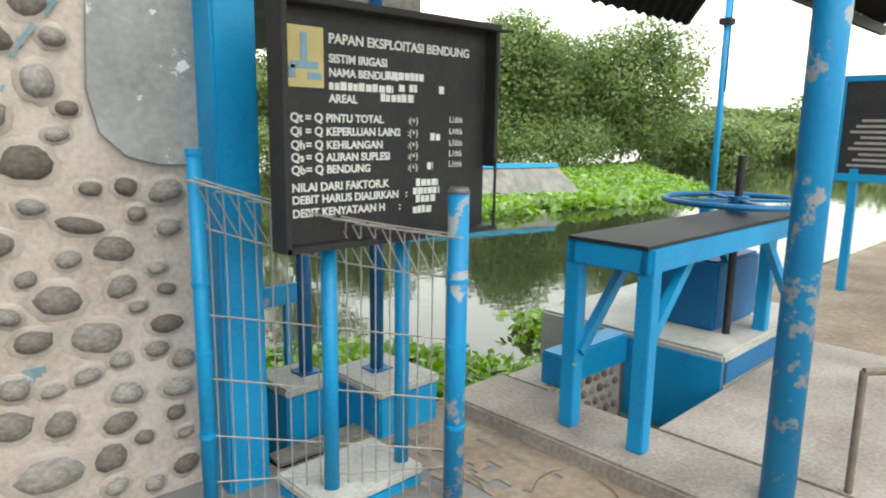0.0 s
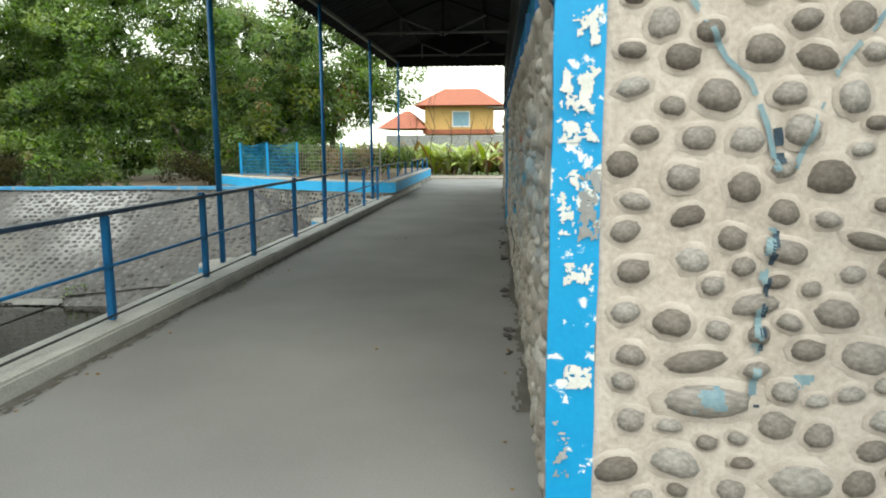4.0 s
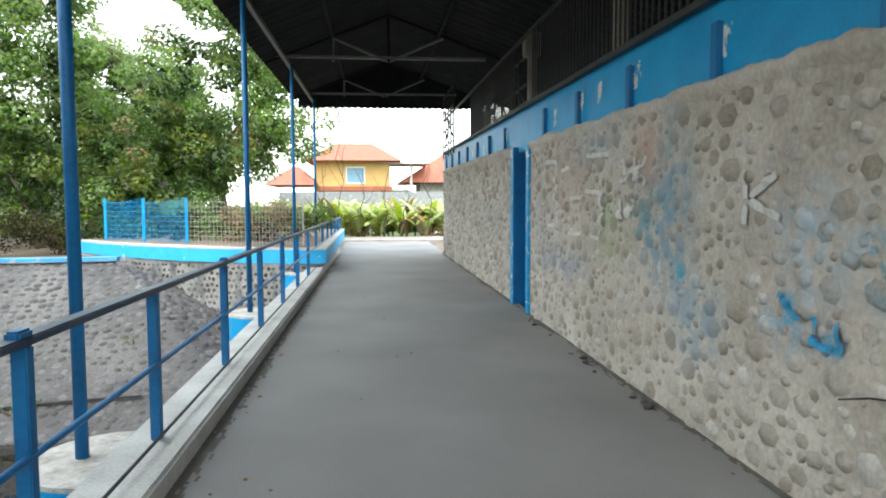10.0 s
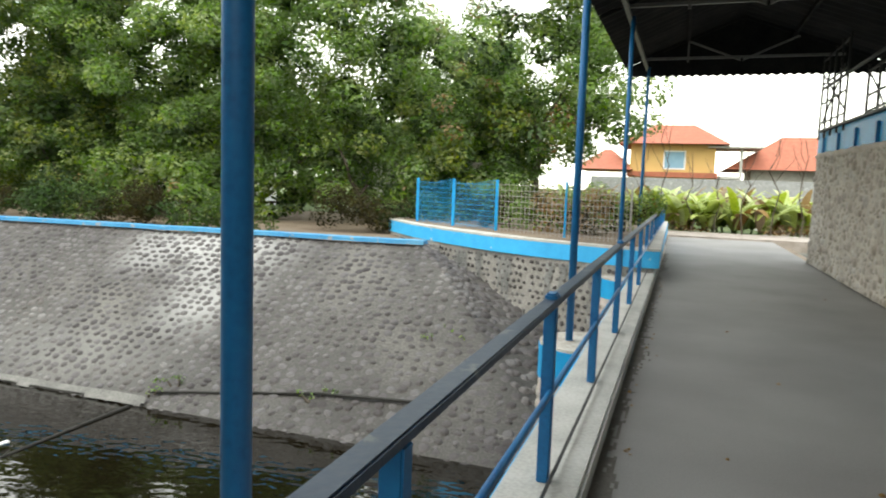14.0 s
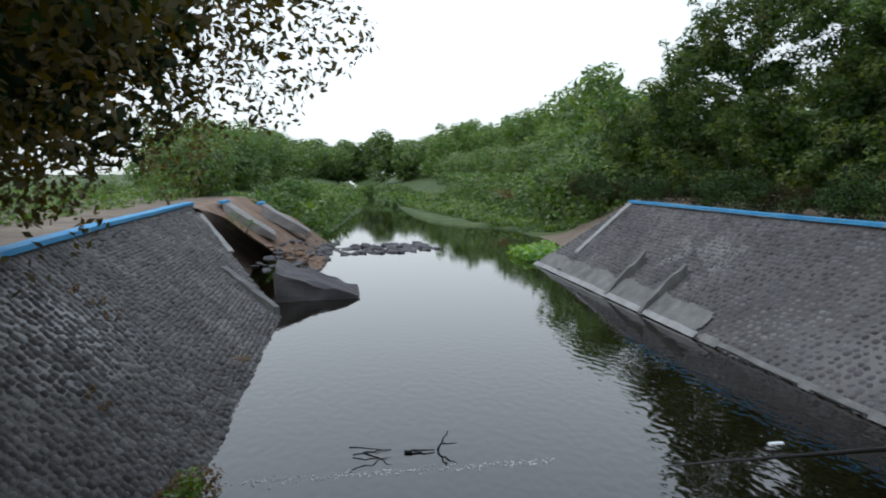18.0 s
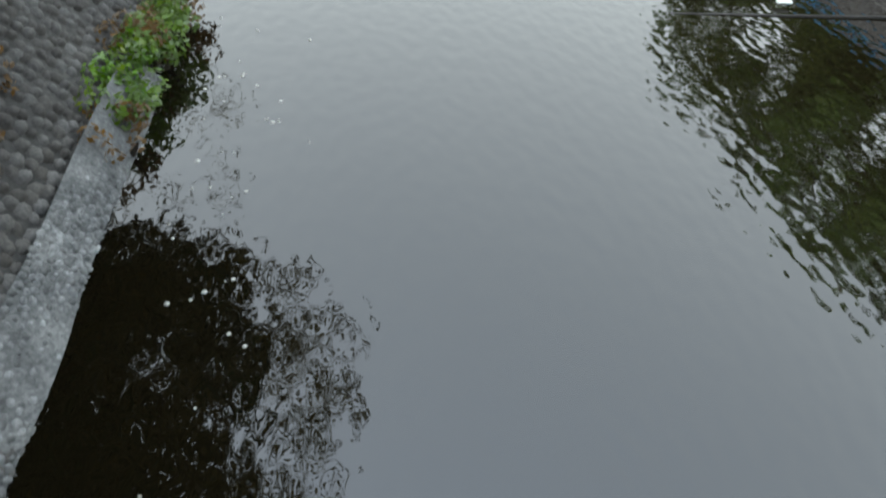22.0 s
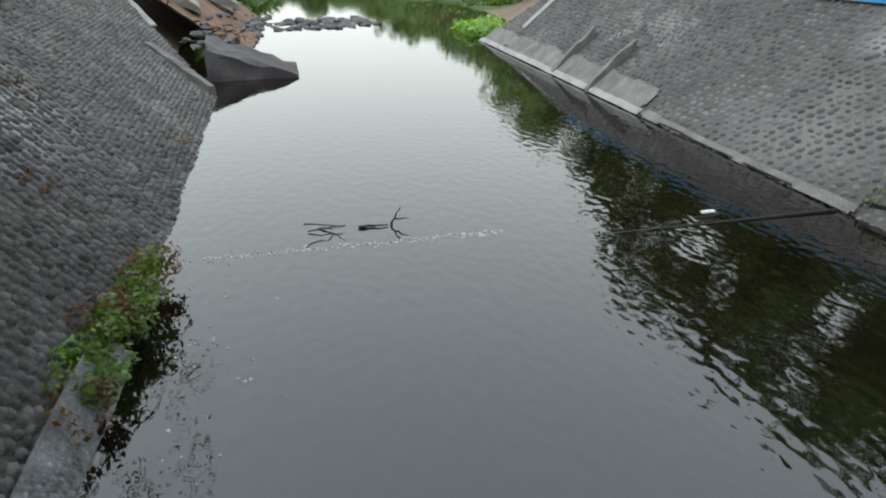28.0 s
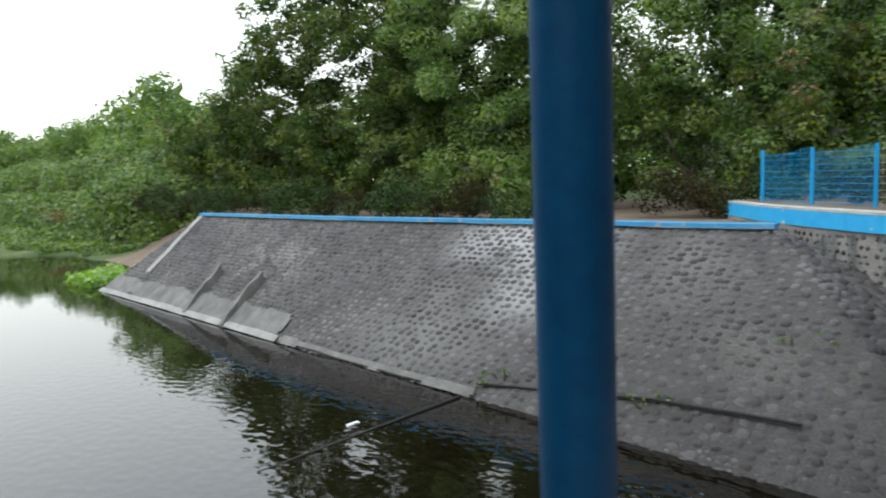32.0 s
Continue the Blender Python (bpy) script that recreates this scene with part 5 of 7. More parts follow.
# ---- the far end: fence on the abutment, house, fence behind the bananas ----
af = empty("abutment_fence", 0, 0, 0.56)
tagged(af, "blue posts with wire mesh panels on the abutment", "fence")
line = [Vector(nearer(p)) for p in ((-10.08, 23.9, 0), (-8.55, 22.56, 0), (-7.09, 21.42, 0), (-5.25, 20.02, 0), (-3.9, 19.3, 0))]
for k, p in enumerate(line):
    r = 0.03 if k < 3 else 0.02
    part("post", boxes((p.x - r, p.x + r, p.y - r, p.y + r, 0, 1.15), bevel=0.006), BLUE if k < 4 else WIRE, af)
for k, (p, q) in enumerate(zip(line, line[1:])):
    mat = BLUE if k < 2 else WIRE
    for i in range(1, 24 if k < 2 else 16):
        c = p.lerp(q, i / (24 if k < 2 else 16))
        part("wire", tube(bmesh.new(), (c.x, c.y, 0.02), (c.x, c.y, 1.1 - 0.05 * math.sin(math.pi * i / 16)), 0.0045, 5), mat, af)
    for z in (0.08, 0.2, 0.32, 0.44, 0.56, 0.68, 0.8, 0.92, 1.04):
        part("wire", tube(bmesh.new(), (p.x, p.y, z), (q.x, q.y, z), 0.0045, 5), mat, af)

house = empty("house", -4.0, 64.0, 0)
tagged(house, "yellow two-storey house with a red tiled hip roof", "house")
part("wall", boxes((-3.3, 3.2, -0.5, 6.5, 0, 5.4)), HOUSE, house)


def hip(bm, x0, x1, y0, y1, z0, z1, inset):
    b = [bm.verts.new(p) for p in ((x0, y0, z0), (x1, y0, z0), (x1, y1, z0), (x0, y1, z0))]
    r0, r1 = bm.verts.new((x0 + inset, (y0 + y1) / 2, z1)), bm.verts.new((x1 - inset, (y0 + y1) / 2, z1))
    bm.faces.new((b[0], b[1], r1, r0))
    bm.faces.new((b[1], b[2], r1))
    bm.faces.new((b[2], b[3], r0, r1))
    bm.faces.new((b[3], b[0], r0))
    bm.faces.new(b[::-1])
    return bm


part("roof", hip(bmesh.new(), -4.3, 4.2, -1.6, 7.6, 5.35, 7.2, 2.6), ROOFTILE, house)
part("lower_roof", hip(bmesh.new(), -7.6, -3.0, -2.6, 6.5, 3.2, 5.0, 2.0), ROOFTILE, house)
part("porch_roof", boxes((-3.4, 3.4, -1.5, -0.45, 2.7, 3.1)), ROOFTILE, house)
win = part("window", boxes((-0.6, 0.9, -0.54, -0.46, 3.45, 4.75)), SHUTTER, house, "pale blue shuttered window")
part("window_frame", boxes((-0.7, 1.0, -0.58, -0.545, 4.75, 4.85), (-0.7, 1.0, -0.58, -0.545, 3.35, 3.45), (-0.7, -0.6, -0.58, -0.545, 3.45, 4.75), (0.9, 1.0, -0.58, -0.545, 3.45, 4.75)), WHITE, win)
part("balcony", boxes((3.2, 5.2, -0.4, 5.0, 2.7, 2.9)), CONCRETE, house)
part("balcony_roof", boxes((2.6, 6.6, -1.0, 4.0, 5.1, 5.22)), CONCRETE, house, "pale flat balcony roof")
part("balcony_post", boxes((5.0, 5.2, -0.4, -0.2, 2.9, 5.1)), CONCRETE, house)
hb2 = empty("neighbour_house", 7.5, 66, 0)
tagged(hb2, "low house with a broad red tiled roof", "house")
part("wall", boxes((-5.5, 6, -0.5, 6, 0, 3.6)), CONCRETE, hb2)
part("roof", hip(bmesh.new(), -7.5, 7.5, -2, 8, 3.5, 6.4, 4.5), ROOFTILE, hb2)
structure(mesh_object("boundary_wall", boxes((-8, 10, 45, 45.25, 0, 2.3)), PLASTER), "pale grey boundary wall behind the plants", "wall")
structure(mesh_object("road_end", boxes((-9, 9, 31, 34, -0.3, 0.06)), DUSTY), "dusty pale lane at the bridge's end", "road")
# low shed wall glimpsed among the trees
shed = empty("white_shed", -14.6, 33.5, 0.1)
tagged(shed, "white rendered shed seen among the trees", "shed")
part("wall", boxes((-3.5, 3.5, 0, 3, 0, 2.3)), WHITE, shed)
part("roof", boxes((-3.9, 3.9, -0.5, 3.4, 2.3, 2.4)), CONCRETE_DARK, shed)
shed2 = copy_thing(shed, pose(-27, 34, 0.1))


# ---- plants ----
def rng(seed):
    return np.random.default_rng(seed)


def leaf_mesh(points, size, seed, aspect=0.5, up=0.4, hang=0.0):
    """Arrays of quads, one folded diamond a leaf, at the given points."""
    g = rng(seed)
    n = len(points)
    d = g.normal(size=(n, 3))
    d[:, 2] = d[:, 2] * (1 - hang) - hang * 1.5
    d /= np.linalg.norm(d, axis=1)[:, None]
    if points.shape[1] == 6:
        # lie along the clump's surface, tilted a little up
        nrm = points[:, 3:] + 0.38 * g.normal(size=(n, 3)) + np.array([0, 0, 0.55])
        points = points[:, :3]
        d = d - nrm * ((d * nrm).sum(axis=1) / (nrm * nrm).sum(axis=1))[:, None] * 0.8
        d /= np.linalg.norm(d, axis=1)[:, None]
    else:
        nrm = g.normal(size=(n, 3)) + np.array([0, 0, up * 2.5])
    s = np.cross(d, nrm)
    s /= np.linalg.norm(s, axis=1)[:, None] + 1e-6
    k = (size * g.uniform(0.6, 1.4, n))[:, None]
    a, b = points - d * k * 0.5, points + d * k * 0.5
    c0, c1 = points + s * k * aspect * 0.5, points - s * k * aspect * 0.5
    v = np.stack([a, c0, b, c1], 1).reshape(-1, 3)
    return v


def leaf_object(name, points, size, seed, mat, parent=None, aspect=0.5, up=0.4, hang=0.0):
    v = leaf_mesh(np.asarray(points, float), size, seed, aspect, up, hang)
    n = len(v) // 4
    me = bpy.data.meshes.new(name)
    me.vertices.add(4 * n)
    me.vertices.foreach_set("co", v.astype(np.float32).ravel())
    me.loops.add(4 * n)
    me.loops.foreach_set("vertex_index", np.arange(4 * n, dtype=np.int32))
    me.polygons.add(n)
    me.polygons.foreach_set("loop_start", np.arange(0, 4 * n, 4, dtype=np.int32))
    me.update(calc_edges=True)
    me.materials.append(mat)
    ob = new(name, me)
    if parent:
        ob.parent = parent
    return ob


def clump_points(centres, radii, per, seed, flat=0.8):
    g = rng(seed)
    out = []
    for c, r in zip(centres, radii):
        n = max(8, int(per * r * r))
        d = g.normal(size=(n, 3))
        d /= np.linalg.norm(d, axis=1)[:, None]
        q = d * (r * g.uniform(0.45, 1.08, n) ** 0.5)[:, None]
        q[:, 2] *= flat
        out.append(np.hstack([q + np.array(c), d]))
    return np.concatenate(out)


def crown_clumps(h, spread, base, n, seed, lean=(0, 0)):
    """Clump centres over an uneven crown: more round the outside, with gaps."""
    g = rng(seed)
    c, r = [], []
    lobes = max(12, n // 4)
    while len(c) < n:
        if len(c) >= lobes:
            # smaller clumps gathered round a limb's end
            k = len(c) % lobes
            d = g.normal(size=3) * np.array([0.24 * spread, 0.24 * spread, 0.055 * (h - base) + 0.08 * spread])
            c.append((c[k][0] + d[0], c[k][1] + d[1], c[k][2] + d[2]))
            r.append(g.uniform(0.4, 0.95) * spread * 0.29)
            continue
        a = g.uniform(0, 2 * np.pi)
        z = (len(c) + g.uniform(0, 1)) / lobes
        w = spread * (0.55 + 0.45 * math.sin(math.pi * (0.12 + 0.8 * z))) * (0.78 + 0.3 * math.sin(a * 2 + seed) * math.sin(5 * z + seed))
        rad = w * g.uniform(0.25, 1.0) ** 0.6
        c.append((lean[0] * z + rad * math.cos(a), lean[1] * z + rad * math.sin(a), base + (h - base) * z * (1 - 0.22 * (rad / spread) ** 2)))
        r.append(g.uniform(0.45, 1.0) * spread * 0.31)
    return c, r


def limb(bm, a, b, r0, r1, seed, n=5):
    g = random.Random(seed)
    a, b = Vector(a), Vector(b)
    pts = [a.lerp(b, i / n) + (Vector((g.uniform(-1, 1), g.uniform(-1, 1), g.uniform(-0.3, 0.6))) * (b - a).length * 0.06 if 0 < i < n else Vector()) for i in range(n + 1)]
    for i in range(n):
        tube(bm, pts[i], pts[i + 1], r0 + (r1 - r0) * i / n, 7, r0 + (r1 - r0) * (i + 1) / n)
    return bm


def tree(x, y, h, spread, base, mat, label, seed, z=0.1, n=34, per=260, leaf=0.17, trunk_r=0.16, dry=0.0, lean=(0, 0), hang=0.15, group="trees"):
    t = empty("tree", x, y, z)
    tagged(t, label, "tree", group)
    c, r = crown_clumps(h, spread, base, n, seed, lean)
    fork = Vector((lean[0] * 0.2, lean[1] * 0.2, base * 0.95 + 0.2))
    part("trunk", limb(bmesh.new(), (0, 0, -0.2), fork, trunk_r, trunk_r * 0.7, seed), BARK, t)
    g = random.Random(seed)
    for k in range(9):
        part("limb", limb(bmesh.new(), fork, c[k], trunk_r * 0.5, 0.02, seed + k), BARK, t)
    pts = clump_points(c, r, per, seed, 0.72)
    if dry:
        m = len(c) - int(len(c) * dry) - 1
        dp = clump_points([(p[0] * 1.08, p[1] * 1.08, p[2] + 0.12) for p in c[m:]], [q * 0.6 for q in r[m:]], per * 0.6, seed + 5)
        leaf_object("dry_leaves", dp, leaf, seed + 6, LEAF_DRY, t, hang=hang)["label"] = "withered brown leaves"
    leaf_object("crown", pts, leaf, seed + 1, mat, t, hang=hang)
    # outer sprays in a brighter green, sunlight put into their colour
    lit_clumps = [k for k in range(n) if (k * 7 + seed) % 6 == 0]
    leaf_object("fresh_sprays", clump_points([(c[k][0] * 1.06, c[k][1] * 1.06, c[k][2] + 0.1) for k in lit_clumps], [r[k] * 0.75 for k in lit_clumps], per * 0.5, seed + 9), leaf * 0.9, seed + 10, LEAF, t, hang=hang)["label"] = "yellow-green sprays coloured as if sunlit"
    # the crown's inner shade is put into these darker leaves
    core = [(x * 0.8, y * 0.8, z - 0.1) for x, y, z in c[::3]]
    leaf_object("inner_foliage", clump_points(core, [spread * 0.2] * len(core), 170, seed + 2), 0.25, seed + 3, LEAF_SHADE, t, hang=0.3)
    return t


def bush(name, x, y, z, w, d, h, mat, label, seed, leaf=0.14, per=300, n=14, category="bush", hang=0.1, group="bushes"):
    g = rng(seed)
    b = empty(name, x, y, z)
    tagged(b, label, category, group)
    c = [(g.uniform(-w, w), g.uniform(-d, d), h * g.uniform(0.15, 0.85) * (1 - 0.3 * abs(g.uniform(-1, 1)))) for _ in range(n)]
    r = [g.uniform(0.28, 0.5) * h * 0.75 for _ in range(n)]
    for k in range(2):
        part("stem", limb(bmesh.new(), (c[k][0] * 0.3, c[k][1] * 0.3, -0.15), c[k], 0.035, 0.008, seed + k, 3), BARK, b)
    leaf_object("foliage", clump_points(c, r, per, seed), leaf, seed + 1, mat, b, hang=hang)
    return b


# trees behind the far bank
for k, (x, y, h, s, base, mat, dry, label) in enumerate((
        (-8.0, 30.2, 10.4, 3.9, 3.2, LEAF_DARK, 0.10, "open-crowned tree by the lane with a forked trunk"),
        (-9.7, 27.4, 4.6, 2.5, 0.6, LEAF_DEEP, 0.12, "dense low tree with brown tips behind the fence"),
        (-13.4, 27.0, 10.8, 2.9, 0.4, LEAF_DARK, 0.06, "dense dark green tree behind the bank"),
        (-17.2, 26.2, 10.8, 3.0, 0.4, LEAF_DARK, 0.08, "tall green tree behind the bank"),
        (-20.9, 25.8, 10.8, 3.2, 0.3, LEAF_DARK, 0.05, "green tree with drooping sprays of leaves"),
        (-24.6, 25.4, 11.2, 3.0, 0.4, LEAF_DEEP, 0.06, "dark leafy tree behind the bank"),
        (-29.0, 25.0, 10.6, 3.0, 0.4, LEAF_DEEP, 0.05, "bushy green tree behind the bank"),
        (-33.4, 25.2, 10.4, 3.0, 0.4, LEAF_DEEP, 0.02, "bushy green tree at the end of the bank"),
        (-38.5, 26.4, 8.4, 3.0, 0.4, LEAF_DEEP, 0.0, "dark tree at the river bend"),
        (-44.0, 27.6, 6.2, 2.8, 0.4, LEAF_DEEP, 0.0, "green tree at the river bend"),
        (-12.0, 38.5, 8.4, 3.0, 2.0, LEAF_DARK, 0.0, "dark tree behind the shed"),
        (-15.2, 36.5, 9.0, 3.4, 2.6, LEAF_SOFT, 0.1, "tall tree behind the shed"),
        (-22.0, 32.0, 12.0, 3.8, 0.8, LEAF_DARK, 0.0, "tall dark tree in the back row"),
        (-30.0, 31.0, 11.0, 3.8, 0.8, LEAF_DEEP, 0.0, "tall dark tree in the back row"))):
    tree(x, y, h, s, base, mat, label, 11 + 7 * k, n=90 if k == 0 else 150 if k < 6 else 130, per=720 if k < 6 else 380, leaf=0.145 if k < 6 else 0.195, dry=dry, group="trees behind the far bank")
# undergrowth; the trees' shade over it is put into its leaf colours
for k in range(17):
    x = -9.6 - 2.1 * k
    bush("undergrowth", x, (23.6 if x > -13.5 else 21.4) + 0.4 * math.sin(k * 2.1), 0.1, 1.3, 0.7, 1.25 + 0.35 * math.sin(k * 1.7), (LEAF_SHADE, LEAF_DEAD, LEAF_DEEP if k < 4 else LEAF_SHADE)[k % 3], "tangled undergrowth below the trees, coloured dark as in shade", 200 + k, leaf=0.09, per=1100, n=18, group="undergrowth")

# overhanging tree on the near left bank
lt = empty("overhanging_tree", -10.2, -1.4, 0.1)
tagged(lt, "dark overhanging tree with hanging sprays of small leaves", "tree")
part("trunk", limb(bmesh.new(), (0, 0, -0.2), (0.2, 0.8, 2.8), 0.26, 0.18, 3), BARK, lt)
g = rng(77)
cs, rs = [], []
while len(cs) < 430:
    x, y = g.uniform(-7.5, 4.6), g.uniform(-2.5, 8.2)
    reach = 8.25 - (0.3 * (x + 0.2) ** 2 if x < -0.2 else 0.09 * x * x)
    reach = max(reach, 2.0)
    if y > reach:
        continue
    edge = max(0.0, 1 - (reach - y) / 2.6)
    low = 1.4 + 0.95 * edge * g.uniform(0.6, 1.4) + 0.06 * abs(x)
    top = 6.4 - 2.2 * edge - 0.05 * x * x
    cs.append((x, y, low + (top - low) * g.uniform(0, 1) ** 1.2))
    rs.append(g.uniform(0.5, 0.85) * (1 - 0.45 * edge))
g2 = rng(91)
for k in range(46):
    cs.append((g2.uniform(4.2, 5.7), g2.uniform(-0.5, 6.4), g2.uniform(2.6, 5.4)))
    rs.append(g2.uniform(0.4, 0.65))
for k in range(16):
    part("limb", limb(bmesh.new(), (0.2, 0.8, 2.7), cs[k * 11], 0.09, 0.012, 30 + k, 7), BARK, lt)
leaf_object("crown", clump_points(cs, rs, 800, 78, 0.9), 0.088, 79, LEAF_OLIVE, lt, aspect=0.5, hang=0.4)
# darker leaf colour painted in for the shade within the crown
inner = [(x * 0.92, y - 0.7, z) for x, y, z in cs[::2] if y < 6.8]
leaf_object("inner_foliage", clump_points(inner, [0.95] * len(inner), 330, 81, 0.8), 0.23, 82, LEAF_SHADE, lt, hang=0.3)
hang_pts = []
for k in range(80):
    x0, y0 = g.uniform(-6.5, 3.0), g.uniform(1.5, 6.2)
    z0, ln = g.uniform(1.8, 2.6), g.uniform(0.5, 1.5)
    w = 0.04 + 0.14 * g.uniform(0, 1, 70)
    hang_pts.append(np.stack([x0 + w * g.normal(0, 1, 70), y0 + w * g.normal(0, 1, 70), z0 - ln * g.uniform(0, 1, 70)], 1))
leaf_object("hanging_sprays", np.concatenate(hang_pts), 0.075, 80, LEAF_OLIVE, lt, hang=0.7)

# scrub on the left bank top
for k, (x, y, h) in enumerate(((-16.5, -1.6, 0.7), (-19.5, -2.2, 0.9), (-23, -2.5, 0.8), (-27, -3.2, 1.0), (-33.0, 2.6, 0.9), (-14, -1.0, 0.5), (-13, -3.4, 1.2), (-17, -4.2, 1.5), (-21, -5.2, 1.4), (-26, -6.0, 1.6), (-31, -5.5, 1.5), (-36, -4.0, 1.8), (-41, -2.6, 2.2))):
    bush("scrub", x, y, 0.05 if k != 4 else -0.9, 1.1 if k != 4 else 0.5, 0.5, h, LEAF if k % 2 else LEAF_DARK, "low green scrub on the bare bank", 300 + k, leaf=0.11, per=260, n=9, group="scrub on the bank")
for k, (x, y, h, s) in enumerate(((-47, -2.5, 4.6, 2.6), (-52, -4.0, 5.6, 3.0), (-58, -1.5, 5.2, 2.8), (-64, -3, 6.5, 3.2), (-72, -1, 6.0, 3.2), (-44, 1.4, 2.4, 1.6), (-49, 2.6, 2.6, 1.8), (-56, 3.4, 3.0, 1.8))):
    bush("bank_tree", x, y, 0.0 if h > 4 else -1.6, s, s * 0.6, h, LEAF_DARK if k % 2 else LEAF, "rounded green tree along the river", 320 + k, leaf=0.28, per=160, n=22, category="tree", group="trees along the river")

for k, (x, y, h, m) in enumerate(((-9.6, 25.6, 0.9, LEAF_DARK), (-8.2, 24.2, 0.9, LEAF_DEAD), (-6.9, 22.6, 1.0, LEAF_DEAD), (-6.2, 22.4, 1.1, LEAF_DARK), (-5.4, 21.6, 1.1, LEAF_DRY), (-7.6, 24.8, 1.3, LEAF_DARK), (-5.4, 23.6, 1.3, LEAF_DARK), (-4.6, 21.4, 0.9, LEAF_DEAD), (-4.4, 23.0, 1.1, LEAF), (-6.4, 24.2, 1.2, LEAF_DEAD))):
    bush("abutment_scrub", *nearer((x, y)), 0.58, 0.8, 0.5, h, m, "half-dry scrub behind the abutment fence", 350 + k, leaf=0.08, per=1100, n=13, group="scrub on the abutment")

# the bright bush and greens past the far bank
bush("drooping_bush", -49.0, 24.2, -1.9, 3.4, 1.8, 5.0, LEAF, "large bush with long drooping green leaves", 401, leaf=0.30, per=230, n=30, hang=0.5)
bush("drooping_bush", -53.5, 24.0, -1.9, 3.2, 1.8, 4.6, LEAF_DARK, "broad green bush on the river bank", 402, leaf=0.30, per=200, n=26, hang=0.3)
bush("reddish_bush", -63.0, 21.5, -1.6, 1.4, 1.0, 1.8, LEAF_DRY, "reddish brown withered bush", 403, leaf=0.25, per=90, n=10)
bush("orange_bush", -88.0, 33.0, 6.0, 1.8, 1.0, 1.6, LEAF_DRY, "orange brown withered crown", 404, leaf=0.3, per=80, n=10)
g = rng(55)


def cover(name, n, region, size, mat, label, seed, zf, hgt=0.3, category="plants"):
    """Low plants over a four-cornered region (two edges of (x, y))."""
    q = rng(seed)
    (a, b), (c, d) = region
    u, w = q.uniform(0, 1, n), q.uniform(0, 1, n)
    a, b, c, d = (np.array(p, float) for p in (a, b, c, d))
    p = (a * (1 - u)[:, None] + b * u[:, None]) * (1 - w)[:, None] + (c * (1 - u)[:, None] + d * u[:, None]) * w[:, None]
    keep = np.array([noise.noise((x * 0.45, y * 0.45, seed)) + 0.42 > q.uniform(0, 0.7) for x, y in p])
    p = p[keep]
    low = zf if zf is not None else np.array([ground_height(x, y) for x, y in p])
    pts = np.column_stack([p, low + q.uniform(0, 1, len(p)) ** 1.5 * hgt])
    ob = leaf_object(name, pts, size, seed + 1, mat, up=0.8, aspect=0.7)
    return tagged(ob, label, category, kind="stuff")


cover("river_greens", 15000, (((-51.5, 18.2), (-88, 13.0)), ((-50, 23.5), (-92, 24))), 0.3, LEAF_FRESH, "low green plants along the river", 61, -2.55, 0.55)
cover("river_greens_far", 6000, (((-84, 12.8), (-105, 11.6)), ((-86, 22), (-125, 24))), 0.5, LEAF, "green plants on the far flats", 62, -2.5, 1.0)
cover("river_greens_left", 7000, (((-46, 5.0), (-100, 10.5)), ((-46, 1.5), (-110, 3))), 0.4, LEAF, "green plants on the river's edge", 63, -2.1, 1.7)
cover("river_scrub", 20000, (((-44, 21.0), (-95, 20)), ((-40, 29), (-95, 28))), 0.36, LEAF, "dense green scrub below the wood", 66, -1.6, 3.0)
cover("waterside_greens_left", 14000, (((-43, 5.4), (-100, 10.6)), ((-43, 1.0), (-105, 4))), 0.3, LEAF_DARK, "tangled green plants on the sloping river edge", 68, None, 0.7)
cover("waterside_greens_right", 16000, (((-48, 18.0), (-92, 12.4)), ((-42, 24), (-95, 20))), 0.3, LEAF, "green plants on the sloping river edge", 69, None, 0.6)
cover("bank_grass", 15000, (((-10, -2.6), (-45, -1.2)), ((-10, -14), (-70, -16))), 0.22, LEAF, "green and dry grass tufts on the plain", 65, 0.1, 0.55)
cover("floating_greens", 2600, (((-33.4, 15.2), (-36.6, 15.0)), ((-34.0, 17.6), (-39.5, 18.2))), 0.22, LEAF_BRIGHT, "bright floating plants at the bank's end", 64, -2.58, 0.35)


def wood(name, line, width, h0, h1, n, seed, mat, label, leaf=0.6, per=26, z=0.0, fine=0.72):
    """A far wood: clumps along a line, rising unevenly."""
    q = rng(seed)
    c, r = [], []
    for _ in range(n):
        u = q.uniform(0, 1) * (len(line) - 1)
        k = min(int(u), len(line) - 2)
        f = u - k
        x = line[k][0] * (1 - f) + line[k + 1][0] * f + q.normal(0, width * 0.4)
        y = line[k][1] * (1 - f) + line[k + 1][1] * f + q.normal(0, width * 0.4)
        h = (h0 + (h1 - h0) * u / (len(line) - 1)) * (0.78 + 0.55 * noise.noise((x * 0.15, y * 0.15, seed)))
        c.append((x, y, z + h * q.uniform(0.05, 1.0) ** 0.8))
        r.append(q.uniform(0.9, 1.9) * leaf * 2.2)
    per *= 4.2
    leaf *= fine
    return tagged(leaf_object(name, clump_points(c, r, per, seed), leaf, seed + 1, mat, hang=0.1), label, "wood", kind="stuff")


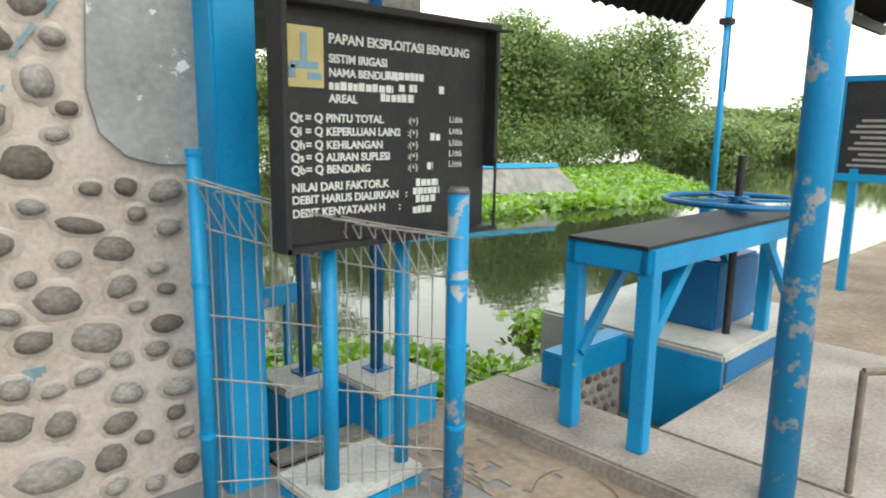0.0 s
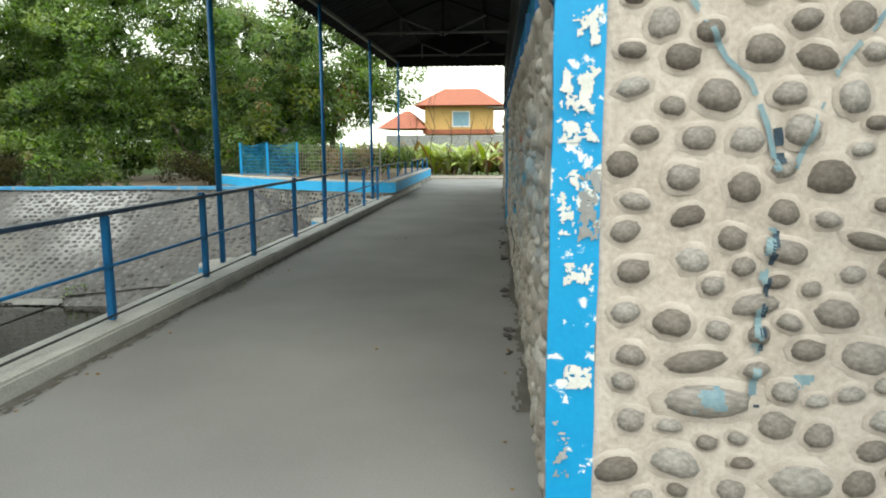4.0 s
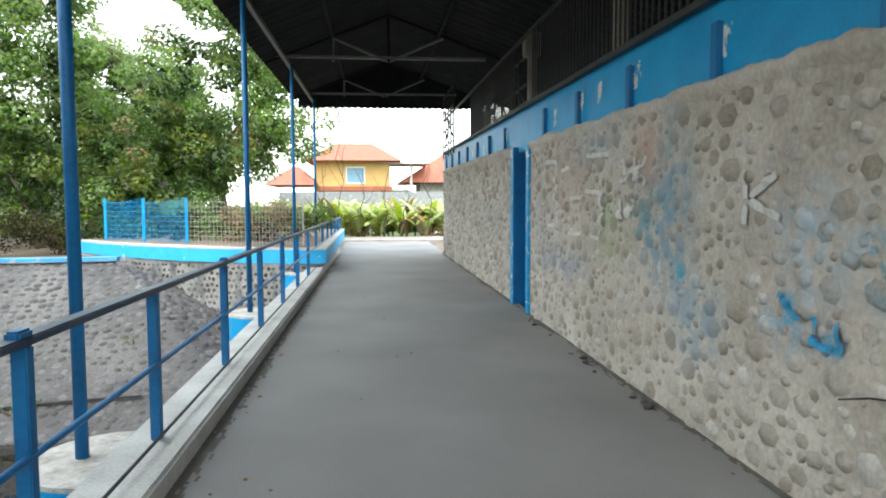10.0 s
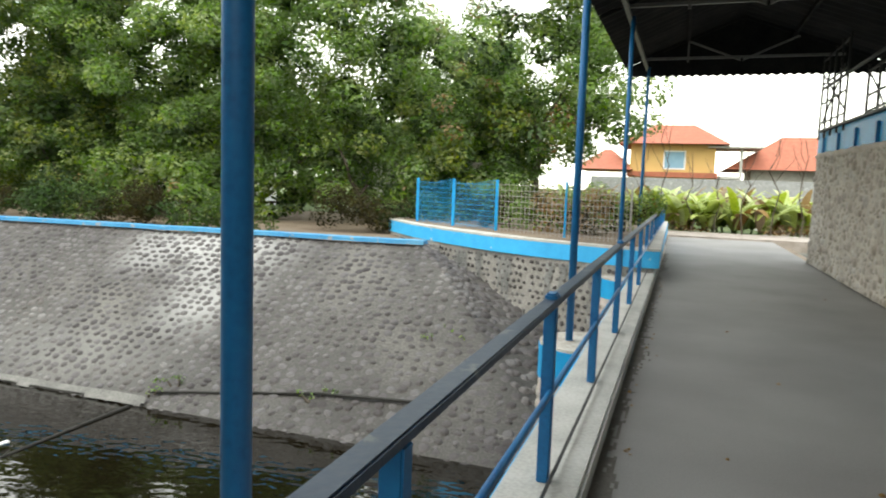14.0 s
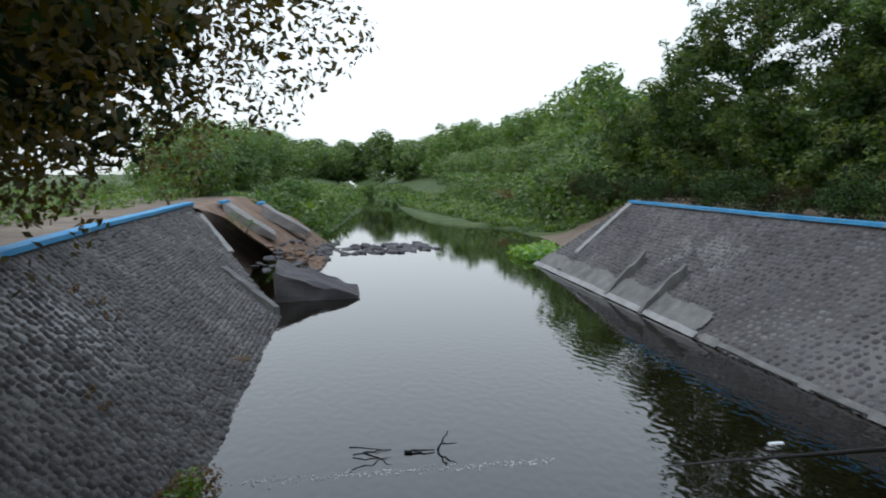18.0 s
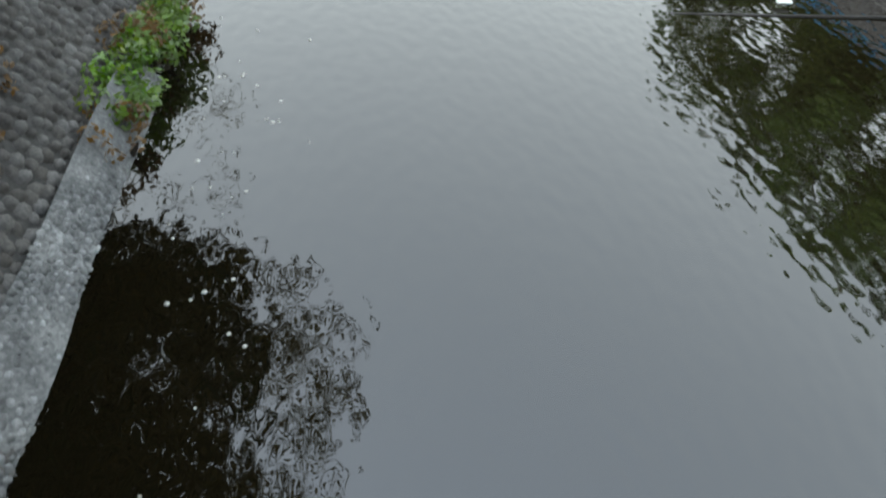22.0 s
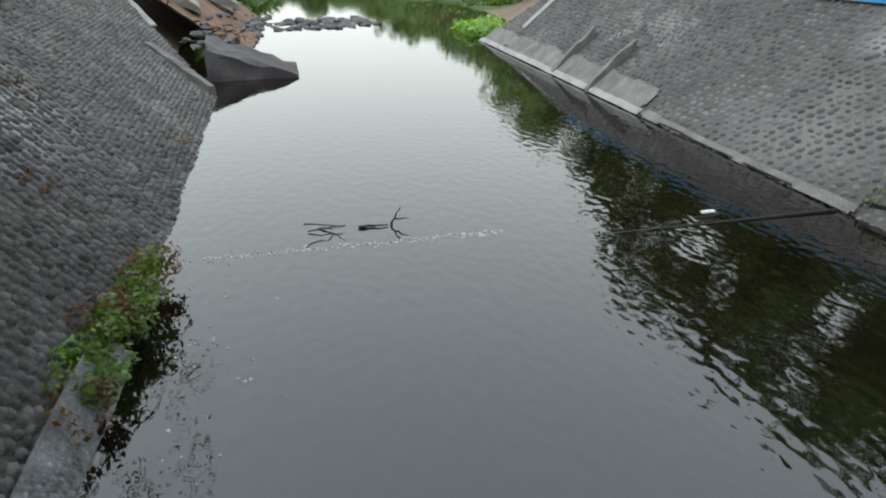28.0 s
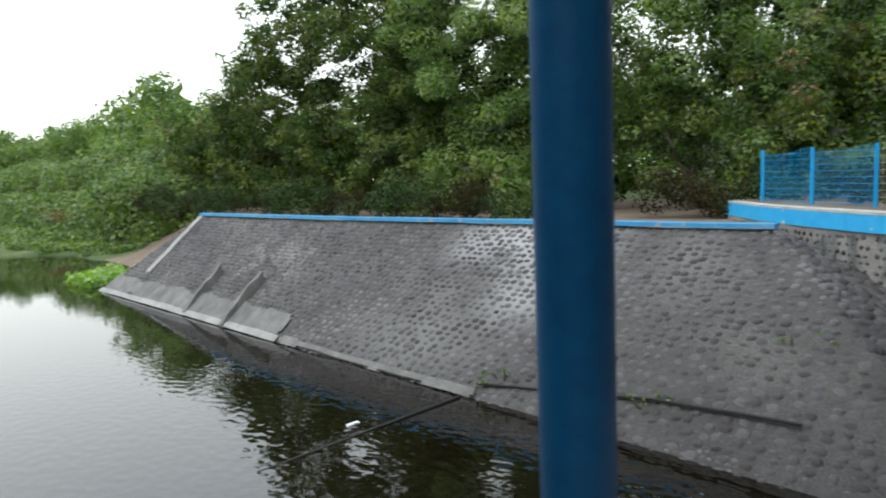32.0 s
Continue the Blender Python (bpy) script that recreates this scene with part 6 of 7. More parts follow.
wood("wood_right_near", [(-38, 28.5), (-44, 28), (-51, 28.5)], 3, 6.2, 5.6, 150, 508, LEAF_DEEP, "dense dark green wood along the river", 0.5, 24)
wood("wood_right", [(-52, 29), (-66, 33), (-83, 36), (-114, 38), (-141, 31), (-172, 29)], 5, 7.6, 14.5, 600, 501, LEAF_DARK, "dense dark green wood along the river", 0.6, 13, fine=0.95)
wood("wood_right_front", [(-50, 27), (-66, 28), (-90, 27), (-125, 26)], 3, 4.4, 4.6, 330, 502, LEAF, "lighter green wood edge along the river", 0.5, 24)
wood("wood_end", [(-172, 29), (-196, 14), (-192, 3), (-155, -3), (-120, -9)], 6, 11.5, 8.0, 300, 503, LEAF, "distant green wood", 0.9, 9, fine=0.95)
wood("wood_bend", [(-112, 2), (-122, 9), (-116, 17)], 3, 1.2, 1.6, 70, 507, LEAF, "low green scrub closing the river bend", 0.5, 22, -2.6)
wood("wood_left", [(-70, -6), (-90, -9), (-110, -14)], 4, 6, 8, 110, 504, LEAF, "green trees beyond the left bank", 0.6, 20)
wood("wood_left_plain", [(-25, -45), (-60, -40), (-110, -45)], 6, 6, 9, 70, 505, LEAF_DARK, "distant trees on the plain", 1.0, 12)
wood("wood_behind", [(-50, 42), (-30, 44), (-17, 58)], 5, 9, 8, 120, 506, LEAF_DARK, "trees behind the houses", 0.7, 16)

# pond side woods and floating plants
wood("wood_pond", [(14, 42), (25, 35.5), (31.6, 30), (35, 26.6), (39.3, 20.6)], 2.4, 12.5, 8.0, 430, 511, LEAF_SOFT, "soft feathery trees across the pond", 0.46, 32, fine=0.52)
wood("wood_pond_under", [(13, 31), (20, 29), (27, 26.5), (33, 23)], 1.6, 2.6, 3.0, 170, 516, LEAF_SOFT, "low bushes under the trees across the pond", 0.4, 30, -0.4, fine=0.5)
wood("wood_pond_dark", [(14, 48), (27, 41), (37, 34), (41.5, 26.5)], 3, 11.5, 5.6, 240, 512, LEAF, "darker trees behind the pond", 0.6, 18, fine=0.66)
wood("wood_pond_far", [(66, 36), (82, 30), (100, 20), (120, 5)], 5, 3.4, 4.4, 230, 513, LEAF_SOFT, "distant trees along the pond", 0.8, 10, fine=0.9)
wood("wood_pond_low", [(44, 22), (56, 24), (72, 24)], 2.5, 1.6, 2.2, 90, 514, LEAF_SOFT, "low green bushes on the pond's bank", 0.5, 24)
before = set(scene.objects)
wood("wood_south", [(-20, -60), (20, -70), (70, -40)], 8, 8, 10, 40, 515, LEAF_DARK, "trees on the far side of the yard", 1.2, 10)
cover("pond_greens_near", 26000, (((1.7, 3.4), (7.5, 3.4)), ((3.0, 6.0), (7.0, 5.0))), 0.12, LEAF_BRIGHT, "bright green floating plants at the pond edge", 71, POND_Z, 0.2)
cover("pond_greens_far", 30000, (((13.0, 12.2), (24, 10.5)), ((22, 24.5), (42, 24)),), 0.30, LEAF_BRIGHT, "wide mat of bright green floating plants", 72, POND_Z, 0.3)
cover("pond_greens_mid", 9000, (((14.0, 14.2), (20, 13)), ((16, 20), (28, 20))), 0.26, LEAF_BRIGHT, "mat of bright green floating plants", 73, POND_Z, 0.25)

for ob in set(scene.objects) - before:
    ob.matrix_basis = SHORE @ ob.matrix_basis

# weeds on the left waterline and dry leaves
for k, (x, y, h, m) in enumerate(((-9.0, 4.72, 0.3, LEAF_DRY), (-9.5, 4.72, 0.4, LEAF), (-9.9, 4.62, 0.4, LEAF_BRIGHT), (-10.3, 4.8, 0.5, LEAF), (-10.7, 4.66, 0.42, LEAF_DRY), (-11.1, 4.85, 0.5, LEAF), (-11.6, 4.9, 0.45, LEAF_DRY))):
    bush("waterline_weed", x, y, -2.5, 0.34, 0.22, h * 1.25, LEAF_FRESH if m is LEAF else m, "green weeds growing at the waterline", 600 + k, leaf=0.075, per=2000, n=12, category="weeds", group="weeds at the waterline")
for k, (x, y, z) in enumerate(((-12.0, 15.62, -2.42), (-11.5, 15.85, -2.3), (-7.1, 17.6, -1.35), (-6.8, 17.75, -1.28), (-8.7, 16.05, -2.14))):
    bush("bank_weed", x, y, z, 0.3, 0.15, 0.25, LEAF, "small green weeds in a crack of the bank", 620 + k, leaf=0.07, per=900, n=4, category="weeds", group="weeds on the bank")


DRY_SPOTS = [on_bank(LB_TOP, LB_TOE, a, c) for a, c in ((0.595, 0.24), (0.58, 0.32), (0.565, 0.40), (0.295, 0.90), (0.31, 0.88), (0.635, 0.56), (0.622, 0.62), (0.78, 0.62), (0.80, 0.74), (0.765, 0.70), (0.79, 0.5))]
for k, (x, y, z) in enumerate(DRY_SPOTS):
    bush("dry_weed", x, y, z - 0.02, 0.28, 0.14, 0.16, LEAF_DRY, "withered brown weeds on the bank", 640 + k, leaf=0.06, per=1500, n=7, category="weeds", group="dry weeds on the bank")


# broad-leaved plants by the lane
def blade(bm, base, yaw, length, width, arch, n=7):
    """An arching broad leaf with a folded midrib."""
    d = Vector((math.cos(yaw), math.sin(yaw), 0))
    s = Vector((-d.y, d.x, 0))
    prev = None
    for i in range(n + 1):
        u = i / n
        c = Vector(base) + d * length * 0.62 * u ** 1.2 * arch + Vector((0, 0, length * (u - arch * 0.62 * u * u)))
        w = width * math.sin(math.pi * min(0.98, 0.06 + u * 0.94)) ** 0.7
        cur = [bm.verts.new(c - s * w + Vector((0, 0, 0.06 * w))), bm.verts.new(c), bm.verts.new(c + s * w + Vector((0, 0, 0.06 * w)))]
        if prev:
            bm.faces.new((prev[0], prev[1], cur[1], cur[0]))
            bm.faces.new((prev[1], prev[2], cur[2], cur[1]))
        prev = cur
    return bm


cover("dry_verge", 5000, (((-8.5, 34.0), (3.5, 34.0)), ((-8.5, 35.2), (3.5, 35.2))), 0.12, LEAF_DRY, "dry leaves and litter on the verge of the lane", 67, 0.08, 0.35)
plants = []
for v in range(4):
    p = empty("broad_leaved_plant", -3.0 + v, 34.6, 0.05)
    tagged(p, "bright green broad-leaved plant by the lane", "plant", "plants by the lane")
    q = random.Random(90 + v)
    for k in range(14):
        part("leaf", blade(bmesh.new(), (q.uniform(-0.15, 0.15), q.uniform(-0.15, 0.15), 0.1), q.uniform(0, 6.28), q.uniform(1.5, 2.9), q.uniform(0.1, 0.2), q.uniform(0.6, 1.35)), LEAF_LANE if k < 12 else LEAF_DRY, p, smooth=True)
    part("stem", limb(bmesh.new(), (0, 0, -0.15), (0, 0, 0.7), 0.05, 0.03, v), LEAF, p)
    plants.append(p)
q = random.Random(12)
for k in range(56):
    copy_thing(plants[k % 4], pose(-8.2 + 0.18 * k + q.uniform(-0.3, 0.3), 35.0 + q.uniform(-0.6, 3.2), 0.02, 0, 0, q.uniform(0, 360)))
for k in range(7):
    b = empty("bare_sapling", -4.6 + 0.95 * k, 33.6 + 0.3 * (k % 2), 0)
    tagged(b, "thin bare sapling with a few twigs", "sapling", "bare saplings")
    h = q.uniform(2.6, 4.6)
    part("trunk", limb(bmesh.new(), (0, 0, -0.1), (q.uniform(-0.2, 0.2), 0, h), 0.03, 0.012, k), BARK, b)
    for j in range(3):
        part("twig", limb(bmesh.new(), (0, 0, h * (0.5 + 0.13 * j)), (q.uniform(-0.8, 0.8), q.uniform(-0.3, 0.3), h * (0.8 + 0.15 * j)), 0.014, 0.005, k + j, 3), BARK, b)


# ---- rubble and driftwood ----
def rock_mesh(seed, seg=7, rings=4, flat=0.6):
    bm = bmesh.new()
    bmesh.ops.create_icosphere(bm, subdivisions=1, radius=1)
    for v in bm.verts:
        v.co *= 1 + 0.28 * noise.noise(v.co * 1.3 + Vector((seed * 3.1, 0, 0)))
        v.co.z *= flat
    me = bpy.data.meshes.new("rock")
    bm.to_mesh(me)
    bm.free()
    return me


rocks = [rock_mesh(k) for k in range(5)]
for me in rocks:
    me.materials.append(BANKSTONE)
q = random.Random(31)
redrocks = [rock_mesh(k + 9) for k in range(3)]
for me in redrocks:
    me.materials.append(REDSOIL)
rub = structure(empty("rubble"), "broken stone rubble beyond the left bank", "rubble")
for k in range(240):
    if k < 150:
        u = q.uniform(0, 1)
        if k < 60:
            u = 0.32 + 0.3 * u
        x, y, z = -26 - 17 * u, 3.5 + 1.9 * q.uniform(0, 1) ** 0.7 + 1.0 * u, -2.6
        z += max(0.0, (5.1 + 0.6 * u - y)) * 0.75
    else:
        x = -38 + q.uniform(-2.5, 1.5)
        y, z = q.uniform(4.8, 11.8), RIVER_Z - 0.02
        x -= 0.3 * (y - 5)
    o = new("rock", redrocks[k % 3] if k < 60 else rocks[k % 5])
    o.parent = rub
    s = q.uniform(0.1, 0.3) if k < 150 else q.uniform(0.12, 0.4)
    o.matrix_local = Matrix.LocRotScale((x, y, z), Euler((q.uniform(-0.3, 0.3), q.uniform(-0.3, 0.3), q.uniform(0, 6))), (s * 1.3, s, s * 0.7))
blk = empty("fallen_block", -26.0, 6.0, -2.6)
tagged(blk, "dark fallen masonry slab tilting out of the water", "block")
bm = bmesh.new()
v = [bm.verts.new(p) for p in ((-2.6, -1.6, -0.4), (0.9, -1.4, -0.4), (0.7, 1.25, -0.4), (-0.6, 1.3, -0.4), (-2.6, -1.6, 0.95), (0.8, -1.4, 0.85), (0.65, 1.2, 0.12), (-0.5, 1.25, 0.3))]
for f in ((3, 2, 1, 0), (4, 5, 6, 7), (0, 1, 5, 4), (1, 2, 6, 5), (2, 3, 7, 6), (3, 0, 4, 7)):
    bm.faces.new([v[i] for i in f])
bmesh.ops.subdivide_edges(bm, edges=bm.edges, cuts=7, use_grid_fill=True)
for w in bm.verts:
    w.co += Vector((noise.noise(w.co * 1.5), noise.noise(w.co * 1.5 + Vector((7, 0, 0))), noise.noise(w.co * 1.5 + Vector((0, 7, 0))))) * 0.16 + Vector((0, 0, 0.07 * noise.noise(w.co * 5.0)))
part("block_body", bm, BANKSTONE, blk)
# bare earth slipped down behind the bank's broken end
n, m = 44, 26
verts, faces = [], []
for i in range(n + 1):
    for j in range(m + 1):
        u, w = i / n, j / m
        x, y = -31.2 - 12.5 * u, 0.4 + (4.9 + 0.9 * u) * w
        z = 0.16 - 0.25 * w - 2.7 * max(0.0, (w - 0.16) / 0.84) ** (1.25 - 0.4 * math.exp(-((u - 0.15) / 0.1) ** 2))
        verts.append((x, y, z + 0.22 * noise.noise((x * 0.6, y * 0.6, 3)) * min(1, 4 * w) + 0.06 * noise.noise((x * 2.3, y * 2.3, 5))))
for i in range(n):
    for j in range(m):
        k = i * (m + 1) + j
        faces.append((k, k + m + 1, k + m + 2, k + 1))
structure(data_object("earth_slip", verts, faces, REDSOIL, smooth=True), "bare reddish earth slipped down to the river", "ground")
for k, (x, y, w, z, ln) in enumerate(((-34.6, 1.85, 1.5, 0.2, 2.0), (-38.6, 3.0, 1.5, -0.05, 2.2))):
    sl = empty("broken_bank_slab", x, y, z)
    tagged(sl, "broken piece of the stone-pitched bank with a faded blue cap", "slab", "broken slabs")
    bm = bmesh.new()
    vv = [bm.verts.new(p) for p in ((-w / 2, -0.2, -0.55), (w / 2, -0.2, -0.65), (w / 2 - 0.1, ln, -1.75), (-w / 2 + 0.2, ln * 0.9, -1.6), (-w / 2, -0.2, 0.0), (w / 2, -0.2, 0.0), (w / 2, ln, -1.45), (-w / 2, ln * 0.9, -1.35))]
    for f in ((3, 2, 1, 0), (4, 5, 6, 7), (0, 1, 5, 4), (1, 2, 6, 5), (2, 3, 7, 6), (3, 0, 4, 7)):
        bm.faces.new([vv[i] for i in f])
    bmesh.ops.subdivide_edges(bm, edges=bm.edges, cuts=6, use_grid_fill=True)
    for v in bm.verts:
        v.co += 0.07 * Vector((noise.noise(v.co * 2), noise.noise(v.co * 2 + Vector((4, 0, 0))), noise.noise(v.co * 2 + Vector((0, 4, 0)))))
    part("slab_body", bm, ABUT, sl)
    part("slab_cap", boxes((-w / 2, w / 2, -0.42, -0.12, -0.06, 0.08), bevel=0.03), CAPBLUE, sl, "faded blue cap")
dw = empty("driftwood", -13.05, 7.75, RIVER_Z)
tagged(dw, "dark forked driftwood caught on the weir sill", "driftwood")
for k, (a, b, r) in enumerate((((-0.1, -0.75, 0.0), (0.12, -0.35, 0.12), 0.022), ((0.1, -0.95, 0.18), (0.0, -0.35, 0.05), 0.018), ((0.0, -0.9, 0.02), (0.05, -0.4, 0.06), 0.016), ((0.0, -0.15, 0.02), (0.0, 0.3, 0.02), 0.035), ((0.0, 0.35, 0.0), (-0.05, 0.5, 0.28), 0.025), ((-0.02, 0.42, 0.1), (0.14, 0.6, 0.16), 0.02))):
    part("branch", limb(bmesh.new(), a, b, r * 0.75, r * 0.25, k + 3, 6), BLACK, dw)
FOAM = material("pale_foam_and_litter", [(0.5, 0.48, 0.42), (0.7, 0.68, 0.62)], 10, 60, 0.8, bump=0)
q = random.Random(8)
fl = bmesh.new()
for k in range(260):
    x, y = (-12.45 + q.gauss(0, 0.05), 5.1 + 4.6 * q.random()) if k < 210 else (-4.5 - 8 * q.random(), 4.9 + abs(q.gauss(0, 0.45)) + 0.06 * k / 40)
    s = q.uniform(0.006, 0.018)
    bmesh.ops.create_cone(fl, cap_ends=True, segments=5, radius1=s * 1.4, radius2=s * 0.6, depth=0.01, matrix=Matrix.Translation((x, y, RIVER_Z + 0.006)))
tagged(mesh_object("floating_litter", fl, FOAM), "pale flecks of foam and litter on the water", "litter", kind="stuff")
bm = bmesh.new()
bar(bm, (-12.1, 15.3, RIVER_Z - 0.01), (-12.06, 11.2, RIVER_Z - 0.048), 0.06, 0.1, 0.01)
structure(mesh_object("sill_edge", bm, SLIME), "dark wet edge of the weir sill breaking the surface", "sill")
wb = empty("white_litter", -12.38, 13.1, RIVER_Z + 0.05)
tagged(wb, "white plastic scrap lying on the weir sill", "litter")
part("scrap", boxes((-0.04, 0.04, -0.12, 0.12, 0.0, 0.035), bevel=0.012), WHITE, wb)
# crumbs and leaves on the deck
cr = bmesh.new()
for k in range(110):
    y = q.uniform(1, 20)
    x = -3.3 + abs(q.gauss(0, 0.12)) if k < 60 else (WALL_X - 0.03 - abs(q.gauss(0, 0.1)) if k < 90 else q.uniform(-3.0, -0.3))
    s = q.uniform(0.006, 0.022)
    bmesh.ops.create_cone(cr, cap_ends=True, segments=5, radius1=s, radius2=s * 0.4, depth=s * 0.7, matrix=Matrix.Translation((x, y, s * 0.3)))
tagged(mesh_object("deck_litter", cr, LEAF_DRY), "dry leaf crumbs and grit on the deck", "litter", kind="stuff")


# ---- stones set in walls and banks ----
def dome(seed, seg, rings):
    """A pebble's outer half, about one across, standing on its own plane."""
    verts, faces = [], []
    for j in range(rings):
        a = math.pi / 2 * j / rings
        for i in range(seg):
            b = 2 * math.pi * i / seg
            p = Vector((math.cos(a) * math.cos(b), math.cos(a) * math.sin(b), math.sin(a)))
            k = 1 + 0.26 * noise.noise(p * 1.4 + Vector((seed * 5.7, 0, 0)))
            verts.append((p.x * 0.5 * k, p.y * 0.5 * k, 0.5 * p.z ** 0.8))
    verts.append((0, 0, 0.5))
    for j in range(rings - 1):
        for i in range(seg):
            faces.append((j * seg + i, j * seg + (i + 1) % seg, (j + 1) * seg + (i + 1) % seg, (j + 1) * seg + i))
    for i in range(seg):
        faces.append(((rings - 1) * seg + i, (rings - 1) * seg + (i + 1) % seg, rings * seg))
    return verts, faces


def dome_data(seed, seg, rings, mat):
    v, f = dome(seed, seg, rings)
    me = bpy.data.meshes.new("stone")
    me.from_pydata(v, [], f)
    me.polygons.foreach_set("use_smooth", [True] * len(me.polygons))
    me.materials.append(mat)
    return me


def set_stones(parent, spots, mat, seg, rings, near=None, limit=300, stuff_label="", stuff_name="stones", joined=True):
    """spots: matrices (place, turn, size). The nearest (by near) up to limit are parts; the rest are joined."""
    datas = [dome_data(k, seg, rings, mat) for k in range(6)]
    if near:
        spots = sorted(spots, key=near)
    for k, m in enumerate(spots[:limit]):
        o = new("stone", datas[k % 6])
        o.parent = parent
        o.matrix_local = m
    rest = spots[limit:]
    if rest:
        fine = (seg, rings) if len(rest) < 700 else (6, 2)
        base = [np.array(dome(k, *fine)[0]) for k in range(6)]
        face = np.array([f for f in dome(0, *fine)[1] if len(f) == 4]), np.array([f for f in dome(0, *fine)[1] if len(f) == 3])
        verts, faces, at = [], [], 0
        for k, m in enumerate(rest):
            a = np.array(m)
            b = base[k % 6]
            verts.append(b @ a[:3, :3].T + a[:3, 3])
            for ff in face:
                faces += (ff + at).tolist()
            at += len(b)
        ob = data_object(stuff_name, np.concatenate(verts), faces, mat, parent, smooth=True)
        tagged(ob, stuff_label, kind="stuff")


def spot(p, u, n, size, turn, depth):
    """A stone's matrix at p: u along the surface, n out of it."""
    u = u.normalized()
    n = n.normalized()
    w = n.cross(u).normalized()
    r = Matrix((u, w, n)).transposed().to_4x4()
    return Matrix.Translation(p) @ r @ Matrix.Rotation(turn, 4, "Z") @ Matrix.Diagonal((size[0], size[1], depth, 1))


# end wall: separate dark cobbles in cream mortar, by dart throwing
q = random.Random(5)
placed = [(0.28, 2.01, 0.065, 0.058), (0.44, 1.98, 0.058, 0.045), (0.95, 2.02, 0.066, 0.064), (0.35, 1.89, 0.075, 0.05), (0.82, 1.88, 0.079, 0.05), (0.48, 1.75, 0.078, 0.064), (0.74, 1.75, 0.067, 0.046), (0.96, 1.74, 0.061, 0.065), (0.14, 1.5, 0.062, 0.056), (0.37, 1.45, 0.072, 0.052), (0.59, 1.41, 0.063, 0.062), (0.9, 1.45, 0.086, 0.068), (0.4, 1.3, 0.073, 0.041), (0.76, 1.17, 0.094, 0.049), (1.06, 1.21, 0.09, 0.035), (0.2, 1.09, 0.073, 0.049), (0.96, 0.93, 0.086, 0.061), (0.66, 0.96, 0.09, 0.046), (0.36, 0.88, 0.081, 0.056), (1.09, 0.76, 0.107, 0.068), (0.45, 0.73, 0.125, 0.051), (0.51, 0.57, 0.19, 0.068), (0.88, 0.24, 0.126, 0.074), (0.39, 0.31, 0.098, 0.062), (0.17, 0.27, 0.097, 0.054)]
for k in range(9000):
    x, z = q.uniform(0.08, 1.52), q.uniform(0.03, 3.0)
    big = q.random()
    a = q.uniform(0.042, 0.062) if big < 0.55 else q.uniform(0.06, 0.09)
    b = a * q.uniform(0.55, 0.9)
    if z > 1.36 and x > 1.12 or z > 1.46 and x > 1.05:
        continue
    if x - a < 0.1 or x + a > 1.5:
        continue
    if all(((x - c) / (a + e + 0.024)) ** 2 + ((z - d) / (b + f + 0.024)) ** 2 > 1 for c, d, e, f in placed):
        placed.append((x, z, a, b))
spots = [spot(Vector((x, END_Y + 0.004, z)), Vector((1, 0, 0)), Vector((0, -1, 0)), (2 * a, 2 * b), q.uniform(-0.3, 0.3), 0.085 * q.uniform(0.7, 1.3)) for x, z, a, b in placed]
# a raised lip of mortar round each cobble
collars = [m @ Matrix.Diagonal((1.42, 1.5, 0.42, 1)) for m in spots]
lips = [dome_data(k, 10, 3, MORTAR) for k in range(6)]
for k, m in enumerate(collars):
    o = new("mortar_lip", lips[k % 6])
    o.parent = end_wall
    o.matrix_local = m
end_spots = spots + collars
set_stones(end_wall, spots, COBBLE, 12, 4, limit=400)


def wall_spots(y0, y1, seed, scale):
    """Stones of three sizes thrown close together on the long wall."""
    q = random.Random(seed)
    got = np.zeros((0, 4))
    for lo, hi, tries in ((0.075, 0.115, 60), (0.05, 0.075, 220), (0.03, 0.048, 400)):
        for _ in range(int(tries * (y1 - y0))):
            y, z, a = q.uniform(y0, y1), q.uniform(0.02, 2.6), q.uniform(lo, hi) * scale
            b = a * q.uniform(0.66, 0.95)
            if z + b > W_TOP + lift(y) + 0.01:
                continue
            if len(got) and ((((got[:, 0] - y) / (got[:, 2] + a) / 0.9) ** 2 + ((got[:, 1] - z) / (got[:, 3] + b) / 0.9) ** 2) < 1).any():
                continue
            got = np.vstack([got, (y, z, a, b)])
    out = []
    for y, z, a, b in got:
        out.append(spot(Vector((WALL_X + 0.012, y, z)), Vector((0, 1, 0)), Vector((-1, 0, 0)), (2.1 * a, 2.1 * b), q.uniform(-0.4, 0.4), (0.4 + 3.2 * a) * 0.115 * q.uniform(0.4, 1.4)))
    return out


wall_stones = wall_spots(END_Y + 0.17, 12.45, 21, 1.0)
set_stones(wall_a, wall_stones, STONE, 9, 3, near=lambda m: abs(m.translation.y - 4.5), stuff_label="rounded rubble stones set in the wall")
set_stones(wall_b, wall_spots(13.65, FAR_Y, 22, 1.2), STONE, 8, 3, near=lambda m: m.translation.y, limit=120, stuff_label="rounded rubble stones set in the wall")


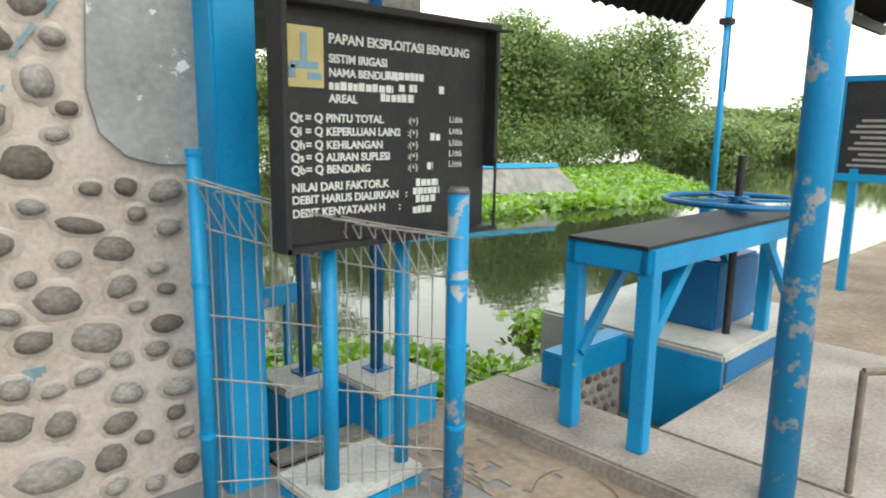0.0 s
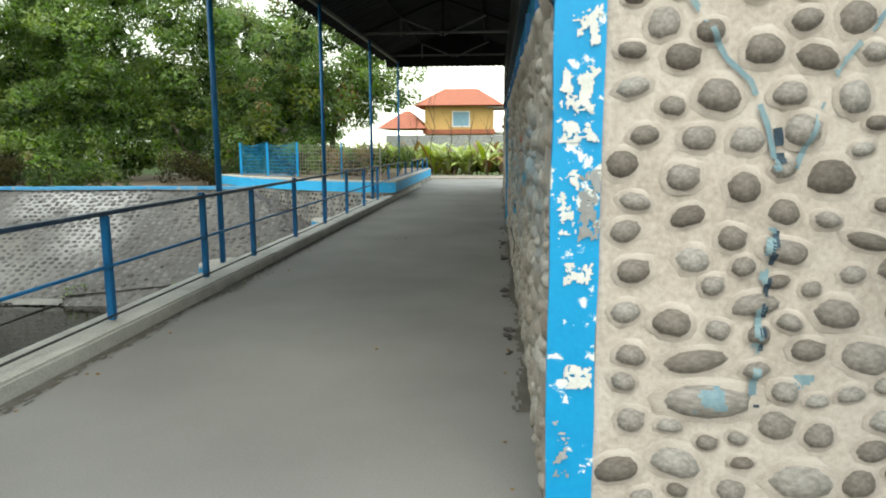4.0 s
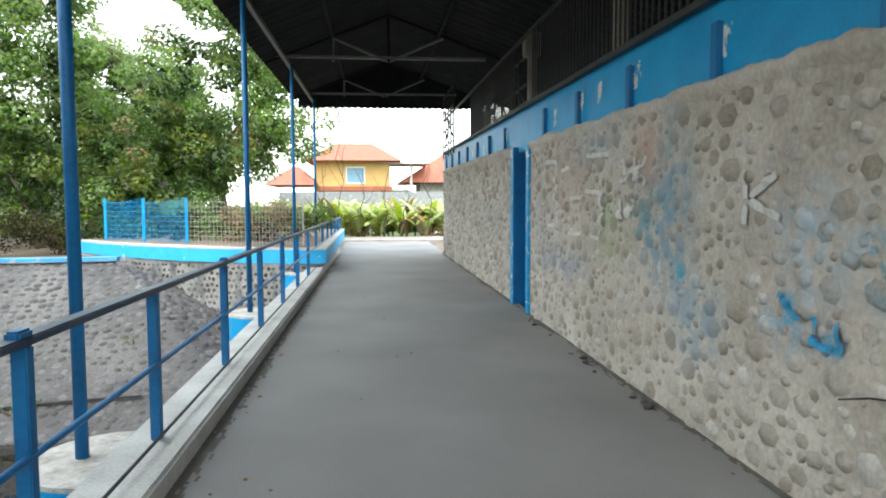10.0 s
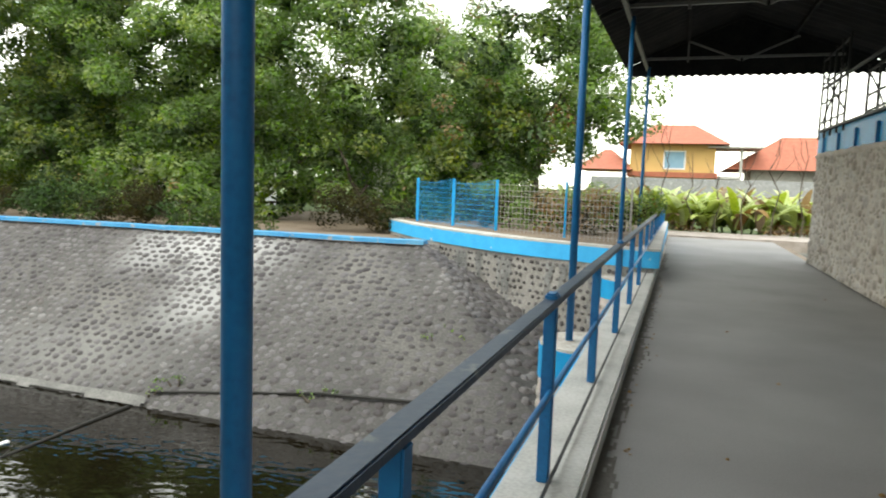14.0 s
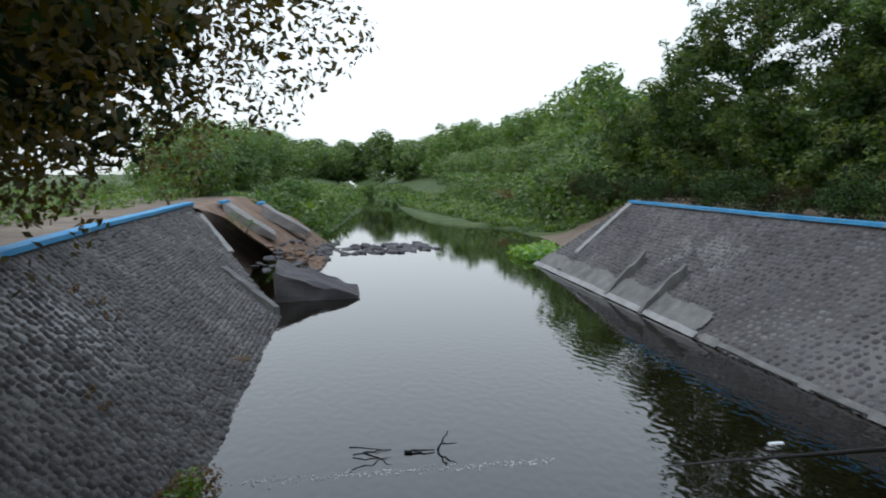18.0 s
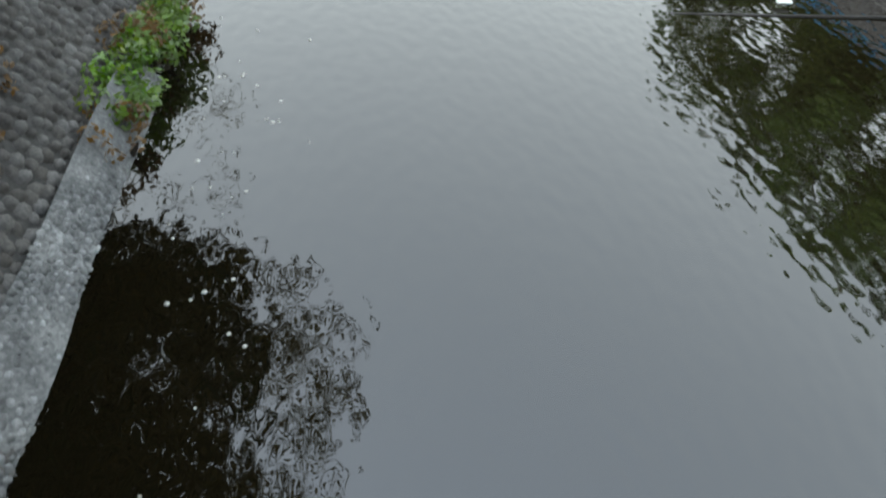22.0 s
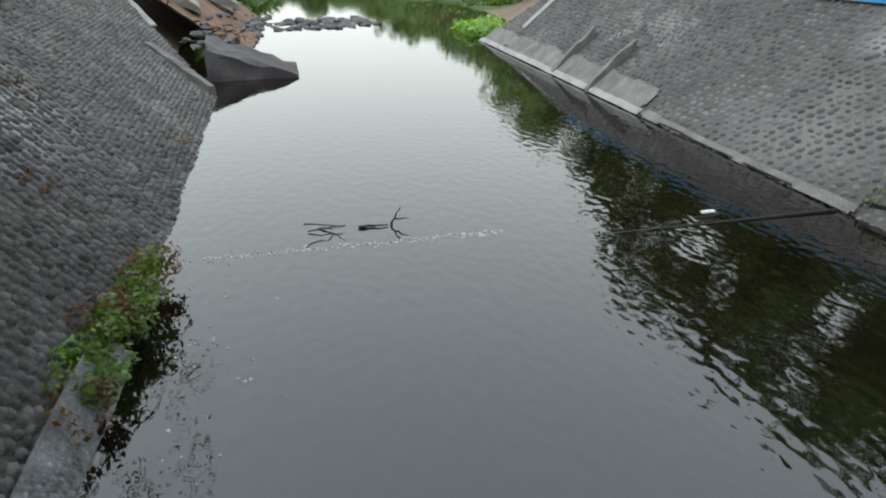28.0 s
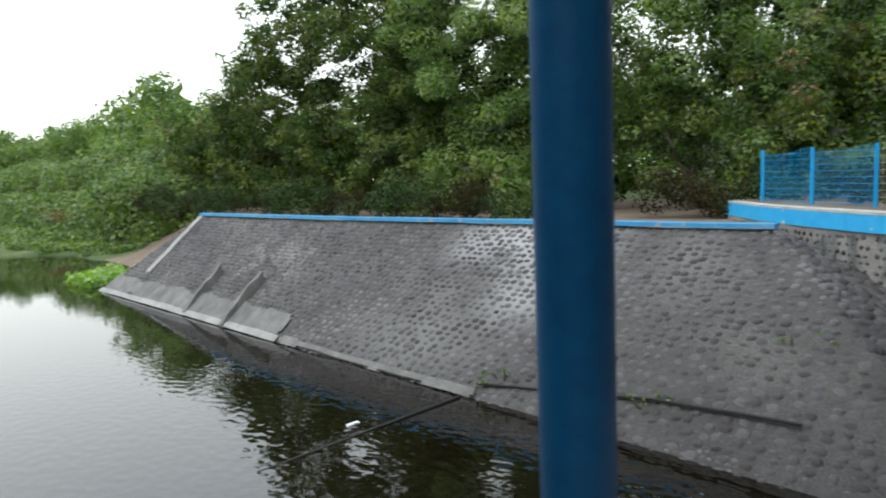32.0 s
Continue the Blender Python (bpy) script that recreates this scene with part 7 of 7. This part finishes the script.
def slope_spots(top, toe, seed, pitch, size=1.0):
    q = random.Random(seed)
    out = []

    def at(line, a):
        k = min(int(a * (len(line) - 1)), len(line) - 2)
        f = a * (len(line) - 1) - k
        return Vector(line[k]).lerp(Vector(line[k + 1]), f)

    ln = (Vector(top[0]) - Vector(top[-1])).length
    ht = (at(top, 0.5) - at(toe, 0.5)).length
    nu, nv = int(ln / pitch), int(ht / (pitch * 0.86))
    for j in range(nv):
        for i in range(nu):
            a = min(1, max(0, (i + (0.5 if j % 2 else 0) + q.uniform(-0.22, 0.22)) / nu))
            b = (j + 0.5 + q.uniform(-0.22, 0.22)) / nv
            p0, p1 = at(top, a), at(toe, a)
            p = p0.lerp(p1, b)
            u = (at(top, min(1, a + 0.02)) - at(top, max(0, a - 0.02))).normalized()
            n = u.cross(p1 - p0).normalized()
            if n.z < 0:
                n = -n
            s = pitch * size * q.uniform(0.75, 1.18)
            p.z += 0.03 * noise.noise(p * 0.8) - 0.03
            out.append(spot(p, u, n, (s, s * q.uniform(0.62, 0.95)), q.uniform(-0.6, 0.6), pitch * 0.5 * q.uniform(0.5, 1.2)))
    return out


eye = Vector((-3.7, 6.7, 0))
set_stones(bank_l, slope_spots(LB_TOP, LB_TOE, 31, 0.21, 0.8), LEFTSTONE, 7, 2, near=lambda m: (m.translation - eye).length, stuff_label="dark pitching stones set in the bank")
set_stones(bank_r, slope_spots(RB_TOP, RB_TOE, 32, 0.175, 1.1), BANKSTONE, 7, 2, near=lambda m: (m.translation - eye).length, stuff_label="grey pitching stones set in the bank")

set_stones(foot, slope_spots(LF_TOP, LF_TOE, 35, 0.068, 1.15), FOOT, 7, 2, near=lambda m: (m.translation - eye).length, stuff_label="small rough stones in pale mortar")
set_stones(ledge_face, slope_spots(LR_TOP, LR_TOE, 36, 0.12, 0.95), BANKSTONE, 7, 2, limit=250, stuff_label="dark eroded cobbles at the waterline")
q = random.Random(44)
set_stones(well_side, [spot(Vector((3.7 + 0.1 * i + (0.05 if j % 2 else 0), 2.722, 0.04 - 0.085 * j)), Vector((1, 0, 0)), Vector((0, -1, 0)), (0.085 * q.uniform(0.7, 1.1), 0.07 * q.uniform(0.7, 1.1)), q.uniform(-0.5, 0.5), 0.05) for j in range(11) for i in range(8)], COBBLE, 8, 2)
set_stones(bank_e, slope_spots(BE_TOP, BE_TOE, 33, 0.22), BANKSTONE, 7, 2, limit=250, stuff_label="grey pitching stones set in the bank")

# abutment and pier faces
ab_spots = []
q = random.Random(41)
for (x0, y0), (x1, y1) in zip(AB[:7], AB[1:8]):
    a, b = Vector((x0, y0, 0)), Vector((x1, y1, 0))
    u = (b - a).normalized()
    n = Vector((u.y, -u.x, 0))
    if n.dot(Vector((-1, -1, 0))) < 0:
        n = -n
    ln = (b - a).length
    for j in range(21):
        for i in range(max(1, int(ln / 0.155))):
            p = a + u * (i + 0.5 + (0.5 if j % 2 else 0) + q.uniform(-0.2, 0.2)) * 0.155 + Vector((0, 0, -2.7 + j * 0.14 + q.uniform(-0.02, 0.02)))
            if p.z < 0.16:
                ab_spots.append(spot(p, u, n, (0.115 * q.uniform(0.7, 1.15), 0.09 * q.uniform(0.7, 1.15)), q.uniform(-0.5, 0.5), 0.06))
set_stones(abut, ab_spots, BANKSTONE, 7, 2, near=lambda m: m.translation.x * -1, limit=100, stuff_label="small dark cobbles set in pale mortar")
for pier in [o for o in scene.objects if o.name.startswith("pier")]:
    zs = [v.co for v in pier.data.vertices]
    yc = (max(v.y for v in zs) + min(v.y for v in zs)) / 2
    ps = []
    for j in range(17):
        for i in range(12):
            a = math.pi * (i + 0.5 + (0.5 if j % 2 else 0)) / 12.5
            n = Vector((-math.sin(a), -math.cos(a), 0))
            p = Vector((-3.835, yc, 0)) + n * 0.455 + Vector((0, 0, -2.75 + j * 0.14))
            if p.z < -0.38:
                ps.append(spot(p, Vector((-n.y, n.x, 0)), n, (0.105 * q.uniform(0.7, 1.1), 0.09 * q.uniform(0.7, 1.1)), q.uniform(-0.5, 0.5), 0.05))
    set_stones(pier, ps, STONE, 7, 2, limit=250)


# ---- paint on the walls ----
class Relief:
    """How far the set stones stand out of a wall at a place of its face."""

    def __init__(self, spots, axis):
        self.inv = [np.array(m.inverted()) for m in spots]
        self.at = np.array([m.translation for m in spots])
        self.depth = [m.to_scale()[2] for m in spots]
        self.axis = axis

    def out(self, p):
        best = 0.0
        for k in np.nonzero(np.abs(self.at - np.array(p)).max(axis=1) < 0.16)[0]:
            q = self.inv[k] @ np.array((*p, 1.0))
            r = q[0] ** 2 + q[1] ** 2
            if r < 0.25:
                best = max(best, self.depth[k] * math.sqrt(0.25 - r) - 0.01)
        return best


def painted(name, grid, relief, lift_off, mat, parent, keep):
    """A film of paint following the stones; grid gives (i, j) -> (along, height)."""
    ni, nj, place = grid
    verts, faces = [], []
    for i in range(ni + 1):
        for j in range(nj + 1):
            a, z = place(i, j)
            if relief.axis == "y":
                verts.append((WALL_X - 0.003 - lift_off - relief.out((WALL_X + 0.012, a, z)), a, z))
            else:
                verts.append((a, END_Y - 0.003 - lift_off - relief.out((a, END_Y + 0.004, z)), z))
    for i in range(ni):
        for j in range(nj):
            if keep(*place(i + 0.5, j + 0.5)):
                k = i * (nj + 1) + j
                faces.append((k, k + nj + 1, k + nj + 2, k + 1))
    if faces:
        data_object(name, verts, faces, mat, parent)


def patch(a0, a1, z0, z1, mat, parent, relief, seed, cover=0.0, cell=0.022):
    ni, nj = int((a1 - a0) / cell), int((z1 - z0) / cell)

    def keep(a, z):
        e = min(a - a0, a1 - a, z - z0, z1 - z) / min(a1 - a0, z1 - z0)
        return noise.noise((a * 4, z * 4, seed)) + 0.7 * noise.noise((a * 16, z * 16, seed)) + 1.6 * min(e, 0.3) - 0.55 + cover > 0

    painted("graffiti_patch", (ni, nj, lambda i, j: (a0 + (a1 - a0) * i / ni, z0 + (z1 - z0) * j / nj)), relief, 0.0016 * (seed * 7 % 5), mat, parent, keep)


def scrawl(points, width, mat, parent, relief, seed=0, name="graffiti_stroke", gaps=0.25):
    """A brushed line through (along, height) points."""
    pts = [Vector(p) for p in points]
    run = [0.0]
    for p, q in zip(pts, pts[1:]):
        run.append(run[-1] + (q - p).length)
    n = max(3, int(run[-1] / 0.012))

    def place(i, j):
        d = run[-1] * min(1, max(0, i / n))
        k = max(m for m in range(len(run) - 1) if run[m] <= d + 1e-9)
        u = (pts[k + 1] - pts[k]).normalized()
        c = pts[k] + u * (d - run[k])
        w = (j / 2 - 0.5) * width * (1 + 0.4 * noise.noise((d * 12, seed, 0)))
        return c.x - u.y * w, c.y + u.x * w

    painted(name, (n, 2, place), relief, 0.013, mat, parent, lambda a, z: noise.noise((a * 22, z * 22, seed + 3.3)) > -gaps)


wr = Relief(wall_stones, "y")
for line in (((9.08, 1.86), (8.98, 1.9), (8.93, 1.74), (9.06, 1.71)), ((8.88, 1.9), (8.86, 1.71)), ((8.88, 1.8), (8.74, 1.81)), ((8.74, 1.91), (8.73, 1.71)), ((8.64, 1.88), (8.62, 1.7)), ((8.5, 1.9), (8.62, 1.79), (8.5, 1.68)),
             ((9.05, 1.57), (9.04, 1.42), (8.92, 1.42)), ((8.86, 1.57), (8.85, 1.4)), ((8.86, 1.48), (8.76, 1.49)), ((8.76, 1.57), (8.74, 1.39)),
             ((7.08, 1.72), (7.06, 1.41)), ((6.78, 1.68), (7.05, 1.55), (6.74, 1.45)),
             ((11.58, 2.04), (11.1, 2.02), (11.08, 1.28), (11.5, 1.26)), ((10.54, 1.58), (10.1, 1.6)), ((10.0, 1.66), (9.47, 1.62), (9.5, 1.24)), ((10.6, 1.2), (10.15, 1.22)), ((9.9, 2.0), (9.35, 1.98)), ((10.9, 1.9), (10.6, 1.92)), ((9.75, 1.2), (9.6, 1.2))):
    scrawl(line, 0.045, CHALK, wall_a, wr, line[0][0], gaps=0.4)
scrawl(((6.43, 1.0), (6.42, 0.84), (6.24, 0.84), (6.25, 0.98)), 0.035, GRAFFITI_CYAN, wall_a, wr, 2, gaps=0.25)
scrawl(((6.74, 1.06), (6.6, 0.95), (6.5, 0.96)), 0.035, GRAFFITI_CYAN, wall_a, wr, 5, gaps=0.1)
scrawl(((6.1, 1.4), (5.9, 1.1), (5.7, 1.35), (5.5, 1.05)), 0.028, GRAFFITI_BLUE, wall_a, wr, 6, gaps=0.05)
er = Relief(end_spots, "x")
scrawl(((0.35, 2.12), (0.39, 2.06), (0.5, 1.88), (0.59, 1.8), (0.66, 1.64), (0.71, 1.45)), 0.02, GRAFFITI_BLUE, end_wall, er, 1, "paint_drip", 0.2)
scrawl(((1.06, 2.06), (0.98, 1.95), (0.9, 1.85), (0.83, 1.67), (0.77, 1.48)), 0.02, GRAFFITI_BLUE, end_wall, er, 2, "paint_drip", 0.15)
scrawl(((0.695, 1.63), (0.705, 1.58), (0.715, 1.5)), 0.03, TAR, end_wall, er, 7, "paint_drip", 0.2)
scrawl(((0.72, 1.25), (0.69, 0.98), (0.69, 0.55)), 0.022, TAR, end_wall, er, 3, "paint_drip", 0.05)
scrawl(((0.705, 1.26), (0.675, 1.0), (0.67, 0.6)), 0.03, GRAFFITI_BLUE, end_wall, er, 4, "paint_drip", 0.05)
for a, z in ((0.893, 0.25), (0.52, 0.576), (0.84, 0.65)):
    patch(a - 0.09, a + 0.09, z - 0.06, z + 0.06, GRAFFITI_BLUE, end_wall, er, a, 0.0, 0.012)


def peel(x0, x1, z0, z1, mat, seed, cover=0.0, cell=0.0055):
    """A ragged chip of lost paint on the corner trim."""
    nx, nz = int((x1 - x0) / cell), int((z1 - z0) / cell)
    verts = [(x0 + (x1 - x0) * i / nx, END_Y - 0.0245, z0 + (z1 - z0) * j / nz) for i in range(nx + 1) for j in range(nz + 1)]
    faces = []
    for i in range(nx):
        for j in range(nz):
            u, w = (i + 0.5) / nx, (j + 0.5) / nz
            e = min(u, 1 - u, w, 1 - w)
            if noise.noise((u * (x1 - x0) * 26, w * (z1 - z0) * 26, seed)) + 0.6 * noise.noise((u * (x1 - x0) * 80, w * (z1 - z0) * 80, seed)) + 2.2 * min(e, 0.25) - 0.5 + cover > 0:
                k = i * (nz + 1) + j
                faces.append((k, k + nz + 1, k + nz + 2, k + 1))
    if faces:
        data_object("peeled_patch", verts, faces, mat, trim)


for x0, x1, z0, z1, mat, c in ((-0.07, 0.05, 1.93, 2.08, PEEL, -0.1), (-0.1, 0.055, 1.68, 1.86, PEEL, 0.15), (-0.09, 0.05, 1.58, 1.66, PEEL, 0.2), (-0.02, 0.06, 1.2, 1.48, PLASTER, 0.25), (-0.1, -0.02, 1.2, 1.5, PEEL, -0.1), (-0.07, 0.06, 1.03, 1.12, PEEL, 0.15), (-0.06, 0.05, 0.61, 0.71, PEEL, 0.4), (-0.1, -0.03, 0.2, 0.5, PLASTER, -0.2), (-0.08, 0.05, 2.15, 2.5, PEEL, 0.0)):
    peel(x0, x1, z0, z1, mat, z0 * 3, c)


def band_peel(y0, y1, z0, z1, mat, seed, cover=0.0, cell=0.012):
    """A ragged spot on the face of the blue beam where the paint has gone."""
    ny, nz = int((y1 - y0) / cell), int((z1 - z0) / cell)
    verts = [(-0.074, y0 + (y1 - y0) * i / ny, z0 + (z1 - z0) * j / nz + lift(y0)) for i in range(ny + 1) for j in range(nz + 1)]
    faces = []
    for i in range(ny):
        for j in range(nz):
            u, w = (i + 0.5) / ny, (j + 0.5) / nz
            if noise.noise((u * (y1 - y0) * 14, w * (z1 - z0) * 14, seed)) + 0.7 * noise.noise((u * 9, w * 9, seed)) + 2.0 * min(u, 1 - u, w, 1 - w, 0.25) - 0.4 + cover > 0:
                k = i * (nz + 1) + j
                faces.append((k, k + nz + 1, k + nz + 2, k + 1))
    if faces:
        data_object("peeled_patch", verts, faces, mat, band)


for y, mat, c in ((4.45, PEEL, 0.25), (5.9, PLASTER, 0.0), (7.35, PEEL, 0.2), (8.75, PEEL, 0.0), (9.7, PEEL, 0.3), (10.25, PEEL, 0.1), (11.3, PEEL, 0.2), (14.2, PEEL, 0.1), (16.6, PEEL, 0.2), (18.0, PEEL, 0.0)):
    band_peel(y, y + (0.12 if c > 0.1 else 0.2), 2.3 + 0.18 * (y * 7.3 % 1), 2.5 + 0.2 * (y * 7.3 % 1), mat, y, c)
# small stones fallen at the wall's foot
q = random.Random(17)
for k in range(26):
    y = q.choice((11.6, 10.9, 8.2, 6.0, 4.4, 9.6)) + q.gauss(0, 0.25)
    o = tagged(new("fallen_stone", rocks[k % 5]), "small grey stone fallen from the wall's foot", "stone", "fallen stones")
    r = q.uniform(0.012, 0.04)
    o.matrix_basis = Matrix.LocRotScale((WALL_X - 0.09 - abs(q.gauss(0, 0.04)), y, r * 0.45), Euler((0, 0, q.uniform(0, 6))), (r * 1.4, r, r * 0.9))
# loose cable hanging on the wall
cable = tagged(empty("loose_cable", WALL_X - 0.06, 6.18, 0.64), "thin black loose cable hanging on the rubble wall", "cable")
bm = bmesh.new()
wire(bm, [(0.0, 0.0, 0.0), (-0.02, -0.22, 0.07), (-0.02, -0.44, 0.11), (-0.01, -0.58, 0.08), (0.0, -0.70, 0.03), (0.01, -0.81, 0.0), (0.0, -0.94, -0.09)], 0.005)
part("strand", bm, BLACK, cable)
# the sheet over the gate, its corner pointing over the yard
corner, along, across = Vector((5.83, 1.72, 2.47)), Vector((-1.49, -0.07, 0.0)), Vector((-0.88, -0.71, 0.0))
n = 44
verts, faces = [], []
for i in range(n + 1):
    p = corner + along * (2.2 * i / n) + Vector((0, 0, 0.012 * (-1) ** i))
    verts += [p, p + across * 2.6 + Vector((0, 0, 0.35))]
for i in range(n):
    faces.append((2 * i, 2 * i + 1, 2 * i + 3, 2 * i + 2))
data_object("sheet", verts, faces, ROOFUNDER, structure(empty("gate_canopy"), "dark corrugated sheet roof over the sluice gate", "canopy"))
# lime run down the abutment's face
q = random.Random(66)
for k in range(16):
    j = q.choice((1, 2, 2, 3, 3, 4, 5))
    a, b = Vector((*AB[j], 0)), Vector((*AB[j + 1], 0))
    u = (b - a).normalized()
    out = Vector((u.y, -u.x, 0))
    out = out if out.dot(Vector((-1, -1, 0))) > 0 else -out
    c, wd, drop = a.lerp(b, q.uniform(0.1, 0.9)), q.uniform(0.08, 0.26), q.uniform(0.6, 1.7)
    nx, nz = 8, int(drop / 0.05)
    verts = [c + u * wd * (i / nx - 0.5) + out * 0.022 + Vector((0, 0, 0.14 - drop * h / nz)) for i in range(nx + 1) for h in range(nz + 1)]
    faces = []
    for i in range(nx):
        for h in range(nz):
            if 0.55 - abs((i + 0.5) / nx - 0.5) - 0.35 * h / nz + 0.5 * noise.noise((i * 0.5, h * 0.16, k * 3.1)) > 0.12:
                e = i * (nz + 1) + h
                faces.append((e, e + nz + 1, e + nz + 2, e + 1))
    if faces:
        data_object("lime_streak", verts, faces, PALEPATCH, abut)["label"] = "whitish lime run down the wall"
# twigs lying on the dirt by the platform
for k, (x, y, a) in enumerate(((2.72, 0.12, 0.4), (2.62, 0.3, 2.0), (2.4, 0.62, 1.1), (2.8, 0.5, 2.7))):
    tw = tagged(empty("dry_twig", x, y, 0.012), "thin dry twig lying on the dirt", "twig", "dry twigs")
    part("stalk", wire(bmesh.new(), [(0.05 * i * math.cos(a + 0.12 * i), 0.05 * i * math.sin(a + 0.12 * i), 0.004 * (i % 2)) for i in range(6)], 0.003), LEAF_DRY, tw)
